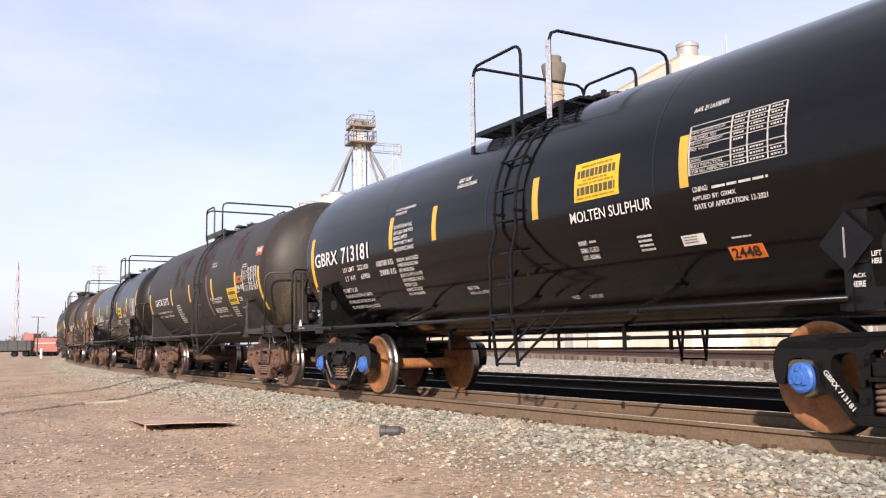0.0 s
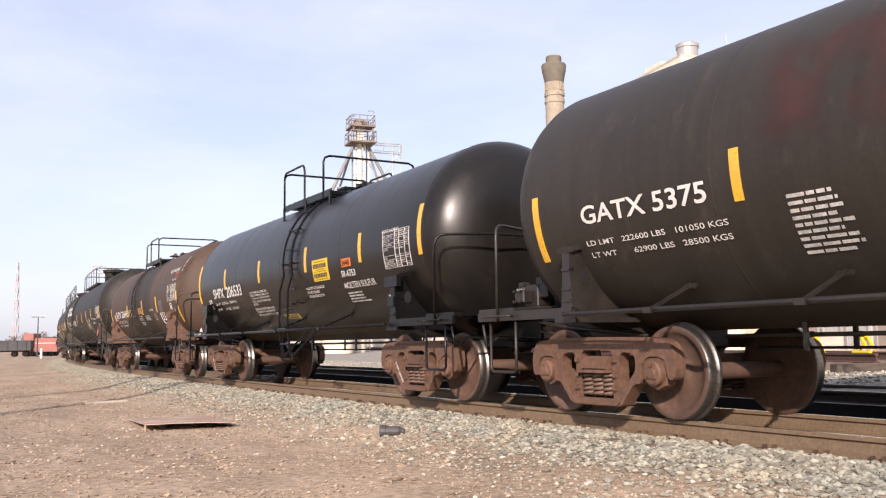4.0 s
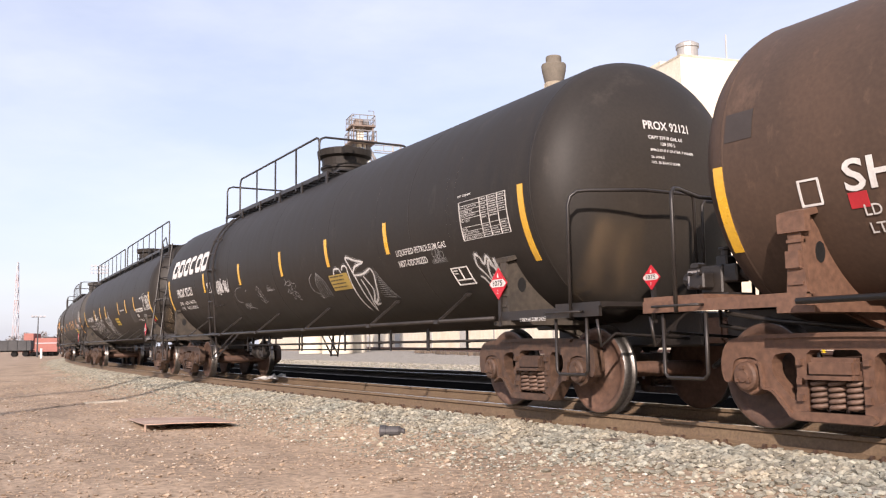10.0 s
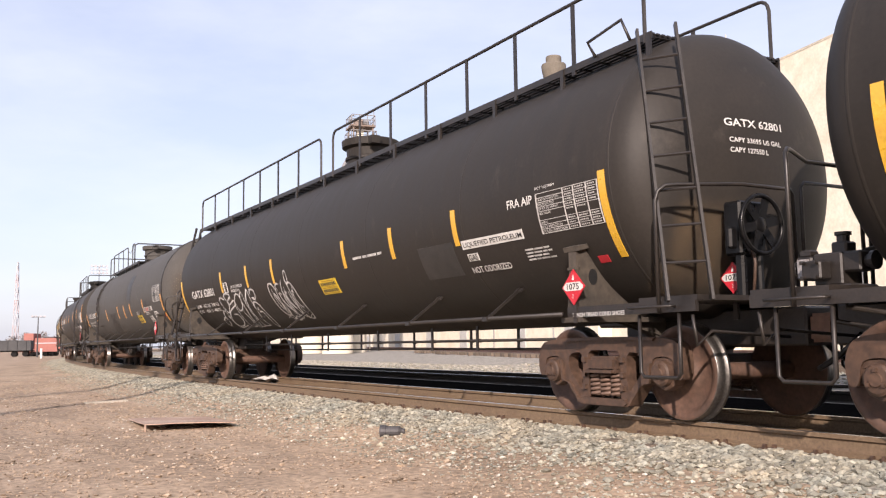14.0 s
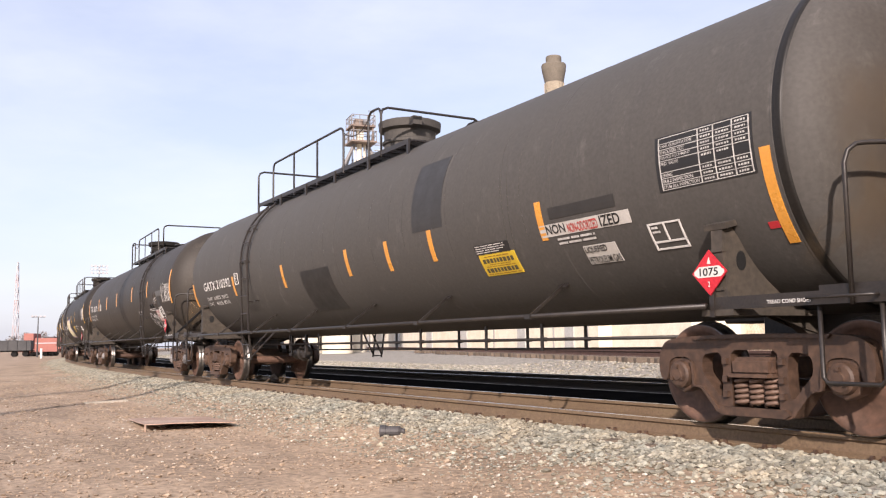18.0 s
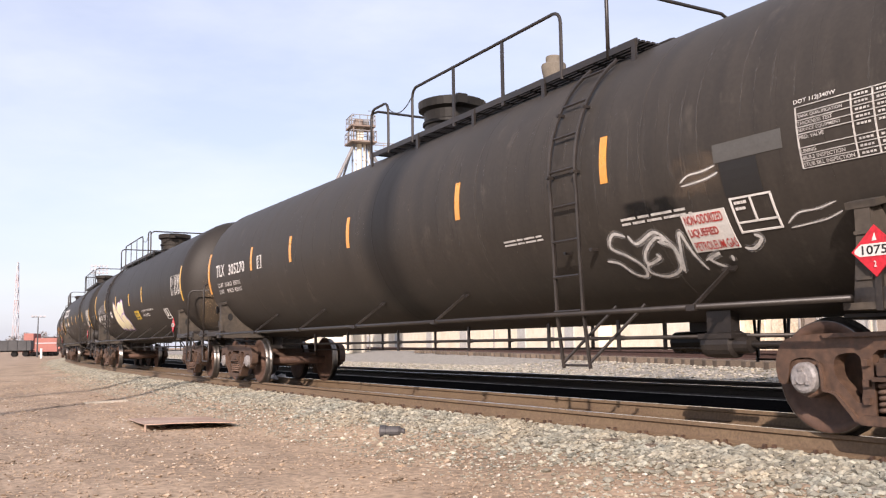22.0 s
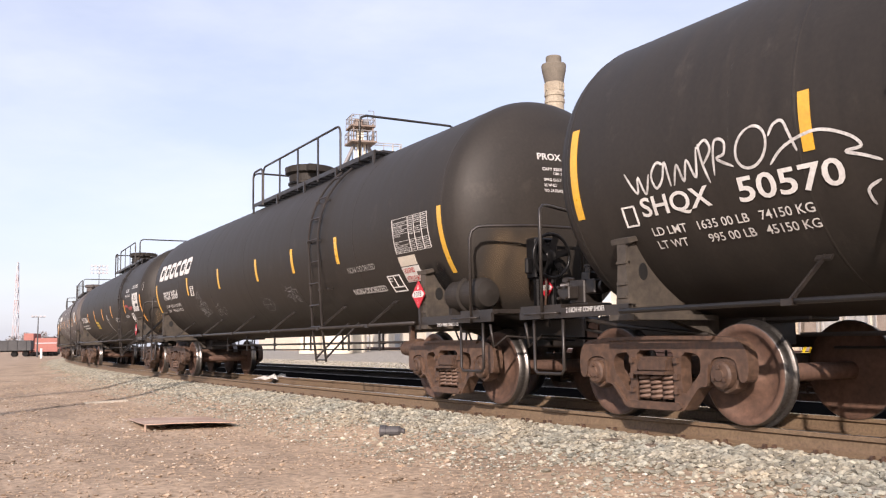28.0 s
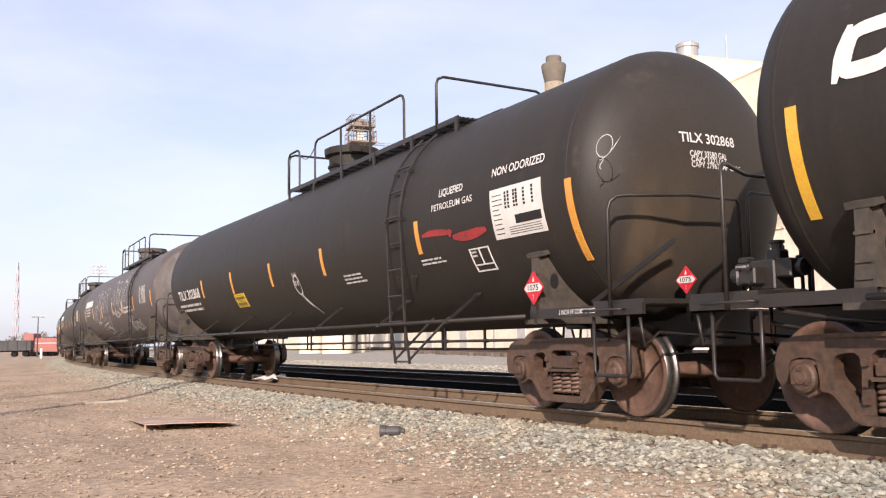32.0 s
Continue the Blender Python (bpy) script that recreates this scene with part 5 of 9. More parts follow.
DOODLES = {
    "helmet": (
        [(0.23, 0.92), (0.32, 0.99), (0.42, 0.91), (0.5, 0.73), (0.53, 0.55), (0.49, 0.47), (0.4, 0.55), (0.3, 0.44), (0.23, 0.62), (0.22, 0.81), (0.24, 0.94)],
        [(0.23, 0.91), (0.12, 0.81), (0.09, 0.65), (0.07, 0.53), (0.12, 0.44), (0.2, 0.48)],
        [(0.04, 0.92), (0.09, 0.81), (0.06, 0.78)],
        [(0.34, 0.65), (0.4, 0.62), (0.39, 0.55), (0.33, 0.53), (0.37, 0.64), (0.48, 0.64)],
        [(0.58, 0.57), (0.71, 0.59), (0.84, 0.55)],
        [(0.63, 0.49), (0.76, 0.53), (0.84, 0.51), (0.81, 0.36), (0.86, 0.18)],
        [(0.01, 0.4), (0.1, 0.27), (0.12, 0.14), (0.2, 0.13), (0.23, 0.04), (0.33, 0.01), (0.39, 0.08), (0.42, 0.18), (0.6, 0.21), (0.64, 0.12), (0.53, 0.08), (0.4, 0.06)],
        [(0.84, 0.2), (0.92, 0.27), (1.0, 0.2), (0.92, 0.13), (0.84, 0.2)],
        [(0.6, 0.52), (0.69, 0.1)],
        [(0.67, 0.49), (0.82, 0.1)],
        [(0.29, 0.81), (0.32, 0.71), (0.36, 0.83), (0.36, 0.7)],
        [(0.09, 0.42), (0.23, 0.17)],
        [(0.13, 0.41), (0.27, 0.15)],
        [(0.16, 0.39), (0.3, 0.17)],
        [(0.2, 0.42), (0.33, 0.15)],
        [(0.24, 0.41), (0.37, 0.17)],
        [(0.28, 0.39), (0.4, 0.15)],
        [(0.32, 0.42), (0.43, 0.17)],
        [(0.35, 0.41), (0.47, 0.15)],
        [(0.39, 0.39), (0.5, 0.17)],
        [(0.43, 0.42), (0.53, 0.15)],
        [(0.47, 0.41), (0.57, 0.17)],
        [(0.5, 0.39), (0.6, 0.15)],
),
    "visor": (
        [(0.04, 0.77), (0.29, 0.98), (0.58, 0.77), (0.79, 0.31), (0.71, 0.08), (0.54, 0.08), (0.21, 0.31), (0.03, 0.69)],
        [(0.29, 0.85), (0.38, 0.54), (0.5, 0.35)],
        [(0.33, 0.77), (0.46, 0.46), (0.62, 0.15)],
        [(0.62, 0.77), (0.75, 0.42)],
        [(0.25, 0.38), (0.38, 0.46), (0.54, 0.27), (0.46, 0.12)],
        [(0.71, 0.08), (1.0, 0.12)],
),
    "bone": (
        [(0.02, 0.73), (0.2, 0.8), (0.22, 0.97), (0.27, 0.83), (0.46, 0.87), (0.61, 0.8), (0.51, 0.53), (0.37, 0.2), (0.44, 0.1), (0.51, 0.33), (0.63, 0.67)],
        [(0.22, 0.7), (0.46, 0.68), (0.61, 0.77)],
        [(0.63, 0.93), (0.68, 0.8), (0.8, 0.73), (0.95, 0.73), (0.93, 0.5)],
        [(0.71, 0.67), (0.8, 0.47)],
        [(0.02, 0.4), (0.15, 0.47), (0.27, 0.53), (0.32, 0.37), (0.15, 0.37)],
        [(0.66, 0.43), (0.76, 0.4), (0.63, 0.27), (0.8, 0.13), (0.95, 0.2)],
        [(0.73, 0.07), (0.95, 0.03)],
        [(0.68, 0.33), (0.85, 0.37), (0.9, 0.23), (0.73, 0.2)],
),
    "claw": (
        [(0.32, 0.96), (0.06, 0.78), (0.02, 0.48), (0.2, 0.32), (0.36, 0.28)],
        [(0.28, 0.2), (0.4, 0.12), (0.36, 0.28)],
        [(0.55, 0.95), (0.36, 0.6), (0.42, 0.12)],
        [(0.55, 0.95), (0.46, 0.6), (0.52, 0.12)],
        [(0.55, 0.95), (0.56, 0.6), (0.62, 0.12)],
        [(0.55, 0.95), (0.66, 0.6), (0.72, 0.12)],
        [(0.55, 0.95), (0.76, 0.6), (0.82, 0.12)],
        [(0.55, 0.95), (0.86, 0.6), (0.92, 0.12)],
),
    "ghost": (
        [(0.55, 0.98), (0.2, 0.98), (0.0, 0.75), (0.05, 0.5), (0.3, 0.42)],
        [(0.7, 0.82), (0.82, 0.86)],
        [(0.32, 0.14), (0.34, 0.36), (0.38, 0.16)],
        [(0.38, 0.14), (0.4, 0.36), (0.44, 0.16)],
        [(0.44, 0.14), (0.46, 0.36), (0.5, 0.16)],
        [(0.5, 0.14), (0.52, 0.36), (0.56, 0.16)],
        [(0.56, 0.14), (0.58, 0.36), (0.62, 0.16)],
        [(0.62, 0.14), (0.64, 0.36), (0.68, 0.16)],
        [(0.68, 0.14), (0.7, 0.36), (0.74, 0.16)],
        [(0.34, 0.06), (0.6, 0.18), (0.92, 0.1)],
),
    "crate": (
        [(0.03, 0.72), (0.45, 0.82)],
        [(0.03, 0.72), (0.1, 0.44), (0.48, 0.54)],
        [(0.26, 0.79), (0.52, 0.97)],
        [(0.01, 0.44), (0.01, 0.03), (0.28, 0.08)],
        [(0.09, 0.46), (0.28, 0.08)],
        [(0.41, 0.44), (0.25, 0.36), (0.29, 0.26), (0.42, 0.28)],
        [(0.38, 0.49), (0.52, 0.05)],
        [(0.52, 0.38), (0.61, 0.03), (0.77, 0.1), (0.8, 0.26)],
        [(0.48, 0.77), (0.52, 0.41), (0.7, 0.46)],
        [(0.78, 0.54), (0.84, 0.59), (0.96, 0.49)],
        [(0.8, 0.26), (0.87, 0.36), (0.99, 0.28)],
),
}
LOBES = (
    [(0.03, 0.96), (0.09, 0.97), (0.12, 0.87), (0.1, 0.71), (0.13, 0.48), (0.19, 0.29), (0.14, 0.1), (0.07, 0.09), (0.02, 0.23), (0.0, 0.47)],
    [(0.14, 0.9), (0.21, 0.9), (0.23, 0.81), (0.22, 0.63), (0.25, 0.47), (0.3, 0.31), (0.27, 0.12), (0.19, 0.08), (0.17, 0.29), (0.12, 0.55)],
    [(0.26, 0.78), (0.31, 0.78), (0.3, 0.64), (0.38, 0.37), (0.39, 0.19), (0.34, 0.07), (0.28, 0.05), (0.26, 0.27), (0.22, 0.5)],
    [(0.34, 0.81), (0.38, 0.83), (0.41, 0.75), (0.41, 0.49), (0.54, 0.22), (0.54, 0.11), (0.47, 0.0), (0.4, 0.2), (0.35, 0.42)],
    [(0.51, 0.46), (0.58, 0.5), (0.64, 0.3), (0.67, 0.16), (0.63, 0.04), (0.57, 0.05), (0.56, 0.19), (0.52, 0.33)],
    [(0.44, 0.91), (0.53, 0.97), (0.62, 0.96), (0.69, 0.87), (0.7, 0.7), (0.66, 0.6), (0.58, 0.58), (0.5, 0.46), (0.45, 0.56), (0.42, 0.75)],
    [(0.62, 0.54), (0.7, 0.54), (0.79, 0.22), (0.81, 0.08), (0.74, 0.03), (0.66, 0.29)],
    [(0.71, 0.55), (0.85, 0.53), (0.86, 0.28), (0.82, 0.08), (0.75, 0.02), (0.69, 0.3)],
    [(0.88, 0.39), (0.96, 0.36), (1.0, 0.27), (0.99, 0.16), (0.92, 0.03), (0.86, 0.0), (0.84, 0.1)],
    [(0.72, 0.89), (0.76, 1.0), (0.84, 0.99), (0.88, 0.91), (0.87, 0.75), (0.84, 0.65), (0.75, 0.63)],
)


def graffiti(parent, kind, x0, x1, a0, a1, R, zc, seed):
    """Spray-painted marks; drawn in metres from the lower corner, then laid on the shell."""
    rnd = random.Random(seed)
    w, h = x1 - x0, R * radians(a1 - a0)
    lift = [0.007]

    def place(u, v):
        return wrap(R, zc, x0 + u, a0 + math.degrees(v / R), lift[0])
    bm = bmesh.new()
    mats, name = [M["spray"]], "graffiti"
    if kind == "logo":
        # six slanted white blocks with slots, in place of the maker's mark
        mats, name = [M["white"]], "maker_mark"
        bw = w / 6.3
        st = h * 0.24
        for i in range(6):
            cx = bw * (0.55 + i * 1.04)
            ring = loop_pts(cx, h / 2, bw * 0.34, h * 0.355, *((0, 360) if i not in (3,) else (40, 320)), 28, 0.22, 0.45)
            ribbon(bm, ring, st * 1.15, place)
            if i in (0, 1, 5):
                ribbon(bm, [(cx - bw * 0.42 + 0.22 * (k / 5 - 0.5) * h, h * k / 5) for k in range(6)], st, place)
        label = "white slanted block mark"
    elif kind == "tag":
        for i in range(5):
            cx = w * (0.1 + 0.2 * i)
            for k in range(4):
                a = rnd.uniform(40, 140)
                ribbon(bm, loop_pts(cx + rnd.uniform(-0.05, 0.08) * w, h * rnd.uniform(0.35, 0.6), w * rnd.uniform(0.03, 0.1), h * rnd.uniform(0.2, 0.45), a, a + rnd.uniform(150, 300), 14, rnd.uniform(-0.3, 0.5), 0.6), 0.035, place)
        ribbon(bm, [(w * (0.02 + 0.1 * i), h * (0.5 + 0.35 * (-1) ** i * rnd.uniform(0.6, 1.2))) for i in range(10)], 0.03, place)
        label = "white spray-painted tag"
    elif kind in SPRAYED:
        mats = [M["spray"], M["overspray"]]
        thick, strokes = SPRAYED[kind]
        for stroke in strokes:
            path = smooth_path([(w * u, h * v) for u, v in stroke])
            lift[0] = 0.0062
            ribbon(bm, path, thick * 2.6, place, 1)
            lift[0] = 0.0085
            ribbon(bm, path, thick, place)
        label = {"bubble": "white outlined bubble-letter graffiti", "bigtag": "large white spray-painted tag", "tag2": "white looping spray-painted tag", "tear": "torn pale edge of an old decal"}[kind]
    elif kind == "fir":
        mats = [M["chalk"]]
        ribbon(bm, [(w * 0.32, h), (w * 0.02, h * 0.17)], 0.01, place)
        for k in range(14):
            v = 0.95 - 0.065 * k
            for q in range(3):
                ribbon(bm, [(w * (0.33 - 0.02 * k), h * v), (w * (0.38 + 0.045 * k + 0.02 * q), h * (v - 0.05 - 0.02 * q))], 0.009, place)
        label = "grey hatched fir-tree doodle"
    elif kind == "gem":
        mats = [M["chalk"]]
        rim = [(0.05, 0.55), (0.25, 0.92), (0.68, 0.88), (0.92, 0.52), (0.62, 0.08), (0.15, 0.14)]
        inner = [(0.30, 0.52), (0.60, 0.50)]
        for a, b in list(zip(rim, rim[1:] + rim[:1])) + [(inner[0], inner[1])] + [(p, inner[0] if p[0] < 0.5 else inner[1]) for p in rim]:
            ribbon(bm, [(w * a[0], h * a[1]), (w * (a[0] + b[0]) / 2, h * (a[1] + b[1]) / 2), (w * b[0], h * b[1])], 0.011, place)
        for k in range(9):
            ribbon(bm, [(w * (0.08 + 0.1 * k), h * 1.0), (w * (0.09 + 0.1 * k), h * 1.06)], 0.008, place)
            ribbon(bm, [(w * (0.05 + 0.1 * k), -h * 0.02), (w * (0.06 + 0.1 * k), -h * 0.08)], 0.008, place)
        label = "chalk drawing of a faceted stone"
    elif kind in DOODLES:
        mats = [M["chalk"]]
        for stroke in DOODLES[kind]:
            for again_ in range(2):
                shaky = [(w * (u + rnd.uniform(-0.02, 0.02) * again_), h * (v + rnd.uniform(-0.02, 0.02) * again_)) for u, v in stroke]
                ribbon(bm, smooth_path(shaky), 0.010 - 0.003 * again_, place)
        label = "grey chalk doodle"
    elif kind == "scrib":
        mats = [M["chalk"]]
        for k in range(4):
            c = rnd.uniform(0.2, 0.8)
            ribbon(bm, loop_pts(w * c, h * rnd.uniform(0.4, 0.75), w * rnd.uniform(0.06, 0.2), h * rnd.uniform(0.15, 0.35), rnd.uniform(0, 180), rnd.uniform(300, 480), 18, rnd.uniform(-0.4, 0.4), 0.8), 0.009, place)
        for k in range(3):
            base, tall = h * rnd.uniform(0.1, 0.4), h * rnd.uniform(0.15, 0.4)
            ribbon(bm, [(w * (0.04 + 0.92 * i / 26) + rnd.uniform(-0.02, 0.02) * w, base + tall * (i % 2) * rnd.uniform(0.4, 1.1)) for i in range(27)], 0.008, place)
        for k in range(6):
            u, v = rnd.uniform(0.1, 0.8), rnd.uniform(0.2, 0.8)
            ribbon(bm, [(w * u, h * v), (w * (u + rnd.uniform(-0.1, 0.1)), h * (v + rnd.uniform(-0.2, 0.2))), (w * (u + rnd.uniform(0, 0.2)), h * (v + rnd.uniform(-0.1, 0.2)))], 0.008, place)
        label = "faint grey scrawl"
    elif kind == "bubble2":
        n = 4
        for i in range(n):
            cx = w * (0.12 + 0.76 * i / (n - 1))
            ribbon(bm, loop_pts(cx, h * (0.5 + 0.05 * (-1) ** i), w * 0.62 / n, h * rnd.uniform(0.40, 0.5), 30 + 40 * i, 350 + 40 * i, 34, rnd.uniform(-0.35, 0.15), 0.75), 0.035, place)
            ribbon(bm, loop_pts(cx + w * 0.02, h * 0.52, w * 0.24 / n, h * 0.2, rnd.uniform(0, 90), rnd.uniform(270, 420), 20, -0.2), 0.028, place)
            ribbon(bm, [(cx + w * 0.3 / n * math.sin(k * 0.7 + i), h * (0.12 + 0.12 * k)) for k in range(7)], 0.028, place)
        ribbon(bm, loop_pts(w * 0.80, h * 1.02, w * 0.055, h * 0.14, 0, 400, 24), 0.03, place)
        ribbon(bm, [(w * i / 16, h * (0.06 + 0.05 * math.sin(i * 1.3))) for i in range(17)], 0.03, place)
        label = "white outlined bubble-letter graffiti"
    elif kind == "yellowtag":
        mats = [M["cream_spray"], M["violet_spray"], M["red_spray"]]
        mats.append(M["violet_overspray"])
        for j, lobe in enumerate(LOBES):
            mid = (sum(p[0] for p in lobe) / len(lobe), sum(p[1] for p in lobe) / len(lobe))
            ring = rounded([(w * u, h * v) for u, v in lobe], 4)
            far = [(w * mid[0], h * mid[1])] * len(ring)
            for grow, lift[0], tone in ((0.085, 0.0055, 3), (0.045, 0.0075, 1), (0.0, 0.0105 + 0.0004 * j, 0)):
                flat = bmesh.new()
                loop = []
                for (u, v), (cu, cv) in zip(ring, far):
                    d = math.hypot(u - cu, v - cv)
                    loop.append((u + (u - cu) / d * grow, v + (v - cv) / d * grow))
                vs = [flat.verts.new((u, v, 0)) for u, v in loop]
                bmesh.ops.triangle_fill(flat, use_beauty=True, use_dissolve=False, edges=[flat.edges.new((vs[i], vs[(i + 1) % len(vs)])) for i in range(len(vs))])
                for k in range(-1, 18):
                    bmesh.ops.bisect_plane(flat, geom=flat.verts[:] + flat.edges[:] + flat.faces[:], plane_co=(0, h * k / 16, 0), plane_no=(0, 1, 0))
                turned = {v: bm.verts.new(place(v.co.x, v.co.y)) for v in flat.verts}
                for f in flat.faces:
                    bm.faces.new([turned[v] for v in f.verts]).material_index = tone
                flat.free()
        lift[0] = 0.017
        for stroke in ([(0.86, 0.22), (0.90, 0.10)], [(0.91, 0.22), (0.86, 0.09)], [(0.93, 0.20), (0.92, 0.10), (0.94, 0.09)], [(0.95, 0.15), (0.955, 0.08), (0.965, 0.14), (0.95, 0.16)]):
            ribbon(bm, [(w * u, h * v) for u, v in stroke], 0.034, place, 2)
        label = "pale yellow bubble graffiti with violet edges"
    elif kind == "cursive":
        for stroke in ([(0, .22), (.13, .02), (.17, .16), (.24, 0), (.31, .17)], [(.50, .22), (.42, .25), (.34, .15), (.38, .03), (.47, .10), (.52, .24), (.56, .02)],
                       [(.60, .02), (.66, .19), (.72, .04), (.78, .21), (.86, .05), (.90, .30)], [(.92, .32), (.95, .16), (1.0, -.02)], [(.90, .28), (1.0, .34), (1.05, .25), (.96, .14)],
                       [(1.06, .03), (1.10, .30), (1.20, .29), (1.19, .19), (1.11, .16), (1.27, .07)], [(1.64, .24), (1.70, .32), (1.78, .33), (1.83, .22), (1.88, .08)],
                       [(1.62, .02), (1.78, .14), (2.06, .20), (2.30, .12), (2.40, .02), (2.27, 0), (2.40, -.05), (2.53, -.11)], [(2.48, -.24), (2.37, -.29), (2.36, -.36), (2.38, -.42)]):
            ribbon(bm, [(u - 0.07, v + 0.06) for u, v in smooth_path(stroke)], 0.024, place)
        ribbon(bm, loop_pts(1.39, 0.25, 0.15, 0.16, 100, 470, 30, 0.2), 0.024, place)
        label = "white cursive spray-painted tag"
    elif kind == "face":
        ribbon(bm, loop_pts(w * 0.3, h * 0.72, w * 0.25, h * 0.2, 0, 360, 22), 0.035, place)
        for k in (-1, 1):
            ribbon(bm, loop_pts(w * (0.3 + 0.1 * k), h * 0.76, w * 0.05, h * 0.04, 0, 360, 10), 0.025, place)
        for k in range(6):
            ribbon(bm, [(w * (0.12 + 0.07 * k), h * 0.9), (w * (0.08 + 0.08 * k), h * 0.97)], 0.03, place)
        ribbon(bm, [(w * (0.3 + 0.08 * i), h * (0.55 - 0.065 * i)) for i in range(9)], 0.05, place)
        ribbon(bm, [(w * (0.22 + 0.07 * i), h * (0.52 - 0.05 * i)) for i in range(7)], 0.035, place)
        label = "white spray-painted doodle"
    elif kind == "squiggle":
        ribbon(bm, loop_pts(w * 0.4, h * 0.65, w * 0.32, h * 0.3, -60, 330, 24), 0.010, place)
        ribbon(bm, [(w * (0.2 + 0.09 * i), h * (0.3 + 0.02 * i * i * 0.3)) for i in range(10)], 0.010, place)
        ribbon(bm, [(w * (0.3 + 0.08 * math.sin(i)), h * (0.4 - 0.06 * i)) for i in range(7)], 0.010, place)
        label = "thin white spray squiggle"
    elif kind == "redsmear":
        mats = [M["red_spray"]]
        ribbon(bm, [(w * i / 14, h * (0.72 + 0.12 * math.sin(i * 0.7))) for i in range(8)], 0.085, place)
        lift[0] += 0.002
        ribbon(bm, [(w * (0.5 + 0.5 * i / 8), h * (0.05 - 0.14 * math.sin(i * 0.5))) for i in range(9)], 0.12, place)
        ribbon(bm, [(w * 0.46, h * (0.9 - 0.1 * i)) for i in range(9)], 0.07, place)
        label = "dark red spray smear over old lettering"
    for f in bm.faces:
        f.normal_update()
        if f.normal.dot(Vector((0, f.calc_center_median().y, f.calc_center_median().z - zc))) < 0:
            f.normal_flip()
    me = bpy.data.meshes.new(name)
    bm.to_mesh(me)
    bm.free()
    for m in mats:
        me.materials.append(m)
    ob = new(name, me)
    ob.parent = parent
    tagged(ob, label)


def bars_on(bm, R, zc, x0, x1, a0, a1, n, lift, rnd, mat=0, thick=0.5):
    """Rows of plain bars, where small print cannot be read."""
    step = (a1 - a0) / n
    for i in range(n):
        top = a1 - i * step - 0.18 * step
        x = x0
        end = x1 - (x1 - x0) * rnd.uniform(0, 0.3)
        while x < end - 0.02:
            b = min(end, x + (x1 - x0) * rnd.uniform(0.12, 0.3))
            vs = [bm.verts.new(wrap(R, zc, xx, aa, lift)) for xx, aa in ((x, top), (b, top), (b, top - thick * step), (x, top - thick * step))]
            bm.faces.new(vs).material_index = mat
            x = b + (x1 - x0) * 0.03


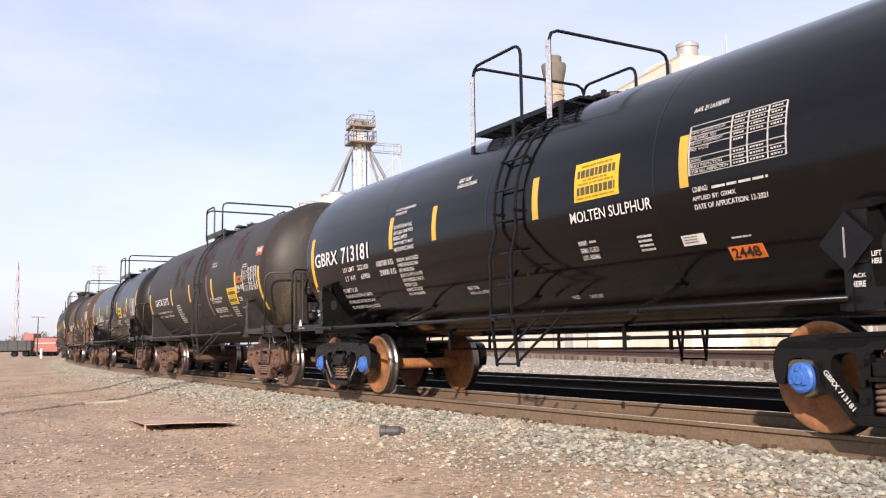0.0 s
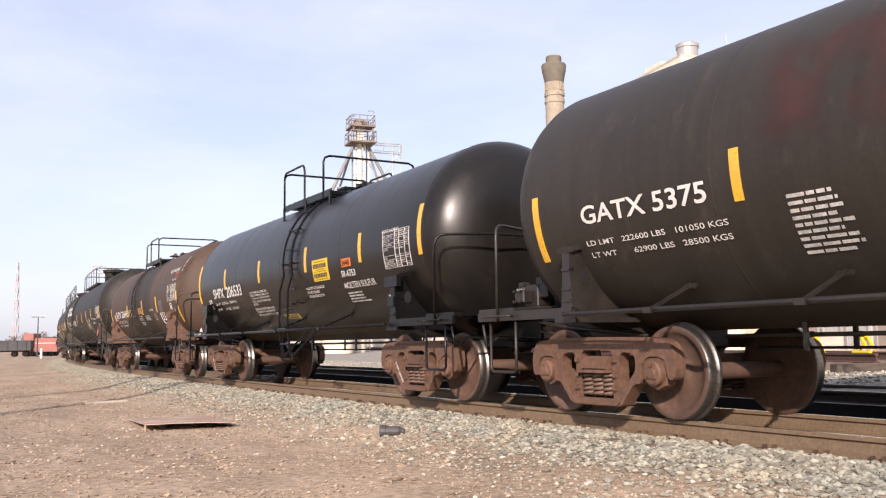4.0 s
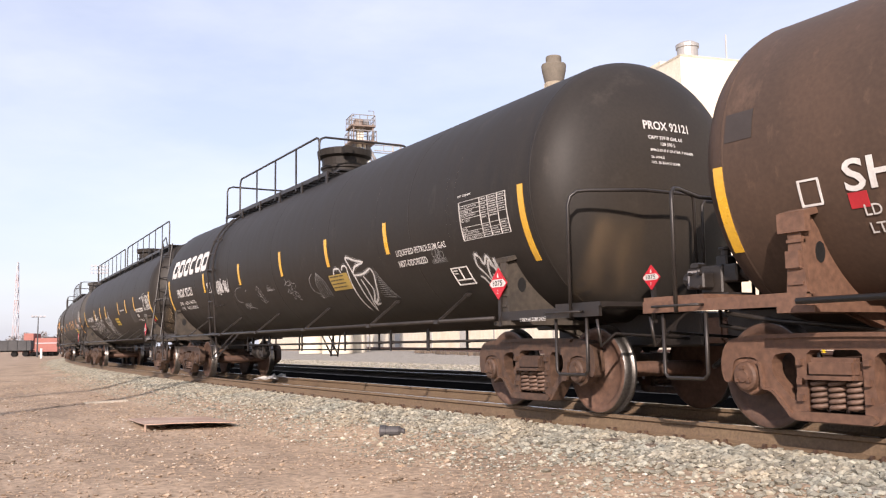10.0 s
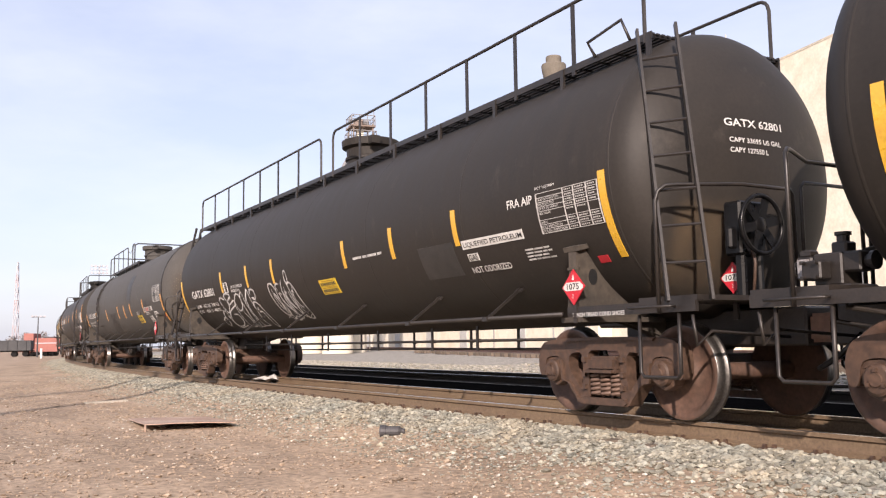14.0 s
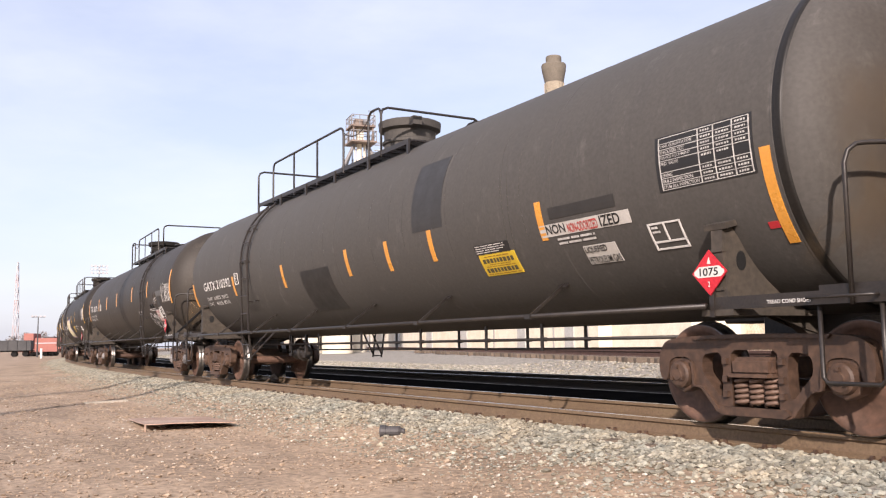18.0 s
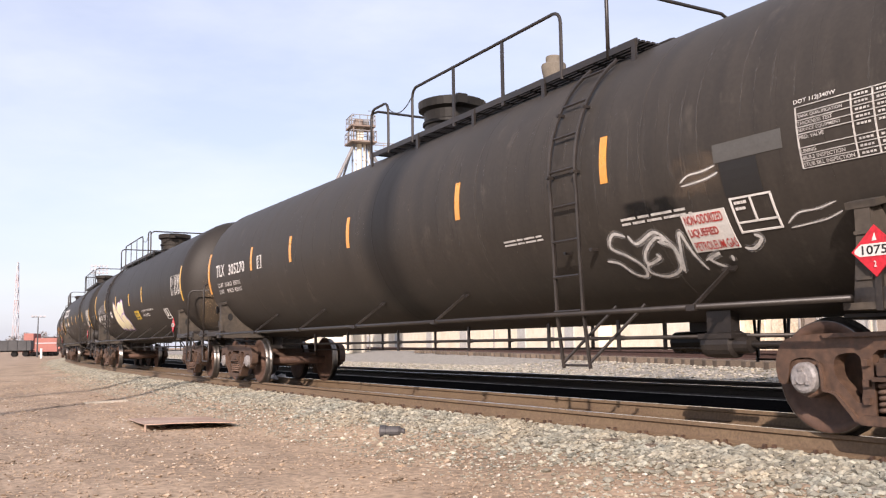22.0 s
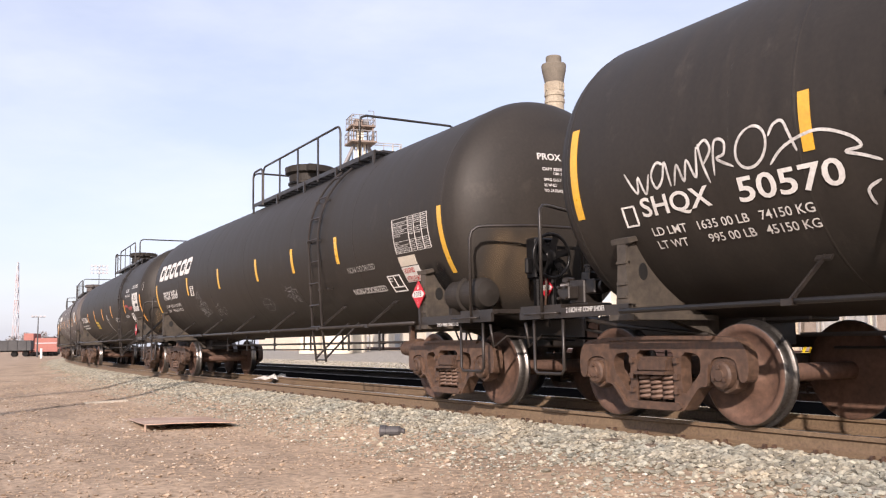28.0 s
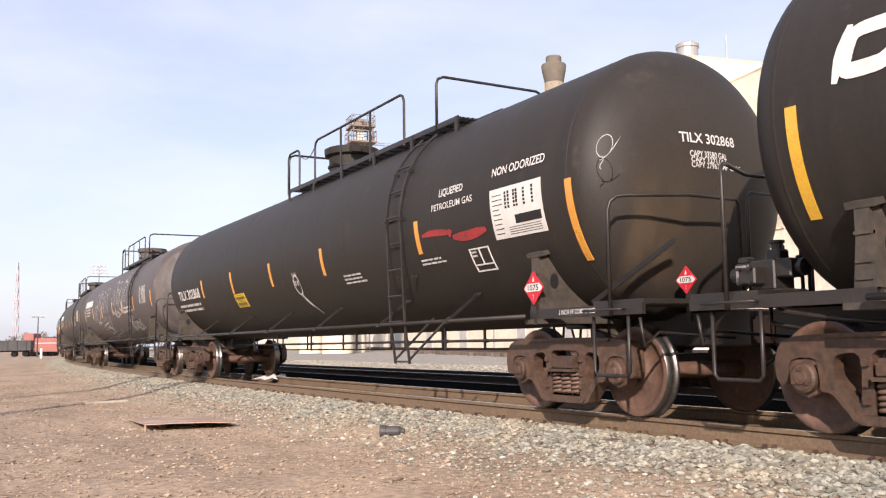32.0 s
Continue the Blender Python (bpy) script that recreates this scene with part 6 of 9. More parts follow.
def decals(tank, car, rows, R, zc, half, gap, head, seed):
    rnd = random.Random(seed)
    for k, r in enumerate(rows):
        kind = r[0]
        if kind == "S":
            _, x, a0, a1, tone = r
            bm = bmesh.new()
            patch(bm, R, zc, x - 0.05, x + 0.05, a1, a0, 0.006)
            part("reflector", bm, M[{"y": "yellow", "o": "orange", "b": "brown_strip"}[tone]], tank, {"y": "yellow-orange reflective strip", "o": "dull orange reflective strip", "b": "brown ghost of an old strip"}[tone])
        elif kind == "T":
            _, s, x0, x1, a0, a1, tone = r
            lettering(tank, s, lambda u, v: wrap(R, zc, x0 + (x1 - x0) * u, a0 + (a1 - a0) * v, 0.011), M[PAINTS[tone]], int(abs(a1 - a0) / 4))
        elif kind == "TV":
            _, s, x0, x1, a0, a1, tone = r
            lettering(tank, s, lambda u, v: wrap(R, zc, x1 - (x1 - x0) * v, a0 + (a1 - a0) * u, 0.011), M[PAINTS[tone]], 1)
        elif kind == "TS":
            _, s, x0, x1, z0, z1 = r
            lettering(car, s, lambda u, v: Vector((x0 + (x1 - x0) * u, -1.458, z0 + (z1 - z0) * v)), M["white"])
        elif kind == "TR":
            _, x0, x1, z0, z1 = r
            bm = bmesh.new()
            prism(bm, [(x0, z0), (x1, z0), ((x0 + x1) / 2, z1)], -1.46, -1.448)
            part("end_marker", bm, M["white_panel"], car, "white triangular marker plate")
        elif kind == "H":
            _, s, y0, y1, z0, hh, tone = r

            def on_head(u, v):
                y, z = y0 + (y1 - y0) * u, z0 + hh * v
                q = max(0.0, 1 - (y * y + z * z) / (R * R))
                return Vector((half - gap - head + head * math.sqrt(q) + 0.012, y, zc + z))
            lettering(tank, s, on_head, M[PAINTS[tone]], 1)
        elif kind == "L":
            _, n, x0, x1, a0, a1, tone = r
            bm = bmesh.new()
            bars_on(bm, R, zc, x0, x1, a0, a1, n, 0.008, rnd)
            tagged(part("small_print", bm, M["table_white"], tank), kind="stuff")
        elif kind == "P":
            _, tone, x0, x1, a0, a1, bars = r
            bm = bmesh.new()
            patch(bm, R, zc, x0, x1, a0, a1, 0.004 if "repaint" in tone else 0.006)
            p = part("repainted_patch" if "repaint" in tone else "sign_panel", bm, M[tone + "_panel"], tank, COLOURS[tone][1] + (" patch" if "repaint" in tone else " panel"))
            if bars and tone == "yellow":
                for name, ink, rows_ in (("number_bar", "soft_ink", ((0.16, 0.36, 0.86), (0.60, 0.80, 0.86))), ("printing", "gold_ink", ((0.06, 0.10, 0.90), (0.42, 0.46, 0.8), (0.51, 0.55, 0.6), (0.87, 0.92, 0.7)))):
                    bm = bmesh.new()
                    for g0, g1, wide in rows_:
                        f = 0.5 - wide / 2
                        while f < 0.5 + wide / 2 - 0.02:
                            h = min(0.5 + wide / 2, f + rnd.uniform(0.06, 0.10 if ink == "soft_ink" else 0.2))
                            bm.faces.new([bm.verts.new(wrap(R, zc, x0 + (x1 - x0) * u, a0 + (a1 - a0) * v, 0.009)) for u, v in ((f, g0), (h, g0), (h, g1), (f, g1))])
                            f = h + 0.022
                    tagged(part(name, bm, M[ink], p), kind="stuff")
            elif bars:
                bm = bmesh.new()
                bars_on(bm, R, zc, x0 + 0.03, x1 - 0.03, a0 + 0.6, a1 - 0.4, bars + 1, 0.009, rnd, 0, 0.34)
                part("printing", bm, M["white" if tone == "black" else "soft_ink"], p)
        elif kind == "G":
            _, x0, x1, a0, a1 = r
            bm = bmesh.new()
            n = 9
            t = 0.24
            for i in range(n + 1):
                a = a0 + (a1 - a0) * i / n
                if i != 4:
                    patch(bm, R, zc, x0, x1, a - t / 2, a + t / 2, 0.008)
            for f in (0, 0.46, 0.63, 0.83, 1.0):
                x = x0 + (x1 - x0) * f
                patch(bm, R, zc, x - 0.0045, x + 0.0045, a0, a1, 0.009)
            st = (a1 - a0) / n
            for i, word in enumerate(TABLE_ROWS[::-1]):
                va = a0 + st * (i + 0.22)
                if word:
                    vs, fs = GLYPHS[word]
                    wide = (x1 - x0) * min(0.43, 0.021 * len(word))
                    pts = [bm.verts.new(wrap(R, zc, x0 + (x1 - x0) * 0.015 + wide * u, va + st * 0.56 * v, 0.009)) for u, v in vs]
                    for f in fs:
                        bm.faces.new([pts[q] for q in f])
                for f0, f1 in ((0.49, 0.60), (0.66, 0.80), (0.86, 0.97)):
                    if i == 3 or (i == 4 and f0 > 0.8) or rnd.random() < 0.08:
                        continue
                    g = f0
                    while g < f1 - 0.01:
                        h = min(f1, g + rnd.uniform(0.016, 0.026))
                        bm.faces.new([bm.verts.new(wrap(R, zc, x0 + (x1 - x0) * f, a, 0.008)) for f, a in ((g, va + 0.12 * st), (h, va + 0.12 * st), (h, va + 0.44 * st), (g, va + 0.44 * st))])
                        g = h + 0.008
            part("data_table", bm, M["table_white"], tank, "white stencilled inspection table")
        elif kind == "F":
            _, x0, x1, a0, a1, sort = r
            bm = bmesh.new()
            t = 0.016
            da = math.degrees(t / R)
            patch(bm, R, zc, x0, x1, a0, a0 + da, 0.008)
            patch(bm, R, zc, x0, x1, a1 - da, a1, 0.008)
            patch(bm, R, zc, x0, x0 + t, a0, a1, 0.009)
            patch(bm, R, zc, x1 - t, x1, a0, a1, 0.009)
            if sort == 1:
                m = (x0 + x1) / 2
                patch(bm, R, zc, m - t / 2, m + t / 2, a0 + (a1 - a0) * 0.3, a1, 0.009)
                patch(bm, R, zc, x0, x1, a0 + (a1 - a0) * 0.3 - da / 2, a0 + (a1 - a0) * 0.3 + da / 2, 0.008)
                bars_on(bm, R, zc, x0 + 0.04, m - 0.03, a0 + (a1 - a0) * 0.6, a1 - 1, 2, 0.009, rnd)
            f = part("stencil_box", bm, M["white"], tank, "white outlined stencil box")
            if sort == 2:
                lettering(tank, "PLATE", lambda u, v: wrap(R, zc, x0 + (x1 - x0) * (0.2 + 0.6 * u), a0 + (a1 - a0) * (0.68 + 0.14 * v), 0.011), M["white"])
                lettering(tank, "C", lambda u, v: wrap(R, zc, x0 + (x1 - x0) * (0.36 + 0.28 * u), a0 + (a1 - a0) * (0.2 + 0.38 * v), 0.011), M["white"])
        elif kind == "O":
            _, x, a, rad = r
            bm = bmesh.new()
            ribbon(bm, loop_pts(0, 0, rad, rad, 0, 360, 28), 0.018, lambda u, v: wrap(R, zc, x + u, a + math.degrees(v / R), 0.008))
            ribbon(bm, [(-rad * 0.6, 0.0), (0, 0.0), (rad * 0.6, 0.0)], 0.05, lambda u, v: wrap(R, zc, x + u, a + math.degrees(v / R), 0.008))
            part("round_mark", bm, M["white"], tank)
        elif kind == "R":
            _, x0, x1, tone = r
            bm = bmesh.new()
            lathe(bm, [(x0, R - 0.002), (x0 + 0.02, R + 0.0025), (x1 - 0.02, R + 0.0025), (x1, R - 0.002)], "x", 96, (0, 0, zc))
            part("repainted_band", bm, M[tone], tank, "darker band of bare paint round the shell", smooth=True)
        elif kind == "W":
            _, x0, x1, a0, a1 = r
            bm = bmesh.new()
            patch(bm, R, zc, x0, x1, a0, a1, 0.006)
            p = part("sign_panel", bm, M["white_panel"], tank, "off-white printed data panel")
            bm = bmesh.new()

            def spot(f0, f1, g0, g1):
                patch(bm, R, zc, x0 + (x1 - x0) * f0, x0 + (x1 - x0) * f1, a0 + (a1 - a0) * g0, a0 + (a1 - a0) * g1, 0.009)
            for f in (0.30, 0.36, 0.47, 0.52, 0.66, 0.82):
                for i in range(5):
                    spot(f, f + 0.035, 0.58 + 0.07 * i, 0.62 + 0.07 * i + rnd.uniform(0, 0.02))
            for i in range(9):
                spot(0.05, 0.05 + rnd.uniform(0.10, 0.2), 0.10 + 0.095 * i, 0.115 + 0.095 * i)
            for i in range(4):
                spot(0.32, 0.93, 0.06 + 0.045 * i, 0.07 + 0.045 * i)
            spot(0.47, 0.96, 0.25, 0.42)
            part("printing", bm, M["ink"], p)
        elif kind == "V":
            _, tone, x0, x1, a0, a1 = r
            bm = bmesh.new()
            na, nx = max(3, int((a1 - a0) / 4)), 4
            grid = [[bm.verts.new(wrap(R, zc, x0 + (x1 - x0) * i / nx, a0 + (a1 - a0) * j / na, 0.0032)) for i in range(nx + 1)] for j in range(na + 1)]
            for A, B in zip(grid, grid[1:]):
                for i in range(nx):
                    bm.faces.new((A[i], A[i + 1], B[i + 1], B[i]))
            part("stain", bm, M[tone], tank, STAINS[tone], smooth=True)
        elif kind == "HV":
            _, tone, y0, y1, z0, z1 = r
            bm = bmesh.new()
            grid = []
            for j in range(13):
                row = []
                for i in range(9):
                    y, z = y0 + (y1 - y0) * i / 8, z0 + (z1 - z0) * j / 12
                    q = max(0.0, 1 - (y * y + z * z) / (R * R))
                    out = Vector((head * math.sqrt(q) / head ** 2, y / R ** 2, z / R ** 2)).normalized() * 0.010
                    row.append(bm.verts.new(Vector((half - gap - head + head * math.sqrt(q), y, zc + z)) + out))
                grid.append(row)
            for A, B in zip(grid, grid[1:]):
                for i in range(8):
                    bm.faces.new((A[i], A[i + 1], B[i + 1], B[i]))
            part("stain", bm, M[tone], tank, STAINS[tone], smooth=True)
        elif kind == "A":
            _, x0, x1, a0, a1, n = r
            bm = bmesh.new()
            for i in range(n):
                x, lo, hi = rnd.uniform(x0, x1), a0 + (a1 - a0) * rnd.uniform(0, 0.4), a1 - (a1 - a0) * rnd.uniform(0, 0.4)
                bow = rnd.uniform(-0.06, 0.06)
                ribbon(bm, [(x + bow * math.sin(3.14 * j / 14), lo + (hi - lo) * j / 14) for j in range(15)], rnd.uniform(0.006, 0.022), lambda u, v: wrap(R, zc, u, v, 0.003))
            tagged(part("scuff_marks", bm, M["scuff"], tank, "pale scuffs round the shell"), kind="stuff")
        elif kind == "X":
            graffiti(tank, r[1], *r[2:], R, zc, seed * 31 + k)
        elif kind == "D":
            _, x, z, hh, end = r
            placard(car, x, -1.475 if not end else -0.55, z, hh, not end)


def placard(car, x, y, z, hh, numbered):
    bm = bmesh.new()
    prism(bm, [(x - hh, z), (x, z - hh), (x + hh, z), (x, z + hh)], y + 0.012, y)
    p = part("hazard_placard", bm, M["placard_red"], car, "red diamond hazard placard")
    bm = bmesh.new()
    k = hh * 0.92
    prism(bm, [(x - k * 0.93, z - 0.07 * k), (x - k * 0.93, z + 0.07 * k), (x - k * 0.62, z + k * 0.30), (x + k * 0.62, z + k * 0.30), (x + k * 0.93, z + 0.07 * k), (x + k * 0.93, z - 0.07 * k), (x + k * 0.70, z - k * 0.22), (x - k * 0.70, z - k * 0.22)], y + 0.002, y - 0.003)
    prism(bm, [(x - k * 0.10, z + k * 0.42), (x + k * 0.10, z + k * 0.42), (x + k * 0.02, z + k * 0.75), (x - k * 0.06, z + k * 0.58)], y + 0.002, y - 0.003)
    part("number_panel", bm, M["white_panel"], p)
    lettering(p, "1075", lambda u, v: Vector((x + k * (-0.58 + 1.16 * u), y - 0.006, z + k * (-0.15 + 0.38 * v))), M["ink"])
    lettering(p, "2", lambda u, v: Vector((x + k * (-0.06 + 0.12 * u), y - 0.006, z + k * (-0.68 + 0.26 * v))), M["white"])
    bm = bmesh.new()
    box(bm, (x, y + 0.03, z), (hh * 1.2, 0.03, hh * 0.3))
    box(bm, (x, y + 0.03, (z + 1.0) / 2 - 0.05), (0.05, 0.03, z - 1.0))
    part("placard_holder", bm, M["dark_iron"], car)


M["placard_red"] = material("placard_red", (0.62, 0.02, 0.035), 0.45, tint=(0.45, 0.02, 0.03), scale=8, amount=0.5, bump=0)


def side_ladder(car, spec, sy, lx, way, zd, iron):
    """A ladder up one side of a tank, bent round the shell, or a straight one leaning on the head."""
    R, zc = spec["R"], spec["zc"]
    bm = bmesh.new()
    w = 0.16 if spec.get("end_ladder") else 0.21
    lean = 0.10 if spec.get("end_ladder") else 0.0
    if spec.get("end_ladder"):
        lo, hi = Vector((lx + way * 0.12, sy * 1.44, 1.1)), Vector((lx - way * 0.60, sy * 1.02, zd + 0.1))
        for k in (-1, 1):
            box(bm, (lo + hi) / 2 + Vector((k * w, -sy * k * way * lean, 0)), (0.055, 0.025, (hi - lo).length), (hi - lo).to_track_quat("Z", "X").to_matrix())
        rungs = [(p.y, p.z) for p in (lo.lerp(hi, i / 8) for i in range(1, 8))]
        shift = [lo.lerp(hi, i / 8).x - lx for i in range(1, 8)]
    else:
        out = R + 0.06
        pts = [(sy * 1.43, 0.50), (sy * 1.50, 1.05), (sy * max(1.50, out * 0.985), zc - 0.5)] + [(sy * out * math.cos(radians(q)), zc + out * math.sin(radians(q))) for q in range(-8, 58, 6)]
        for k in (-1, 1):
            tube(bm, [(lx + k * w, y, z) for y, z in pts], 0.021, 6)
        rungs = [(sy * (1.43 + 0.05 * i), 0.53 + 0.27 * i) for i in range(3)]
        zz = 1.42
        while zz < zc + out * 0.83:
            s_ = (zz - zc) / out
            y = sy * (out * math.sqrt(1 - s_ * s_) if s_ > -0.35 else out * 0.985)
            rungs.append((y, zz))
            zz += 0.36
        shift = [0.0] * len(rungs)
        for k in (-1, 1):
            for q in (-30, 0, 26):
                box(bm, (lx + k * w, sy * (R + 0.05) * math.cos(radians(q)), zc + (R + 0.05) * math.sin(radians(q))), (0.035, 0.09, 0.03))
            tube(bm, [(lx + k * w, sy * 1.44, 0.55), (lx + k * w + 0.34, sy * 1.0, 1.12)], 0.018, 6)
    ladder = part("ladder", bm, iron, car, smooth=False)
    for (y, z), dx in zip(rungs, shift):
        bm = bmesh.new()
        tube(bm, [(lx + dx - w, y + sy * way * lean, z), (lx + dx + w, y - sy * way * lean, z)], 0.014, 6)
        part("rung", bm, iron, ladder)


# ---- tank cars ----
def tank_car(spec):
    """One tank car with its parts; local x runs with the train, y away from the camera."""
    F, Rr = spec["axles"]
    T = F - Rr
    half = T / 2 + 0.889 + 1.05
    R, zc = spec["R"], spec["zc"]
    paint, iron = spec["paint"], spec["iron"]
    gap, head = spec.get("gap", 0.5), 0.64
    car = new("tank_car")
    car.empty_display_size = 0.5
    tagged(car, spec["label"], "tank car", "tank cars of the train")
    CARS.append((car, T, (F + Rr) / 2 - 0.889))
    Lt = half - gap
    bm = bmesh.new()
    prof = [(-Lt + head - head * math.sin(radians(a)), max(0.02, R * math.cos(radians(a)))) for a in (90, 84, 76, 68, 60, 52, 44, 36, 28, 20, 12, 5)]
    body = [-Lt + head + (2 * Lt - 2 * head) * i / 12 for i in range(13)]
    prof += [(x, R) for x in body] + [(-x, r) for x, r in prof[::-1]]
    lathe(bm, prof, "x", 96, (0, 0, zc))
    tank = part("tank", bm, paint, car, smooth=True)
    for x in [-Lt + head + (2 * Lt - 2 * head) * i / spec.get("rings", 6) for i in range(spec.get("rings", 6) + 1)]:
        bm = bmesh.new()
        lathe(bm, [(x - 0.022, R - 0.003), (x - 0.010, R + 0.0018), (x + 0.010, R + 0.0018), (x + 0.022, R - 0.003)], "x", 96, (0, 0, zc))
        part("weld_seam", bm, paint, tank, smooth=True)
    for e in (1, -1):
        x = e * T / 2
        truck = build_truck(car, x, spec["truck"])
        stencil = {1: "GBRX 713181", 3: "SHPX 206533"}.get(spec["n"])
        if stencil:
            # owner's mark stencilled down the slope of the frame
            for k in (-1, 1) if spec["n"] == 1 else (-1,):
                a, b = (Vector((-0.65, -1.075, 0.50)), Vector((-0.41, -1.075, 0.215))) if k < 0 else (Vector((0.41, -1.075, 0.215)), Vector((0.65, -1.075, 0.50)))
                up = Vector(((a - b).z, 0, (b - a).x)).normalized() * 0.045
                lettering(truck, stencil, lambda u, v: a.lerp(b, u) + up * v, M["white"])
        bm = bmesh.new()
        box(bm, (x + e * 0.60, 0, 0.88), (2.4, 0.46, 0.36))
        box(bm, (x - e * 0.75, 0, 1.0), (0.7, 0.42, 0.16))
        bmesh.ops.bevel(bm, geom=bm.edges[:], offset=0.02, segments=1, affect="EDGES")
        part("stub_sill", bm, iron, car)
        bm = bmesh.new()
        box(bm, (e * (half - 0.22), 0, 0.86), (0.46, 0.16, 0.18))
        box(bm, (e * (half - 0.03), -e * 0.10, 0.86), (0.26, 0.16, 0.26))
        box(bm, (e * (half - 0.03), e * 0.13, 0.86), (0.20, 0.10, 0.24))
        bmesh.ops.bevel(bm, geom=bm.edges[:], offset=0.03, segments=2, affect="EDGES")
        coupler = part("coupler", bm, M["truck"], car)
        bm = bmesh.new()
        tube(bm, [(e * (half - 0.45), 0.3 * e, 0.8), (e * (half - 0.25), 0.33 * e, 0.62), (e * (half - 0.05), 0.30 * e, 0.52), (e * half, 0.28 * e, 0.50)], 0.026, 8)
        part("air_hose", bm, M["black_iron"], coupler, "black rubber air hose", smooth=True)
        bm = bmesh.new()
        tube(bm, [(e * (half - 0.32), -0.2, 0.78), (e * (half - 0.34), -1.2, 0.84), (e * (half - 0.34), -1.38, 0.72), (e * (half - 0.34), -1.42, 0.98)], 0.016, 6)
        part("uncoupling_lever", bm, iron, car, smooth=True)
        # end platform: deck and side plates
        bm = bmesh.new()
        box(bm, (e * (half - 0.63), 0, 1.13), (0.72, 2.86, 0.045))
        part("end_platform", bm, spec.get("platform", iron), car)
        for sy in (-1, 1):
            bm = bmesh.new()
            box(bm, (e * (half - 1.15), sy * 1.43, 1.06), (1.75, 0.04, 0.10))
            box(bm, (e * (half - 1.15), sy * 1.40, 1.105), (1.75, 0.09, 0.014))
            plate = part("side_plate", bm, spec.get("platform", iron), car)
            if sy < 0 and e < 0 and spec["n"] == 1:
                px = e * (half - 1.15)
                for word, a, b in (("2 INCH", -0.55, -0.40), ("COMP SHOES", -0.20, 0.12)):
                    lettering(plate, word, lambda u, v: Vector((px + a + (b - a) * u, -1.4525, 1.042 + 0.036 * v)), M["table_white"])
        # bolster web that cradles the tank
        for sy in (-1, 1):
            bm = bmesh.new()
            def under(y):
                return zc - math.sqrt(R * R - y * y) + 0.004
            pts = [(-1.40, 1.0), (-1.40, 1.70), (-1.31, 1.70), (-1.22, under(1.22) if under(1.22) < 1.6 else 1.58)] + [(-y, min(under(y), 1.12 + (y - 0.35) * 0.56)) for y in (1.1, 0.95, 0.8, 0.65, 0.5, 0.36, 0.24)] + [(-0.24, 0.80), (-0.50, 0.86), (-0.80, 0.95), (-1.0, 1.0)]
            va = [bm.verts.new((x - 0.07, -sy * y, z)) for y, z in pts]
            vb = [bm.verts.new((x - 0.05, -sy * y, z)) for y, z in pts]
            vc = [bm.verts.new((x + 0.05, -sy * y, z)) for y, z in pts]
            vd = [bm.verts.new((x + 0.03, -sy * y, z)) for y, z in pts]
            for one, two in ((va, vb), (vd, vc)):
                bm.faces.new(one)
                bm.faces.new(two[::-1])
                for i in range(len(pts)):
                    j = (i + 1) % len(pts)
                    bm.faces.new((one[i], two[i], two[j], one[j]))
            prism(bm, [(x - 0.12, 1.0), (x - 0.075, 1.45), (x - 0.075, 1.70), (x + 0.045, 1.70), (x + 0.045, 1.45), (x + 0.09, 1.0)], sy * 1.39, sy * 1.425)
            for zz in (1.18, 1.30, 1.50):
                box(bm, (x - 0.015, sy * 1.41, zz), (0.13, 0.06, 0.025))
            box(bm, (x - 0.02, sy * 1.35, 1.72), (0.24, 0.18, 0.05), Matrix.Rotation(radians(-sy * 14), 3, "X"))
            box(bm, (x - 0.02, sy * 0.9, 0.985), (0.34, 1.1, 0.05))
            if spec["n"] in (3, 4):
                box(bm, (x - 0.02, sy * 1.42, 1.64), (0.38 if spec["n"] == 3 else 0.25, 0.07, 0.15))
                box(bm, (x - 0.02, sy * 1.43, 1.36), (0.19 if spec["n"] == 3 else 0.12, 0.06, 0.13))
            q0, q1 = Vector((x - 0.02, sy * 0.90, 1.16)), Vector((x - 0.02, sy * 0.22, 0.80))
            box(bm, (q0 + q1) / 2, (0.15, 0.10, (q1 - q0).length), (q1 - q0).to_track_quat("Z", "X").to_matrix())
            # black disc laid on the web, painted for the dark of a hole
            hole_disc = bmesh.new()
            lathe(hole_disc, [(-0.002, 0.005), (-0.002, 0.055), (0.004, 0.055), (0.004, 0.005)], "x", 16, (x + 0.052, sy * 1.22, 1.42))
            for v in hole_disc.verts:
                v.co.z = 1.42 + (v.co.z - 1.42) * 1.5
            web = part("bolster", bm, spec.get("saddle", iron), car)
            part("web_hole", hole_disc, M["ink"], web, "black oval disc drawn for a hole's shade")
        # end handrail
        tall, low = 2.24 if spec["kind"] == "gas" else 2.12, spec.get("low_rail", 2.16)
        for sy, top in ((-1, low if e > 0 else tall), (1, low if e < 0 else tall)):
            bm = bmesh.new()
            xe = e * (half - 0.70)
            xo = e * (half - 0.34)
            tube(bm, [(xe, sy * 1.46, 1.0), (xe, sy * 1.46, top - 0.15), (xe + e * 0.02, sy * 1.44, top - 0.06), (xe + e * 0.05, sy * 1.38, top - 0.01), (xe + e * 0.1, sy * 1.28, top), (xo, sy * 0.75, top), (xo, sy * 0.1, top),
                      (xo, sy * 0.06, top - 0.05), (xo, sy * 0.05, 1.15)], 0.018, 8)
            part("end_handrail", bm, spec.get("rail_iron", iron), car, smooth=True)
            bm = bmesh.new()
            xs = e * (half - 0.75)
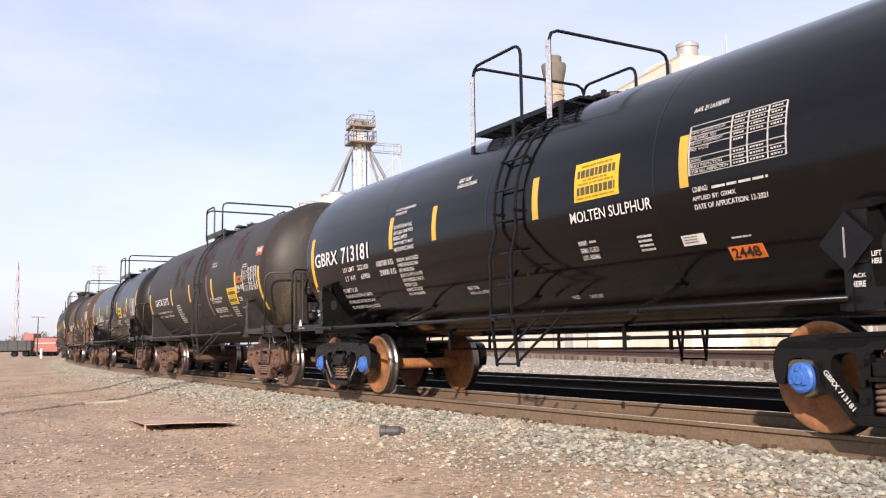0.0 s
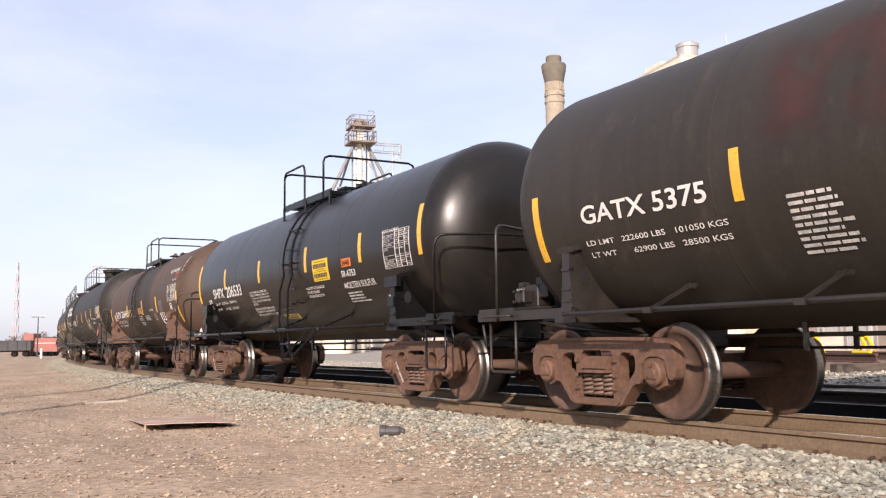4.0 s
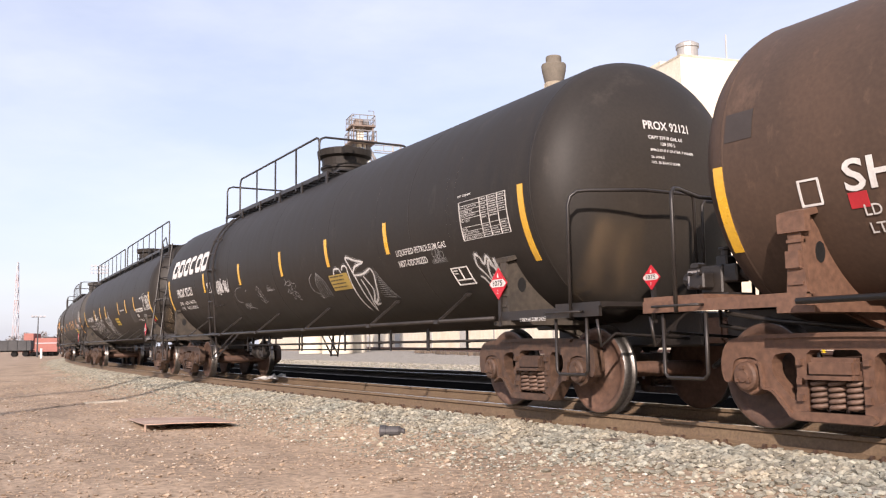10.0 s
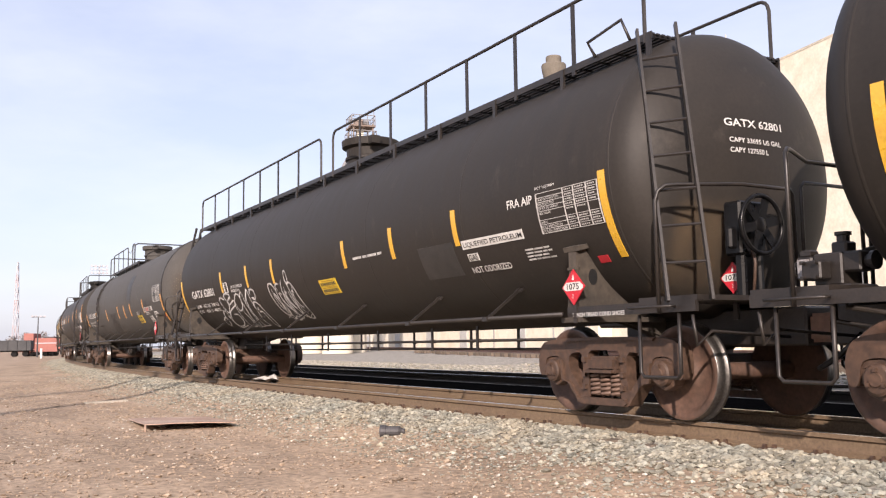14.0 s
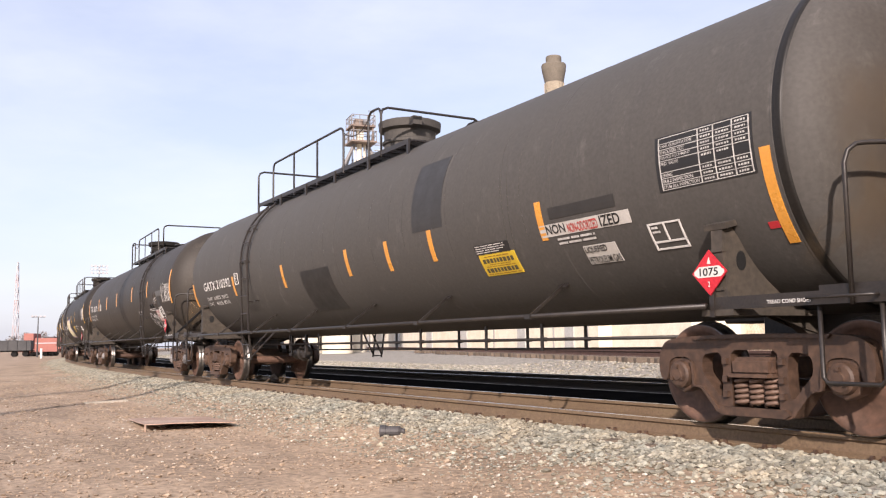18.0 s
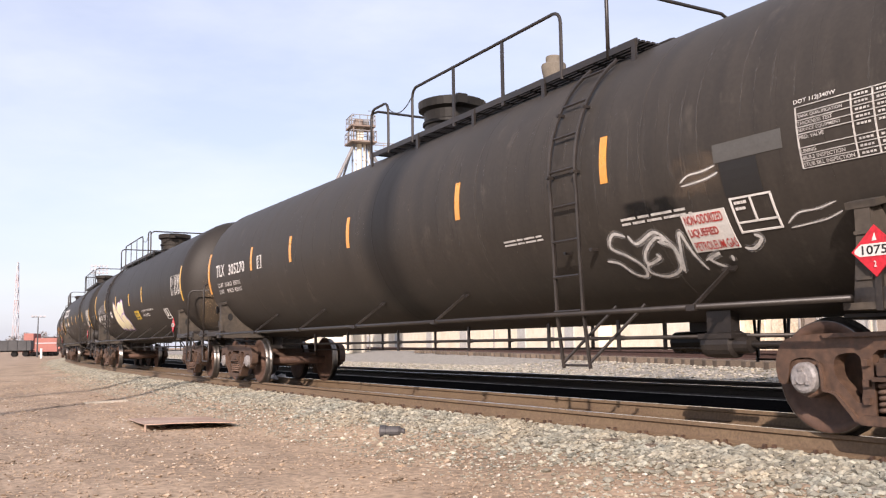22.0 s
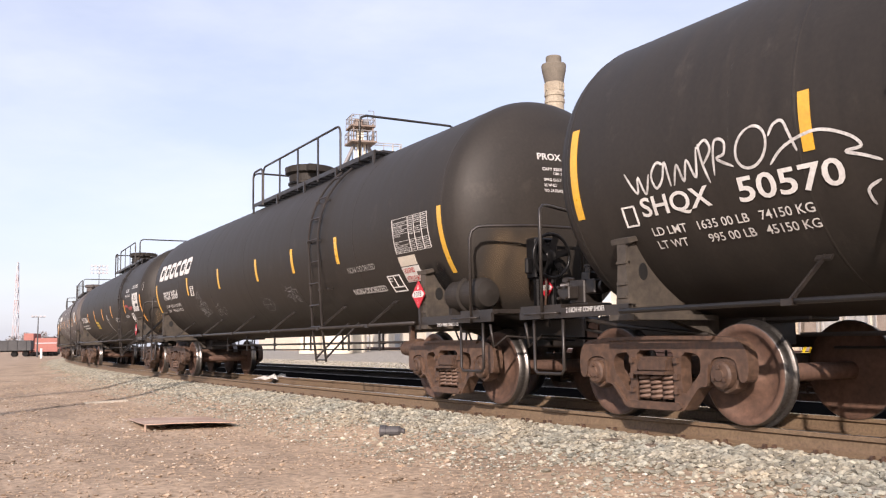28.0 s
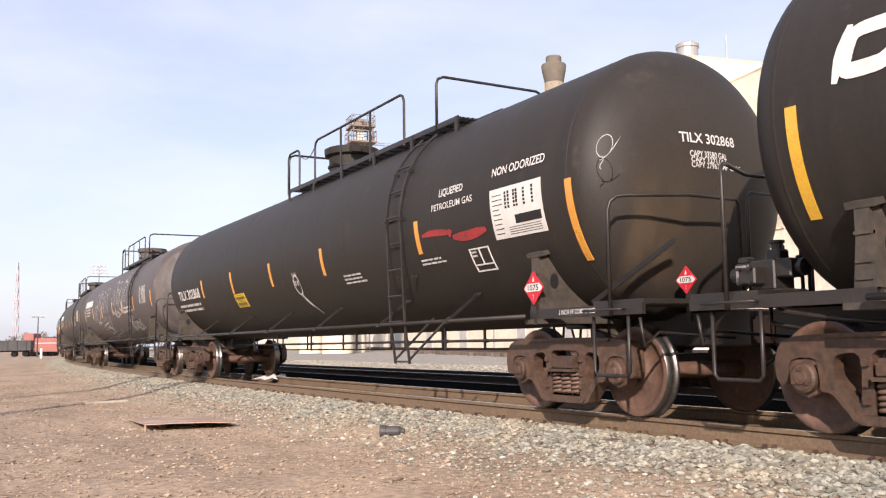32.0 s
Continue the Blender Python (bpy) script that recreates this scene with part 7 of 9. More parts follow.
            tube(bm, [(xs - 0.25, sy * 1.42, 1.0), (xs - 0.25, sy * 1.42, 0.48), (xs - 0.21, sy * 1.42, 0.44), (xs + 0.21, sy * 1.42, 0.44), (xs + 0.25, sy * 1.42, 0.48), (xs + 0.25, sy * 1.42, 1.0)], 0.018, 6)
            part("sill_step", bm, iron, car, smooth=True)
            bm = bmesh.new()
            tube(bm, [(xs - e * 0.27, sy * 1.47, 1.06), (xs - e * 0.27, sy * 1.54, 1.06), (xs + e * 0.26, sy * 1.54, 1.06), (xs + e * 0.26, sy * 1.47, 1.06)], 0.013, 6)
            part("grab_iron", bm, iron, car, smooth=True)
    # raking braces from the platform to the end post, and a brake stand on some cars
    if spec.get("end_braces"):
        for sy in (-1, 1):
            bm = bmesh.new()
            p0, p1 = Vector((half - 1.18, sy * 1.28, 1.15)), Vector((half - 0.52, sy * 0.78, 1.74))
            box(bm, (p0 + p1) / 2, (0.05, 0.03, (p1 - p0).length), (p1 - p0).to_track_quat("Z", "X").to_matrix())
            part("end_brace", bm, M["black_iron"], car)
    if spec.get("brake_stand"):
        wx = half - 0.42
        bm = bmesh.new()
        box(bm, (wx, -0.78, 1.64), (0.12, 0.10, 1.0))
        box(bm, (wx + 0.01, -0.60, 1.92), (0.16, 0.26, 0.36))
        box(bm, (wx, -0.95, 1.62), (0.05, 0.05, 0.96))
        box(bm, (wx - 0.01, -0.60, 1.45), (0.12, 0.18, 0.28))
        bmesh.ops.bevel(bm, geom=bm.edges[:], offset=0.012, segments=1, affect="EDGES")
        stand = part("brake_stand", bm, iron, car)
        bm = bmesh.new()
        tube(bm, [(wx + 0.10, -0.60 + 0.21 * math.cos(radians(q)), 1.86 + 0.21 * math.sin(radians(q))) for q in range(0, 360, 20)], 0.017, 6, closed=True)
        for q in range(0, 180, 60):
            tube(bm, [(wx + 0.10, -0.60 + 0.21 * math.cos(radians(q)), 1.86 + 0.21 * math.sin(radians(q))), (wx + 0.10, -0.60 - 0.21 * math.cos(radians(q)), 1.86 - 0.21 * math.sin(radians(q)))], 0.013, 5)
        part("brake_wheel", bm, M["black_iron"], stand, "black spoked hand wheel", smooth=True)
    if spec.get("placard_blank"):
        for px, pz in ((T / 2 - 0.10, 1.44),):
            bm = bmesh.new()
            k = 0.22
            prism(bm, [(px - k, pz), (px, pz - k), (px + k, pz), (px, pz + k)], -1.475, -1.462)
            box(bm, (px, -1.45, 1.2), (0.06, 0.03, 0.5))
            board = part("placard_board", bm, iron, car, "blank black diamond placard board")
            bm = bmesh.new()
            box(bm, (px - 0.01, -1.478, pz), (0.012, 0.006, 0.22))
            part("placard_clip", bm, M["cap_grey"], board, "pale metal clip")
    # side handrails with brackets
    hx = T / 2 - 0.06
    for sy in (-1, 1):
        bm = bmesh.new()
        tube(bm, [(-hx, sy * 1.53, 1.04), (hx, sy * 1.53, 1.04)], 0.025, 8)
        part("side_handrail", bm, iron, car, smooth=True)
        for x in spec["brackets"]:
            bm = bmesh.new()
            a = radians(-45)
            box(bm, (x, sy * 1.53, 1.035), (0.10, 0.08, 0.05))
            p0, p1 = Vector((x, sy * 1.53, 1.04)), Vector((x, sy * R * math.cos(a), zc + R * math.sin(a)))
            rot = (p1 - p0).to_track_quat("Z", "X").to_matrix()
            box(bm, (p0 + p1) / 2, (0.032, 0.022, (p1 - p0).length), rot)
            foot = Matrix.Rotation(-sy * a, 3, "X")
            box(bm, p1 + Vector((0, sy * 0.008, -0.008)), (0.15, 0.02, 0.09), foot)
            part("handrail_bracket", bm, iron, car)
    # brake pipes and hangers below the tank
    for y in (-0.35, 0.35):
        bm = bmesh.new()
        tube(bm, [(-hx + 1.04, y, 0.80), (hx - 1.04, y, 0.80)], 0.022, 6)
        part("brake_pipe", bm, iron, car, smooth=True)
        for x in spec["hangers"]:
            bm = bmesh.new()
            z1 = zc - math.sqrt(R * R - y * y) + 0.02
            box(bm, (x, y, (0.66 + z1) / 2), (0.05, 0.02, z1 - 0.66))
            box(bm, (x + 0.03, y, 0.80), (0.07, 0.055, 0.055))
            part("pipe_hanger", bm, iron, car)
    bm = bmesh.new()
    tube(bm, [(-hx + 1.04, 0.1, 0.68), (hx - 1.04, 0.1, 0.68)], 0.016, 6)
    part("brake_rod", bm, iron, car, smooth=True)
    # brake cylinder and reservoir
    bx = spec["brake_x"]
    if spec.get("belly"):
        bm = bmesh.new()
        lathe(bm, [(bx - 0.45, 0.05), (bx - 0.4, 0.12), (bx + 0.05, 0.13), (bx + 0.1, 0.14), (bx + 0.14, 0.13), (bx + 0.5, 0.12), (bx + 0.56, 0.05)], "x", 20, (0, 0.35, 0.74))
        box(bm, (bx, 0.35, 0.92), (0.30, 0.12, 0.2))
        part("air_reservoir", bm, M["black_iron"], car, smooth=False)
    if spec.get("belly"):
        bm = bmesh.new()
        lathe(bm, [(bx + 0.82, 0.05), (bx + 0.83, 0.12), (bx + 0.90, 0.13), (bx + 1.18, 0.13), (bx + 1.20, 0.09), (bx + 1.36, 0.08), (bx + 1.37, 0.03), (bx + 1.75, 0.03)], "x", 16, (0, -0.45, 0.72))
        box(bm, (bx + 1.02, -0.45, 0.93), (0.30, 0.12, 0.22))
        box(bm, (bx + 1.02, -0.45, 0.80), (0.42, 0.26, 0.05))
        part("brake_cylinder", bm, M["truck"] if spec["kind"] == "sulphur" else iron, car)
    dx = spec.get("drum")
    if dx is not None:
        bm = bmesh.new()
        lathe(bm, [(dx - 0.40, 0.03), (dx - 0.39, 0.11), (dx - 0.10, 0.125), (dx - 0.09, 0.15), (dx + 0.08, 0.15), (dx + 0.20, 0.09), (dx + 0.22, 0.03), (dx + 0.75, 0.03)], "x", 20, (0, -0.5, 0.70))
        box(bm, (dx - 0.2, -0.5, 0.90), (0.08, 0.06, 0.30))
        part("brake_cylinder", bm, M["truck_dark"], car, "dusty tan brake cylinder")
    rx = spec.get("rigging")
    if rx is not None:
        bm = bmesh.new()
        lathe(bm, [(rx - 0.42, 0.03), (rx - 0.40, 0.14), (rx - 0.05, 0.15), (rx - 0.04, 0.17), (rx + 0.0, 0.17), (rx + 0.01, 0.13), (rx + 0.16, 0.12), (rx + 0.18, 0.03)], "x", 18, (0, -0.10, 0.62))
        part("slack_cylinder", bm, iron, car)
        for dx, y, z0 in ((-0.32, -0.25, 0.56), (0.34, -0.20, 0.52), (0.62, -0.30, 0.58)):
            bm = bmesh.new()
            box(bm, (rx + dx, y, (z0 + 1.12) / 2), (0.06, 0.05, 1.12 - z0))
            box(bm, (rx + dx, y, z0 + 0.03), (0.16, 0.10, 0.06))
            part("rigging_hanger", bm, iron, car)
    # hand brake wheel and valve gear on the platforms
    if spec.get("brake_wheel"):
        wx, wy, wz = half - 0.30, -0.55, 1.80
        bm = bmesh.new()
        tube(bm, [(wx, wy + 0.265 * math.cos(radians(q)), wz + 0.265 * math.sin(radians(q))) for q in range(0, 360, 12)], 0.022, 6, closed=True)
        lathe(bm, [(wx - 0.06, 0.02), (wx - 0.055, 0.07), (wx - 0.02, 0.09), (wx, 0.06), (wx + 0.005, 0.01)], "x", 14, (0, wy, wz))
        hand_wheel = part("brake_wheel", bm, M["black_iron"], car, smooth=True)
        for q in range(0, 360, 60):
            bm = bmesh.new()
            a = radians(q + 12)
            box(bm, (wx - 0.012, wy + 0.165 * math.cos(a), wz + 0.165 * math.sin(a)), (0.014, 0.20, 0.085), Matrix.Rotation(a, 3, "X"))
            part("spoke", bm, M["black_iron"], hand_wheel)
        bm = bmesh.new()
        box(bm, (wx - 0.20, wy, wz - 0.02), (0.20, 0.34, 0.50))
        box(bm, (wx - 0.17, wy - 0.10, 1.40), (0.10, 0.07, 0.55))
        box(bm, (wx - 0.17, wy + 0.12, 1.40), (0.10, 0.07, 0.55))
        box(bm, (wx - 0.14, wy - 0.24, wz - 0.12), (0.06, 0.10, 0.20))
        bmesh.ops.bevel(bm, geom=bm.edges[:], offset=0.02, segments=1, affect="EDGES")
        part("brake_gear_box", bm, M["black_iron"], car)
        bm = bmesh.new()
        tube(bm, [(wx - 0.08, wy - 0.05, wz - 0.2), (wx - 0.06, wy - 0.04, 1.45), (wx - 0.08, wy - 0.06, 1.15)], 0.016, 6)
        part("brake_chain", bm, M["truck_dark"], car, smooth=True)
    if spec.get("end_cylinder"):
        ex = T / 2 + 0.28
        bm = bmesh.new()
        lathe(bm, [(ex - 0.02, 0.03), (ex, 0.10), (ex + 0.03, 0.17), (ex + 0.10, 0.20), (ex + 0.40, 0.20), (ex + 0.41, 0.235), (ex + 0.44, 0.235), (ex + 0.45, 0.20), (ex + 0.74, 0.20), (ex + 0.82, 0.16), (ex + 0.85, 0.05)], "x", 44, (0, -1.12, 1.37))
        box(bm, (ex + 0.15, -1.12, 1.15), (0.08, 0.30, 0.12))
        box(bm, (ex + 0.65, -1.12, 1.15), (0.08, 0.30, 0.12))
        part("brake_cylinder", bm, paint, car)
    # control valve cluster: body, two flanged covers, filter bowl, pipes
    vx = -half + 0.60
    bm = bmesh.new()
    box(bm, (vx, -0.78, 1.31), (0.26, 0.26, 0.26))
    box(bm, (vx, -0.78, 1.16), (0.46, 0.34, 0.05))
    box(bm, (vx - 0.21, -0.82, 1.33), (0.15, 0.20, 0.19))
    box(bm, (vx + 0.20, -0.80, 1.36), (0.16, 0.18, 0.16))
    box(bm, (vx - 0.05, -0.98, 1.30), (0.18, 0.14, 0.15))
    box(bm, (vx + 0.05, -0.76, 1.48), (0.14, 0.14, 0.10))
    box(bm, (vx - 0.20, -0.86, 1.45), (0.10, 0.10, 0.06))
    for dx, dz in ((-0.11, 0.07), (0.01, 0.07), (-0.11, -0.05), (0.01, -0.05)):
        lathe(bm, [(-1.09, 0.005), (-1.088, 0.018), (-1.05, 0.018)], "y", 6, (vx + dx, 0, 1.29 + dz))
    lathe(bm, [(-0.36, 0.02), (-0.355, 0.065), (-0.30, 0.07), (-0.285, 0.05), (-0.2, 0.05)], "x", 14, (vx - 0.02, -0.82, 1.33))
    lathe(bm, [(0.24, 0.05), (0.32, 0.05), (0.325, 0.075), (0.36, 0.075), (0.365, 0.02)], "x", 14, (vx, -0.80, 1.36))
    lathe(bm, [(1.50, 0.05), (1.58, 0.05), (1.585, 0.065), (1.61, 0.065), (1.615, 0.02)], "z", 12, (vx + 0.05, -0.76, 0))
    bmesh.ops.bevel(bm, geom=[e_ for e_ in bm.edges if e_.calc_length() > 0.09], offset=0.014, segments=1, affect="EDGES")
    valve = part("brake_valve", bm, iron, car)
    bm = bmesh.new()
    box(bm, (vx - 0.21, -0.925, 1.33), (0.11, 0.012, 0.15))
    part("name_plate", bm, M["cap_grey"], valve, "pale metal plate")
    for pts in ([(vx + 0.2, -0.7, 1.45), (vx + 0.45, -0.7, 1.50), (vx + 0.50, -0.6, 1.25), (vx + 0.5, -0.5, 1.0)], [(vx - 0.1, -0.7, 1.2), (vx - 0.1, -0.7, 0.9), (vx + 0.4, -0.6, 0.8), (vx + 1.2, -0.45, 0.8)],
                [(vx + 0.1, -0.85, 1.2), (vx + 0.15, -0.9, 1.0), (vx + 0.6, -0.8, 0.92), (vx + 1.4, -0.4, 0.82)]):
        bm = bmesh.new()
        tube(bm, pts, 0.022, 7)
        part("air_pipe", bm, iron, valve, smooth=True)
    # top deck, railings
    zt = zc + R
    d0, d1 = spec["deck"]
    zd = zt - 0.23
    top = zt + spec["rail_h"]
    ye = 0.93
    for sy in (-1, 1):
        bm = bmesh.new()
        cross = d0 + 0.08
        while cross < d1 - 0.04:
            box(bm, (cross, sy * (ye - 0.195), zd + 0.082), (0.03, 0.36, 0.016))
            cross += 0.30
        for q in (0.0, 0.38):
            box(bm, ((d0 + d1) / 2, sy * (ye - q), zd + 0.085), (d1 - d0, 0.018, spec.get("fascia", 0.075 if spec["kind"] == "gas" else 0.125)))
        board = part("running_board", bm, iron, car)
        bm = bmesh.new()
        box(bm, (0, 0, 0), (d1 - d0, 0.045, 0.02))
        slat = part("slat", bm, iron, board)
        slat.matrix_basis = Matrix.Translation(((d0 + d1) / 2, sy * (ye - 0.02), zd + 0.10))
        for j in range(1, 6):
            again(slat, board, Matrix.Translation(((d0 + d1) / 2, sy * (ye - 0.02 - 0.07 * j), zd + 0.10)))
        nb = max(2, round((d1 - d0) / 1.4))
        for i in range(nb + 1):
            x = d0 + 0.04 + (d1 - d0 - 0.08) * i / nb
            bm = bmesh.new()
            zz = zc + math.sqrt(R * R - (ye + 0.03) ** 2)
            box(bm, (x, sy * (ye + 0.01), (zd + 0.1 + zz - 0.12) / 2), (0.06, 0.03, zd + 0.1 - zz + 0.14))
            part("deck_bracket", bm, iron, car)
        for a0, a1 in spec["rails"]:
            bm = bmesh.new()
            y = sy * ye
            tube(bm, [(a0, y, zd + 0.02), (a0, y, top - 0.14)] + arc((a0 + 0.14, y, top - 0.14), 0.14, 150, 90, 3) + arc((a1 - 0.14, y, top - 0.14), 0.14, 90, 30, 3) + [(a1, y, top - 0.14), (a1, y, zd + 0.02)], 0.021, 8)
            nn = max(1, round((a1 - a0) / 1.15))
            posts = []
            for i in range(1, nn):
                x = a0 + (a1 - a0) * i / nn
                posts.append(x)
            bar = part("top_railing", bm, iron, car, smooth=False)
            for x in posts:
                bm = bmesh.new()
                box(bm, (x, y, (zd + top) / 2), (0.055, 0.02, top - zd))
                part("railing_post", bm, iron, bar)
        for a0, a1 in spec.get("chains", ()):
            bm = bmesh.new()
            tube(bm, [(a0 + (a1 - a0) * i / 8, sy * ye, top - 0.1 - 0.16 * (1 - (i / 4 - 1) ** 2)) for i in range(9)], 0.008, 5)
            part("chain", bm, iron, car, smooth=True)
    for x in spec["crossings"]:
        bm = bmesh.new()
        tube(bm, [(x, -ye, zd + 0.02), (x, -ye, top - 0.12), (x, -ye + 0.03, top - 0.04), (x, -ye + 0.12, top), (x, ye - 0.12, top), (x, ye - 0.03, top - 0.04), (x, ye, top - 0.12), (x, ye, zd + 0.02)], 0.021, 8)
        part("crossover_rail", bm, iron, car, smooth=True)
        if spec.get("flat_posts"):
            for sy in (-1, 1):
                bm = bmesh.new()
                box(bm, (x, sy * (ye + 0.024), (zd - 0.05 + top - 0.14) / 2), (0.085, 0.012, top - 0.09 - zd))
                for zz in (zd, top - 0.2):
                    lathe(bm, [(-0.02, 0.004), (-0.018, 0.016), (0.0, 0.016)], "y", 6, (x, sy * (ye + 0.03), zz))
                part("flat_post", bm, M["bright_post"], car, "flat post with sun glare put into its pale colour")
        bm = bmesh.new()
        box(bm, (x + (0.15 if x < (d0 + d1) / 2 else -0.15), 0, zt + 0.02), (0.36, 2 * ye - 0.8, 0.03))
        part("crossover_deck", bm, iron, car)
    if spec.get("end_ladder"):
        bm = bmesh.new()
        tube(bm, [(d1 - 0.85, -ye - 0.02, zd + 0.1), (d1 - 0.95, -ye - 0.04, zd + 0.28), (d1 - 0.40, -ye - 0.04, zd + 0.36), (d1 - 0.30, -ye - 0.02, zd + 0.12)], 0.018, 6)
        part("grab_loop", bm, iron, car, smooth=True)
    # ladders
    for sy in (-1, 1):
        for lx, way in ([(spec["ladder"], 1)] if not spec.get("end_ladder") else [(spec["ladder"], 1), (-spec["ladder"], -1)] if sy < 0 else []):
            side_ladder(car, spec, sy, lx, way, zd, iron)
    # valve housing or manway
    mx = spec["dome"]
    bm = bmesh.new()
    if spec["kind"] == "gas":
        lathe(bm, [(zt - 0.1, 0.44), (zt + 0.20, 0.44), (zt + 0.22, 0.47), (zt + 0.26, 0.47), (zt + 0.28, 0.44), (zt + 0.42, 0.45), (zt + 0.46, 0.53), (zt + 0.58, 0.54), (zt + 0.60, 0.50), (zt + 0.63, 0.25)], "z", 32, (mx, 0, 0))
        box(bm, (mx + 0.58, -0.2, zt + 0.50), (0.16, 0.16, 0.14))
        part("valve_housing", bm, paint, car)
    else:
        lathe(bm, [(zt - 0.1, 0.25), (zt + 0.03, 0.25), (zt + 0.03, 0.30), (zt + 0.07, 0.30), (zt + 0.09, 0.27), (zt + 0.11, 0.10)], "z", 24, (mx, 0, 0))
        for q in range(0, 360, 60):
            box(bm, (mx + 0.285 * math.cos(radians(q)), 0.285 * math.sin(radians(q)), zt + 0.065), (0.05, 0.05, 0.09))
        part("manway", bm, iron, car)
        for x, y, hgt in ((mx - 0.95, -0.25, 0.17), (mx - 0.72, 0.05, 0.13)):
            bm = bmesh.new()
            lathe(bm, [(zt - 0.06, 0.08), (zt + 0.05, 0.08), (zt + 0.06, 0.11), (zt + 0.09, 0.11), (zt + 0.10, 0.06), (zt + hgt, 0.06), (zt + hgt + 0.02, 0.02)], "z", 14, (x, y, 0))
            part("valve", bm, M["cap_grey"], car)
    decals(tank, car, DECALS.get(spec["n"], spec.get("marks", [])), R, zc, half, gap, head, spec["n"])
    return car


# pale metallic base stands in for sun glare on a gloss black post
M["bright_post"] = material("bright_painted_post", (0.85, 0.85, 0.86), 0.30, metal=0.6, tint=(0.5, 0.5, 0.52), scale=3, amount=0.5, bump=0.02)
P_BLACK = tank_paint("gloss_black_tank", (0.0045, 0.0045, 0.0056), (0.0065, 0.0063, 0.0062), 0.13, 0.3, 3.0, 0.28)
P_DUST = tank_paint("dusty_black_tank", (0.031, 0.027, 0.023), (0.053, 0.044, 0.035), 0.5, 0.5, 5.0, 0.25)
P_SATIN = tank_paint("satin_black_tank", (0.028, 0.0243, 0.0210), (0.045, 0.038, 0.032), 0.55, 0.5, 4.0, 0.24)
P_PLAIN = tank_paint("plain_black_tank", (0.0255, 0.0222, 0.0193), (0.041, 0.035, 0.0295), 0.55, 0.5, 4.0, 0.22)
P_STREAK = tank_paint("streaked_black_tank", (0.0395, 0.0345, 0.0295), (0.070, 0.060, 0.050), 0.56, 0.5, 3.0, 0.24)
banded(P_STREAK, (0.017, 0.0155, 0.014), -0.2, 0.65, 0.28)
P_BROWN = tank_paint("brown_dusty_tank", (0.078, 0.052, 0.038), (0.112, 0.071, 0.050), 0.6, 0.6, 1.2, 0.22)
banded(P_BROWN, (0.040, 0.032, 0.0245), -2.0, 1.95, 0.22)
P_GREY = tank_paint("grey_black_tank", (0.082, 0.0775, 0.072), (0.100, 0.094, 0.086), 0.64, 0.5, 3.0, 0.20)
P_SOOT = tank_paint("weathered_grey_tank", (0.085, 0.075, 0.073), (0.16, 0.14, 0.13), 0.55, 0.8, 5.0, 0.25)
for _p in (P_SATIN, P_PLAIN, P_STREAK, P_GREY, P_DUST):
    banded(_p, (0.055, 0.044, 0.033), 9.05, 30.0, 0.35)
P_WORN = tank_paint("worn_gloss_black_tank", (0.0095, 0.0085, 0.0078), (0.021, 0.0172, 0.0145), 0.32, 0.5, 4.0, 0.33)
IRON, GLOSS_IRON = M["dark_iron"], M["black_iron"]

A_RAILS = {"rails": [(-1.16, -0.55), (0.25, 3.85)], "chains": [(-0.55, 0.25)], "crossings": [-1.16, 4.65], "deck": (-1.16, 5.1), "dome": -0.15}
B_RAILS = {"rails": [(-4.45, -0.85), (0.16, 0.63)], "chains": [(-0.85, 0.16)], "crossings": [-5.40, 0.63], "deck": (-5.40, 1.6), "dome": -0.15}


def long_car(n, ax, paint, label, ladder, runs, truck="dark", R=1.495, **more):
    spec = {"n": n, "axles": ax, "R": R, "zc": 0.955 + R, "paint": paint, "iron": IRON, "label": label, "truck": truck, "kind": "gas", "rail_h": 0.60, "ladder": ladder,
            "brackets": [-5.55, -3.0, -0.6, 1.8, 4.2, 6.1], "hangers": [-5.0, -3.4, -1.4, 0.8, 2.7, 4.0], "brake_x": 4.6, "gap": 0.65, "saddle": M["saddle_dust"]}
    spec.update(runs)
    spec.update(more)
    return tank_car(spec)


def short_car(n, ax, paint, label, ladder, rails, crossings, deck, truck, R, **more):
    spec = {"n": n, "axles": ax, "R": R, "zc": 0.865 + R, "paint": paint, "iron": IRON, "label": label, "truck": truck, "kind": "sulphur", "rail_h": 0.58, "ladder": ladder, "rails": rails,
            "crossings": crossings, "deck": deck, "dome": deck[1] - 0.25, "brackets": [-3.3, -1.7, 0.3, 2.4], "hangers": [-2.6, -0.9, 1.2], "brake_x": 1.6, "rings": 4, "gap": 0.58, "saddle": IRON}
    spec.update(more)
    return tank_car(spec)


M["saddle_dust"] = material("saddle_tan_dust", (0.050, 0.042, 0.034), 0.75, tint=(0.095, 0.076, 0.056), scale=3, amount=0.7, fine=15, bump=0.08)
short_car(1, (-2.96, -12.79), P_BLACK, "glossy black molten sulphur tank car with fresh white lettering", 0.48, [(-0.92, 0.16)], [-0.92, 0.74], (-0.97, 0.98), "black", 1.372, iron=GLOSS_IRON, saddle=GLOSS_IRON, rail_h=0.78, fascia=0.06, flat_posts=True, placard_blank=True, brackets=[-4.2, -2.0, 0.4, 2.7])
short_car(2, (-16.71, -25.90), P_DUST, "dusty black molten sulphur tank car with stained shell", 0.62, [(-0.59, 0.17)], [-0.59, 0.90], (-0.5, 1.15), "rust", 1.41, brake_stand=True, belly=True)
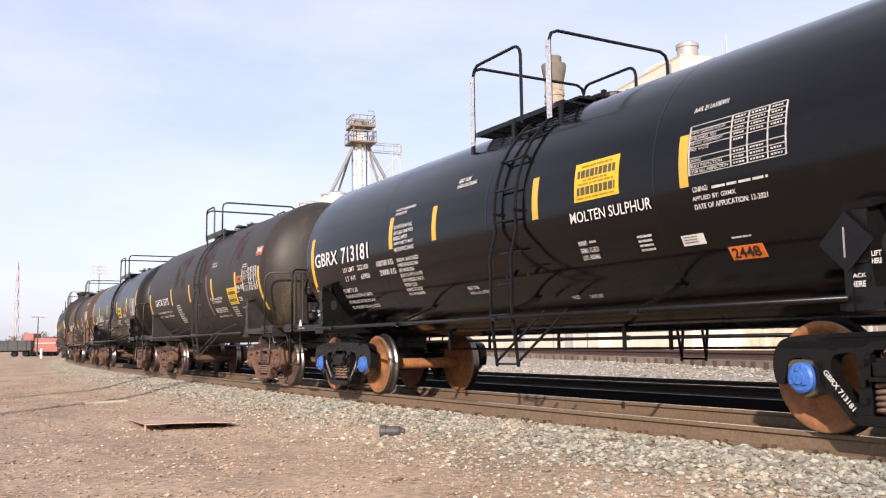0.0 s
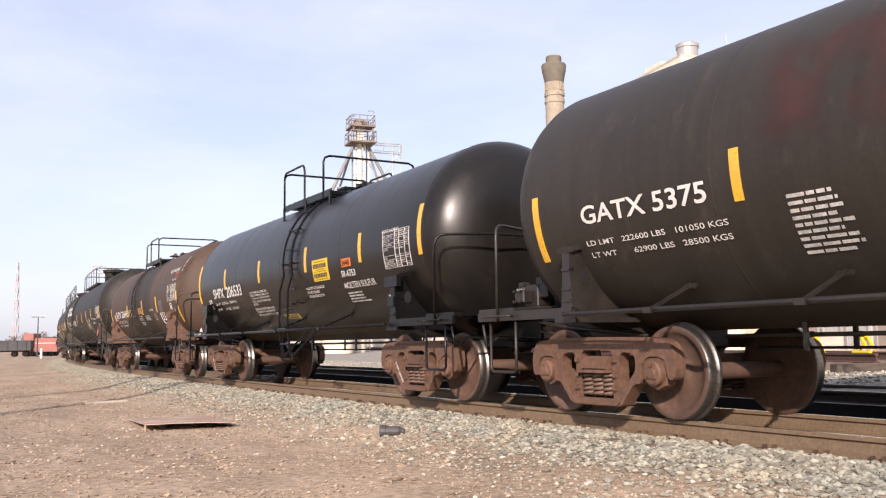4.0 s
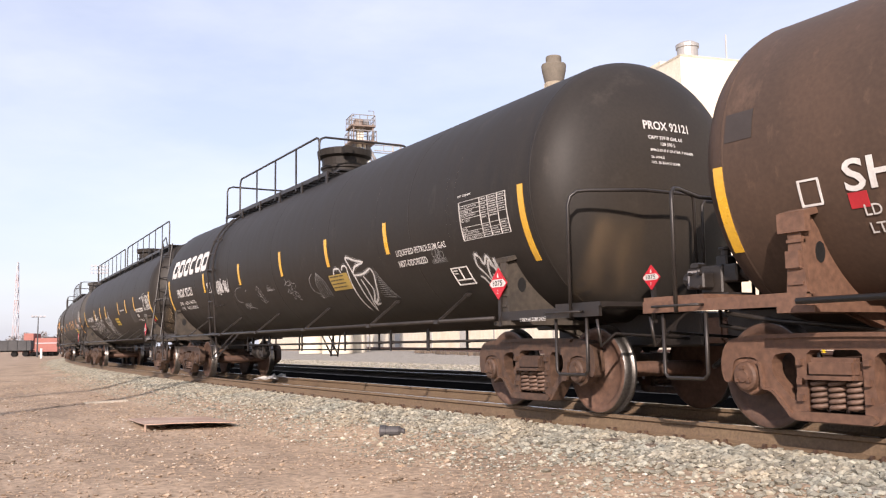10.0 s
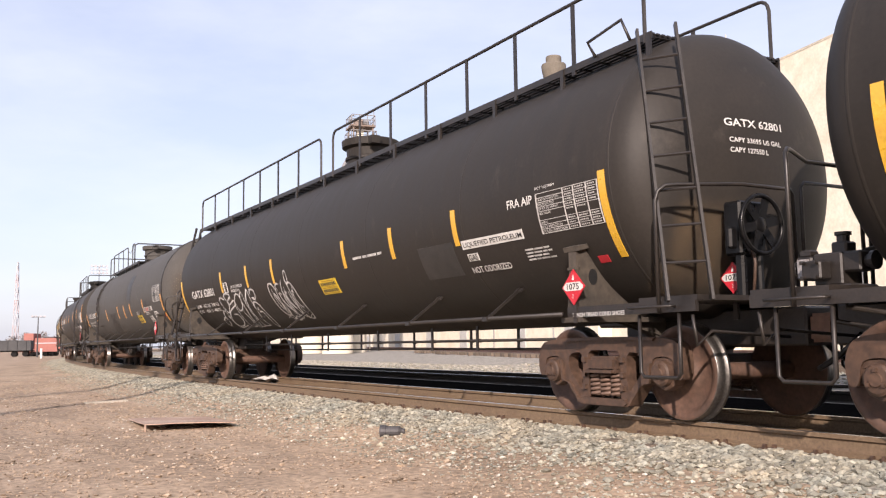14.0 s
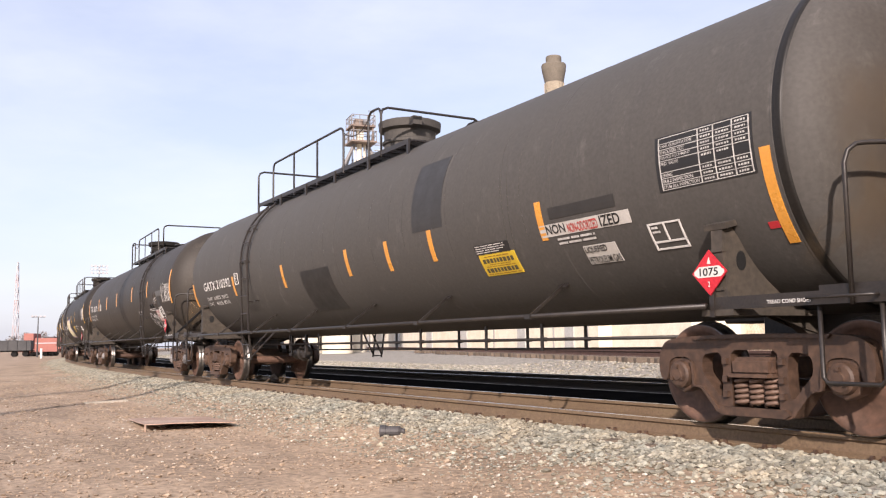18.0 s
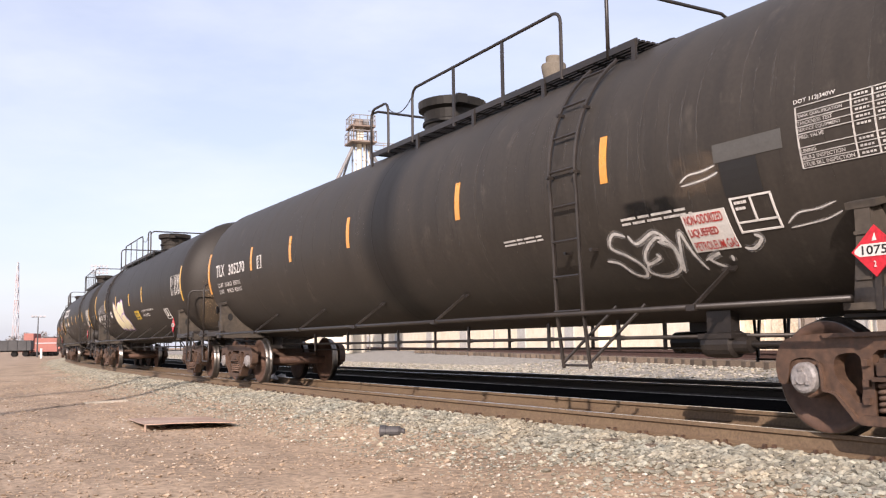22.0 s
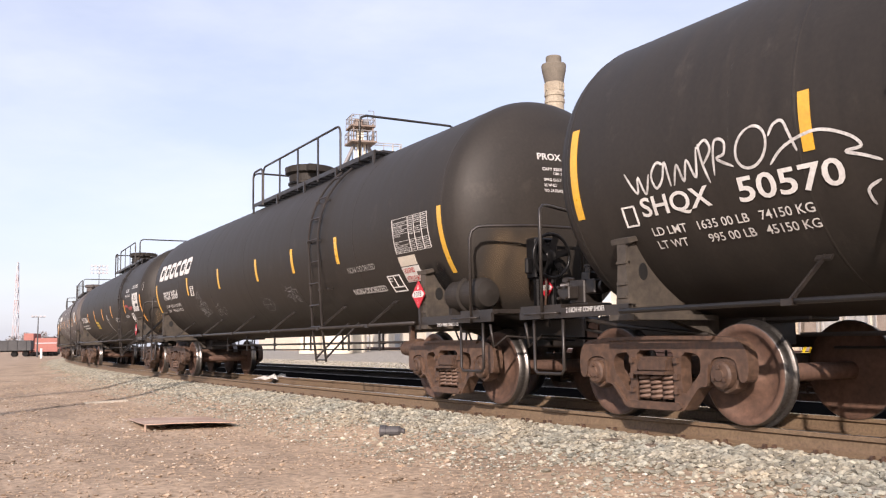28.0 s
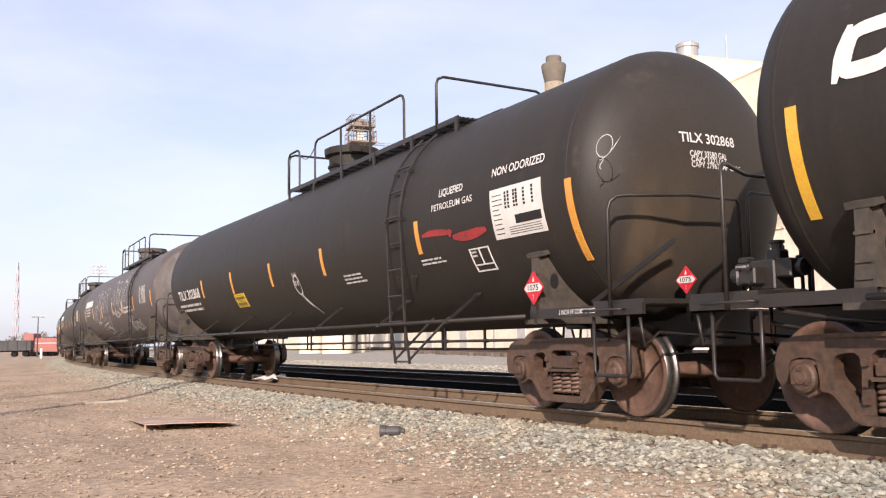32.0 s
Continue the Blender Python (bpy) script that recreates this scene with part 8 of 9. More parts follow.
short_car(3, (-29.79, -39.44), P_WORN, "shiny black molten sulphur tank car with yellow labels", 0.60, [(-0.95, 0.15)], [-0.95, 1.08], (-0.98, 1.45), "rust", 1.375, iron=GLOSS_IRON, saddle=GLOSS_IRON)
short_car(4, (-43.42, -53.19), P_BROWN, "brown dust-coated molten sulphur tank car", -0.60, [(-0.45, 0.81)], [-1.17, 0.81], (-1.26, 1.22), "rust", 1.39, platform=M["truck"], saddle=M["truck"])
long_car(5, (-57.11, -72.60), P_PLAIN, "satin black gas tank car with a white block mark and tags", -3.93, {**B_RAILS, "rails": [(-3.85, 0.98)], "chains": [], "crossings": [-4.87, 0.98], "deck": (-4.92, 1.4), "dome": 0.0}, R=1.52, brackets=[-5.95, -3.2, -0.75, 1.8, 4.4, 6.4], rigging=-4.6, low_rail=2.30)
long_car(6, (-76.49, -91.63), P_SATIN, "black gas tank car with a full-length walkway and graffiti", 9.05, {"rails": [(-8.44, -0.34), (0.21, 8.2)], "chains": [], "crossings": [], "deck": (-8.62, 8.3), "dome": -0.2}, end_ladder=True, brake_wheel=True)
long_car(7, (-95.53, -111.44), P_GREY, "grey-black gas tank car with dark repainted patches", -4.45, B_RAILS, R=1.49, brackets=[-6.2, -3.9, -1.78, 0.6, 2.9, 5.4], rigging=-4.8)
long_car(8, (-115.32, -131.02), P_STREAK, "streaked black gas tank car with orange strips", 4.60, A_RAILS, brackets=[-5.2, -2.8, -0.5, 1.9, 6.3], R=1.497, truck="grey", brake_wheel=True, belly=True, end_braces=True)
long_car(9, (-134.94, -149.91), P_SATIN, "black gas tank car with pale yellow graffiti", -4.35, {**B_RAILS, "deck": (-5.5, 1.25), "crossings": [-5.5, 0.6]}, R=1.53, brake_wheel=True)
long_car(10, (-153.77, -168.94), P_SATIN, "satin black gas tank car with a white block mark", 4.05, {**A_RAILS, "rails": [(-1.19, -0.55), (-0.5, 3.69)], "chains": [], "crossings": [-1.19, 4.5]}, R=1.517, brake_wheel=True, end_cylinder=True, drum=5.68)
long_car(11, (-172.83, -188.49), P_SATIN, "black gas tank car with a white data panel and red smear", 4.70, {**A_RAILS, "deck": (-1.12, 5.45), "crossings": [-1.12, 4.85]}, R=1.50, end_braces=True)


def plain_marks(seed):
    rnd = random.Random(seed)
    rows = [("S", x, 0.0, -18.0, "o") for x in (-8.2, -5.4, -2.7, 0.3, 2.6, 5.0, 8.2)]
    rows += [("G", 6.3, 7.3, -12, 8), ("L", 3, -7.6, -5.9, -12, 2, "w"), ("P", "white", -7.9, -5.6, 4, 14, 0), ("L", 2, 3.0, 5.0, -20, -10, "w")]
    if seed == 12:
        rows += [("X", "bubble", -5.0, -0.8, -30, 25), ("X", "bubble2", 0.3, 3.6, -20, 30), ("X", "tag2", -3.4, 0.5, -55, -30), ("X", "tag", 3.2, 5.4, -50, -25)]
    return rows


long_car(12, (-192.42, -208.02), P_SOOT, "weathered grey gas tank car covered in graffiti", 4.8, A_RAILS, marks=plain_marks(12))
long_car(13, (-211.91, -227.51), P_GREY, "plain grey-black gas tank car", 4.8, A_RAILS, marks=plain_marks(13))
long_car(14, (-231.40, -247.00), P_DUST, "dusty black gas tank car", -4.4, B_RAILS, marks=plain_marks(14))
long_car(15, (-250.89, -266.49), P_SATIN, "black gas tank car at the tail", 4.8, A_RAILS, marks=plain_marks(15))


# ---- the yard's far side ----
SCATTER = random.Random(7)


def frame_at(o, deg):
    """A pose for a building: x runs along its front (away to the train's rear), y into it."""
    a = radians(deg)
    u, v = Vector((-math.cos(a), math.sin(a), 0)), Vector((math.sin(a), math.cos(a), 0))
    return Matrix(((u.x, v.x, 0, o[0]), (u.y, v.y, 0, o[1]), (0, 0, 1, o[2]), (0, 0, 0, 1)))


M["render_pale"] = material("pale_cream_render", (0.93, 0.865, 0.72), 0.9, tint=(0.76, 0.665, 0.51), scale=0.9, amount=0.7, fine=7, fine_amount=0.08, bump=0.08, spec=0.2)
M["stained"] = material("stained_plaster", (0.82, 0.74, 0.59), 0.9, tint=(0.56, 0.43, 0.27), scale=1.6, amount=0.7, cut=(0.45, 0.62), fine=12, bump=0.1, spec=0.2)
M["brown_panel"] = material("brown_steel_panel", (0.40, 0.33, 0.27), 0.7, tint=(0.28, 0.22, 0.18), scale=2, bump=0.05)
M["grey_panel"] = material("grey_steel_panel", (0.56, 0.555, 0.53), 0.7, tint=(0.40, 0.40, 0.385), scale=2, bump=0.05)
M["steel_pale"] = material("galvanised_steel", (0.50, 0.49, 0.47), 0.5, 0.3, tint=(0.36, 0.34, 0.31), scale=1.5, bump=0.05)
M["stone_pale"] = material("chimney_concrete", (0.44, 0.385, 0.30), 0.9, tint=(0.30, 0.255, 0.195), scale=0.9, amount=0.6, fine=9, bump=0.15, spec=0.2)
M["soot_cap"] = material("chimney_soot", (0.215, 0.19, 0.155), 0.9, tint=(0.13, 0.115, 0.095), scale=1.2, bump=0.1, spec=0.2)
M["tower_grey"] = material("tower_grey_steel", (0.22, 0.22, 0.23), 0.6, tint=(0.34, 0.32, 0.30), scale=1.2, amount=0.6, bump=0.05)
M["tower_rust"] = material("tower_rust_steel", (0.30, 0.24, 0.20), 0.7, tint=(0.20, 0.14, 0.11), scale=1.2, amount=0.7, bump=0.05)


def chimney(o):
    root = new("chimney")
    tagged(root, "tall pale concrete chimney with a sooty flared top", "chimney")
    root.location = o
    bm = bmesh.new()
    lathe(bm, [(-1, 1.12), (24.0, 1.0), (26.2, 1.0), (26.25, 1.08), (26.6, 1.08), (26.65, 1.0), (26.95, 1.0), (27.0, 1.08), (27.35, 1.08), (27.4, 1.0), (28.6, 0.98)], "z", 28)
    part("shaft", bm, M["stone_pale"], root)
    bm = bmesh.new()
    lathe(bm, [(28.5, 1.0), (28.7, 1.05), (29.9, 1.30), (30.4, 1.34), (30.5, 1.30), (30.55, 0.88)], "z", 28)
    part("flared_collar", bm, M["soot_cap"], root)
    bm = bmesh.new()
    lathe(bm, [(30.4, 0.85), (31.3, 0.85), (31.4, 0.80), (31.4, 0.6)], "z", 24)
    part("flue_lip", bm, M["soot_cap"], root)
    for q in range(0, 360, 45):
        bm = bmesh.new()
        box(bm, (1.0 * math.cos(radians(q)), 1.0 * math.sin(radians(q)), 28.0), (0.16, 0.16, 0.9), Matrix.Rotation(radians(q), 3, "Z"))
        part("corbel", bm, M["stone_pale"], root)


chimney((-75.15, 58.15, 0))


def grain_tower(o):
    """Elevator head: two railed platforms on a trunk with raking spouts, and a side gantry."""
    root = new("elevator_tower")
    tagged(root, "pale steel grain elevator tower with railed platforms", "tower")
    root.matrix_world = frame_at(o, -80)
    for z, w in ((21.2, 2.7), (22.8, 2.5)):
        bm = bmesh.new()
        box(bm, (0, 0, z - 0.09), (w, w, 0.16))
        part("platform", bm, M["tower_rust"], root)
        h = w / 2 - 0.05
        bm = bmesh.new()
        tube(bm, [(-h, -h, z + 1.0), (h, -h, z + 1.0), (h, h, z + 1.0), (-h, h, z + 1.0)], 0.05, 5, closed=True)
        rails = part("railing", bm, M["tower_grey"], root)
        bm = bmesh.new()
        tube(bm, [(-h, -h, z + 0.55), (h, -h, z + 0.55), (h, h, z + 0.55), (-h, h, z + 0.55)], 0.04, 5, closed=True)
        part("middle_rail", bm, M["tower_grey"], rails)
        for i in range(4):
            for k in range(3):
                a = -h + 2 * h * k / 3
                x, y = ((a, -h), (h, a), (-a, h), (-h, -a))[i]
                bm = bmesh.new()
                tube(bm, [(x, y, z), (x, y, z + 1.0)], 0.045, 5)
                part("post", bm, M["tower_grey"], rails)
    for k in (-1, 1):
        for q in (-1, 1):
            bm = bmesh.new()
            box(bm, (k * 1.0, q * 1.0, 22.1), (0.14, 0.14, 1.8))
            part("leg", bm, M["tower_rust"], root)
    bm = bmesh.new()
    box(bm, (0.1, 0, 22.0), (0.62, 0.7, 1.4))
    part("head_house", bm, M["render_pale"], root)
    bm = bmesh.new()
    box(bm, (0.25, 0, 23.25), (0.8, 0.7, 0.7))
    part("drive_cover", bm, M["tower_rust"], root)
    for dx, r in ((0.15, 0.27), (-0.40, 0.11), (0.62, 0.07), (-0.85, 0.05)):
        bm = bmesh.new()
        lathe(bm, [(0, r), (21.2, r)], "z", 14, (dx, 0, 0))
        part("trunk", bm, M["render_pale"], root)
    for k, (dx, dy) in enumerate(((4.8, -0.6), (3.4, 0.5), (-3.4, 0.4), (-5.5, 0.0))):
        bm = bmesh.new()
        tube(bm, [(0.7 * (1 if dx > 0 else -1), dy * 0.3, 21.0), (dx, dy, 12.5)], 0.17 if k in (0, 3) else 0.11, 10)
        part("spout", bm, M["tower_grey"], root)
    bm = bmesh.new()
    for z in (20.4, 21.2):
        for y in (-0.5, 0.5):
            tube(bm, [(-1.3, y, z), (-4.2, y, z)], 0.055, 5)
    for x in (-2.3, -3.3, -4.2):
        tube(bm, [(x, -0.5, 20.4), (x, -0.5, 21.2)], 0.045, 5)
    part("gantry", bm, M["steel_pale"], root)
    for x in (-3.4, -4.2):
        bm = bmesh.new()
        tube(bm, [(x, 0, 21.2), (x, 0, 10)], 0.07, 6)
        part("gantry_leg", bm, M["steel_pale"], root)
    for a, b in (((-4.1, 0, 20.3), (-0.6, 0, 15.6)), ((-0.5, 0, 19.6), (-4.0, 0, 14.8))):
        bm = bmesh.new()
        tube(bm, [a, b], 0.055, 6)
        part("brace", bm, M["steel_pale"], root)
    for k in (-1, 1):
        bm = bmesh.new()
        tube(bm, [(k * 0.75, 0.55, 21.1), (k * 0.75, 0.55, 10.0)], 0.06, 6)
        part("trunk_leg", bm, M["tower_grey"], root)
        for i in range(6):
            bm = bmesh.new()
            z = 12.0 + 1.5 * i
            tube(bm, [(-0.75, 0.55, z), (0.75, 0.55, z + 1.5 * (k > 0))], 0.035, 5)
            part("lacing", bm, M["tower_grey"], root)
    for x, y, h in ((-1.1, -1.1, 1.5), (0.9, 1.1, 1.3), (1.2, -0.9, 0.9)):
        bm = bmesh.new()
        tube(bm, [(x, y, 22.8), (x, y, 22.8 + h), (x * 0.6, y * 0.6, 22.9 + h)], 0.045, 5)
        part("davit", bm, M["tower_grey"], root)
    bm = bmesh.new()
    lathe(bm, [(-0.32, 0.02), (-0.30, 0.30), (0.30, 0.30), (0.32, 0.02)], "x", 12, (-0.55, 0.0, 23.3))
    part("motor_drum", bm, M["tower_grey"], root)


grain_tower((-81.5, 38.2, 0))


def silo(o, r, h, label):
    root = new("grain_silo")
    tagged(root, label, "silo", "grain silos")
    root.location = o
    bm = bmesh.new()
    lathe(bm, [(0, r)] + [(h * i / 14, r + (0.02 if i % 2 else 0)) for i in range(1, 15)], "z", 32)
    part("wall", bm, M["render_pale"], root)
    bm = bmesh.new()
    lathe(bm, [(h - 0.05, r + 0.08), (h + 0.1, r + 0.08), (h + r * 0.32, 0.2)], "z", 32)
    part("roof", bm, M["steel_pale"], root)


silo((-77.9, 34.05, 0), 1.45, 14.9, "pale round grain silo with a low cone roof")
silo((-84.0, 33.9, 0), 1.2, 14.9, "smaller pale grain silo behind the first")
silo((-80.6, 36.9, 0), 1.2, 15.2, "pale grain silo beside the elevator tower")


def mill():
    """Tall pale mill block, a lower wing and the long low wall along the spur."""
    base = frame_at((-36.3, 37.2, 0.0), 12.6)
    block = new("mill_building")
    tagged(block, "tall pale cream mill building with a roof vent", "building")
    block.matrix_world = base
    bm = bmesh.new()
    box(bm, (4.6, 6.0, 8.5), (9.2, 12.0, 17.0))
    part("wall", bm, M["render_pale"], block)
    bm = bmesh.new()
    box(bm, (4.6, 6.0, 17.06), (9.24, 12.04, 0.12))
    part("roof", bm, M["concrete"], block)
    bm = bmesh.new()
    box(bm, (6.6, 3.4, 17.9), (1.9, 2.4, 1.5))
    part("penthouse", bm, M["render_pale"], block)
    bm = bmesh.new()
    lathe(bm, [(17.0, 0.62), (17.9, 0.62), (17.95, 0.68), (18.15, 0.68), (18.3, 0.45)], "z", 22, (1.2, 1.3, 0))
    part("roof_vent", bm, M["steel_pale"], block)
    bm = bmesh.new()
    tube(bm, [(0.1, 3.2, 17.0), (0.1, 3.2, 18.6)], 0.05, 5)
    part("roof_pole", bm, M["grey_panel"], block)
    for x, z in ((6.0, 14.6), (3.2, 15.4)):
        bm = bmesh.new()
        box(bm, (x, -0.03, z), (0.18, 0.10, 0.5))
        part("wall_lamp", bm, M["brown_panel"], block)
    wing = new("mill_wing")
    tagged(wing, "lower pale mill wing with stained walls and doors", "building")
    wing.matrix_world = base
    bm = bmesh.new()
    box(bm, (-20.0, 9.2, 7.8), (40.0, 12.0, 15.6))
    part("wall", bm, M["render_pale"], wing)
    bm = bmesh.new()
    box(bm, (-20.0, 9.2, 15.66), (40.04, 12.04, 0.12))
    part("roof", bm, M["concrete"], wing)
    for x, z, w, h, mat, name in ((-4.6, 11.2, 1.5, 1.3, "soot_cap", "louvre"), (-9.0, 2.6, 1.3, 4.4, "grey_panel", "door"), (-5.7, 1.0, 1.2, 1.9, "brown_panel", "door"), (-11.0, 1.05, 1.5, 1.9, "brown_panel", "door"), (-7.3, 1.5, 1.1, 0.9, "grey_panel", "window"),
                                  (-4.1, 1.0, 2.6, 1.9, "stained", "stained_panel"), (-1.4, 1.0, 1.6, 1.9, "stained", "stained_panel"), (-8.9, 1.0, 0.12, 1.9, "grey_panel", "downpipe"), (-3.4, 7.2, 1.6, 1.2, "stained", "faded_sign")):
        bm = bmesh.new()
        box(bm, (x, 3.17, z), (w, 0.12, h))
        p = part(name, bm, M[mat], wing)
        if name in ("door", "window"):
            bm = bmesh.new()
            for k in (-1, 1):
                box(bm, (x + k * (w / 2 + 0.05), 3.13, z), (0.1, 0.16, h + 0.1))
            box(bm, (x, 3.13, z + h / 2 + 0.05), (w + 0.2, 0.16, 0.1))
            part("frame", bm, M["steel_pale"], p)
    low = new("warehouse")
    tagged(low, "long low pale warehouse beside the spur", "building")
    low.matrix_world = base
    bm = bmesh.new()
    box(bm, (110.0, 3.0, 1.6), (201.6, 8.0, 3.2))
    part("wall", bm, M["render_pale"], low)
    bm = bmesh.new()
    box(bm, (110.0, 3.0, 3.28), (202.0, 8.4, 0.16))
    part("roof", bm, M["grey_panel"], low)
    for x, w in ((10.6, 0.16), (13.4, 1.4), (16.0, 0.16), (22.0, 1.6), (28.0, 0.2), (36.0, 2.0), (47.0, 2.0), (60.0, 2.2), (75.0, 2.2)):
        bm = bmesh.new()
        box(bm, (x, -1.04, 1.1 if w > 1 else 1.5), (w, 0.1, 1.8 if w > 1 else 3.0))
        part("door" if w > 1 else "pilaster", bm, M["grey_panel" if w > 1 else "steel_pale"], low)
    return block


mill()


def wheel_stop(off, along):
    """Yellow triangular wheel stop clamped on a rail."""
    root = new("wheel_stop")
    tagged(root, "bright yellow triangular wheel stop on the spur rail", "wheel stop", "wheel stops on the spur")
    o, d = SPUR
    side = Vector((d.y, -d.x, 0))
    p = o + side * off + d * along
    root.matrix_world = Matrix(((-d.x, side.x, 0, p.x), (-d.y, side.y, 0, p.y), (0, 0, 1, 0.5), (0, 0, 0, 1)))
    bm = bmesh.new()
    for y in (-0.07, 0.07):
        for a, b in (((-0.22, 0.02), (0.0, 0.30)), ((0.0, 0.30), (0.24, 0.02))):
            tube(bm, [(a[0], y, a[1]), (b[0], y, b[1])], 0.03, 6)
    box(bm, (0.0, 0, 0.31), (0.10, 0.2, 0.06))
    part("frame", bm, M["safety_yellow"], root)
    bm = bmesh.new()
    box(bm, (0.0, 0, -0.04), (0.56, 0.20, 0.09))
    bmesh.ops.bevel(bm, geom=bm.edges[:], offset=0.015, segments=1, affect="EDGES")
    part("clamp", bm, M["safety_yellow"], root)


M["safety_yellow"] = material("safety_yellow_paint", (0.85, 0.62, 0.01), 0.45, tint=(0.70, 0.48, 0.02), scale=6, amount=0.4, bump=0.03)
wheel_stop(0.0, 0.15)
wheel_stop(GAUGE, 0.65)


# ---- ties ----
def tie_mesh(l, w, h):
    bm = bmesh.new()
    box(bm, (0, 0, 0), (w, l, h))
    bmesh.ops.bevel(bm, geom=bm.edges[:], offset=0.02, segments=1, affect="EDGES")
    me = bpy.data.meshes.new("tie")
    bm.to_mesh(me)
    bm.free()
    me.materials.append(M["tie"])
    return me


def track_ties():
    me = tie_mesh(2.6, 0.23, 0.18)
    bm = bmesh.new()
    box(bm, (0, 0, 0), (0.19, 0.10, 0.022))
    box(bm, (0.05, -0.01, 0.025), (0.03, 0.03, 0.04))
    box(bm, (-0.05, -0.01, 0.022), (0.03, 0.03, 0.035))
    plate = bpy.data.meshes.new("tie_plate")
    bm.to_mesh(plate)
    bm.free()
    plate.materials.append(M["truck_dark"])
    for name, n0, z, ss in (("main_track_ties", MID, -0.285, [-62 + 0.52 * i for i in range(140)]),):
        root = tagged(new(name), "half-buried weathered timber ties", kind="structure")
        for s in ss:
            o = new("tie", me)
            o.parent = root
            p, th = on_track(s, n0 + SCATTER.uniform(-0.04, 0.04), z + SCATTER.uniform(-0.012, 0.012))
            o.matrix_basis = Matrix.Translation(p) @ Matrix.Rotation(th + SCATTER.uniform(-0.02, 0.02), 4, "Z")
            if -26 < s < 2:
                o = new("tie_plate", plate)
                o.parent = root
                p, th = on_track(s + SCATTER.uniform(-0.05, 0.05), -0.085, -0.172)
                o.matrix_basis = Matrix.Translation(p) @ Matrix.Rotation(th, 4, "Z")
    root = tagged(new("spur_ties"), "grey weathered ties with their ends bare", kind="structure")
    o0, d = SPUR
    side = Vector((d.y, -d.x, 0))
    for i in range(90):
        o = new("tie", me)
        o.parent = root
        p = o0 + d * (-1.6 + 0.55 * i + SCATTER.uniform(-0.06, 0.06)) + side * (MID + SCATTER.uniform(-0.20, 0.02))
        o.matrix_basis = Matrix.Translation((p.x, p.y, 0.245)) @ Matrix.Rotation(math.atan2(d.y, d.x) + SCATTER.uniform(-0.04, 0.04), 4, "Z")


track_ties()


# ---- loose stones ----
def stones(name, label, count, place, size, mat, seed, flat=0.6):
    """Many angular stones as one mesh; place(rnd) gives x, y, z of the ground."""
    rnd = np.random.RandomState(seed)
    base = np.array([(1, 0, 0), (-1, 0, 0), (0, 1, 0), (0, -1, 0), (0, 0, 1), (0, 0, -1), (0.6, 0.6, 0.5), (-0.6, 0.6, 0.4), (-0.6, -0.6, 0.5), (0.6, -0.6, 0.4)], float)
    tri = [(0, 6, 4), (6, 2, 4), (2, 7, 4), (7, 1, 4), (1, 8, 4), (8, 3, 4), (3, 9, 4), (9, 0, 4), (0, 2, 6), (2, 1, 7), (1, 3, 8), (3, 0, 9), (0, 5, 2), (2, 5, 1), (1, 5, 3), (3, 5, 0)]
    verts = np.zeros((count, len(base), 3))
    for i in range(count):
        p = place(rnd)
        r = size[0] * (size[1] / size[0]) ** (rnd.rand() ** 1.6)
        b = base * (1 + 0.28 * (rnd.rand(*base.shape) - 0.5)) * r * np.array([1, rnd.uniform(0.6, 1.0), rnd.uniform(0.75, 1.1) * flat])
        a, t = rnd.uniform(0, 6.283), rnd.uniform(-0.5, 0.5)
        ca, sa, ct, st = math.cos(a), math.sin(a), math.cos(t), math.sin(t)
        rot = np.array([[ca, -sa, 0], [sa, ca, 0], [0, 0, 1]]) @ np.array([[1, 0, 0], [0, ct, -st], [0, st, ct]])
        verts[i] = b @ rot.T + np.array(p) + np.array([0, 0, r * flat * 0.35])
    k = len(base)
    faces = (np.array(tri)[None] + (np.arange(count) * k)[:, None, None]).reshape(-1, 3)
    me = bpy.data.meshes.new(name)
    me.from_pydata(verts.reshape(-1, 3).tolist(), [], faces.tolist())
    me.materials.append(mat)
    return tagged(new(name, me), label, kind="stuff")


def on_bed(n0, n1, s0, s1, near=1.0, edge=False, clump=0.0):
    def place(rnd):
        s = s1 - (s1 - s0) * rnd.rand() ** near
        n = rnd.uniform(n0, n1)
        while edge and rnd.rand() < min(0.94, 0.94 * (-0.75 + 0.45 * noise.noise((s * 0.45, 0.0, 7.0)) - n) / 0.85):
            n = rnd.uniform(n0, n1)
        while clump and noise.noise((s * clump, n * clump, 2.0)) < rnd.uniform(-0.35, 0.35):
            s, n = s1 - (s1 - s0) * rnd.rand() ** near, rnd.uniform(n0, n1)
        p, _ = on_track(s, n)
        return p.x, p.y, ground_height(n, s, p.x, p.y)
    return place


M["gravel"] = material("ballast_gravel", (0.312, 0.315, 0.266), 0.85, tint=(0.40, 0.345, 0.25), scale=1.4, amount=0.8, fine=30, fine_amount=0.2, bump=0.2, island=0.42, spec=0.3)
M["pebble"] = material("dusty_pebbles", (0.44, 0.34, 0.245), 0.9, tint=(0.26, 0.205, 0.165), scale=2, amount=0.5, fine=30, fine_amount=0.2, bump=0.2, island=0.35, spec=0.2)
M["pale_stone"] = material("pale_quartz_pebbles", (0.58, 0.54, 0.46), 0.75, tint=(0.44, 0.37, 0.29), scale=3, amount=0.5, bump=0.1, island=0.25, spec=0.3)
stones("ballast_stones", "angular grey and tan ballast stones", 52000, on_bed(-2.0, -0.13, -125, 1.5, 2.9, True), (0.015, 0.052), M["gravel"], 3)
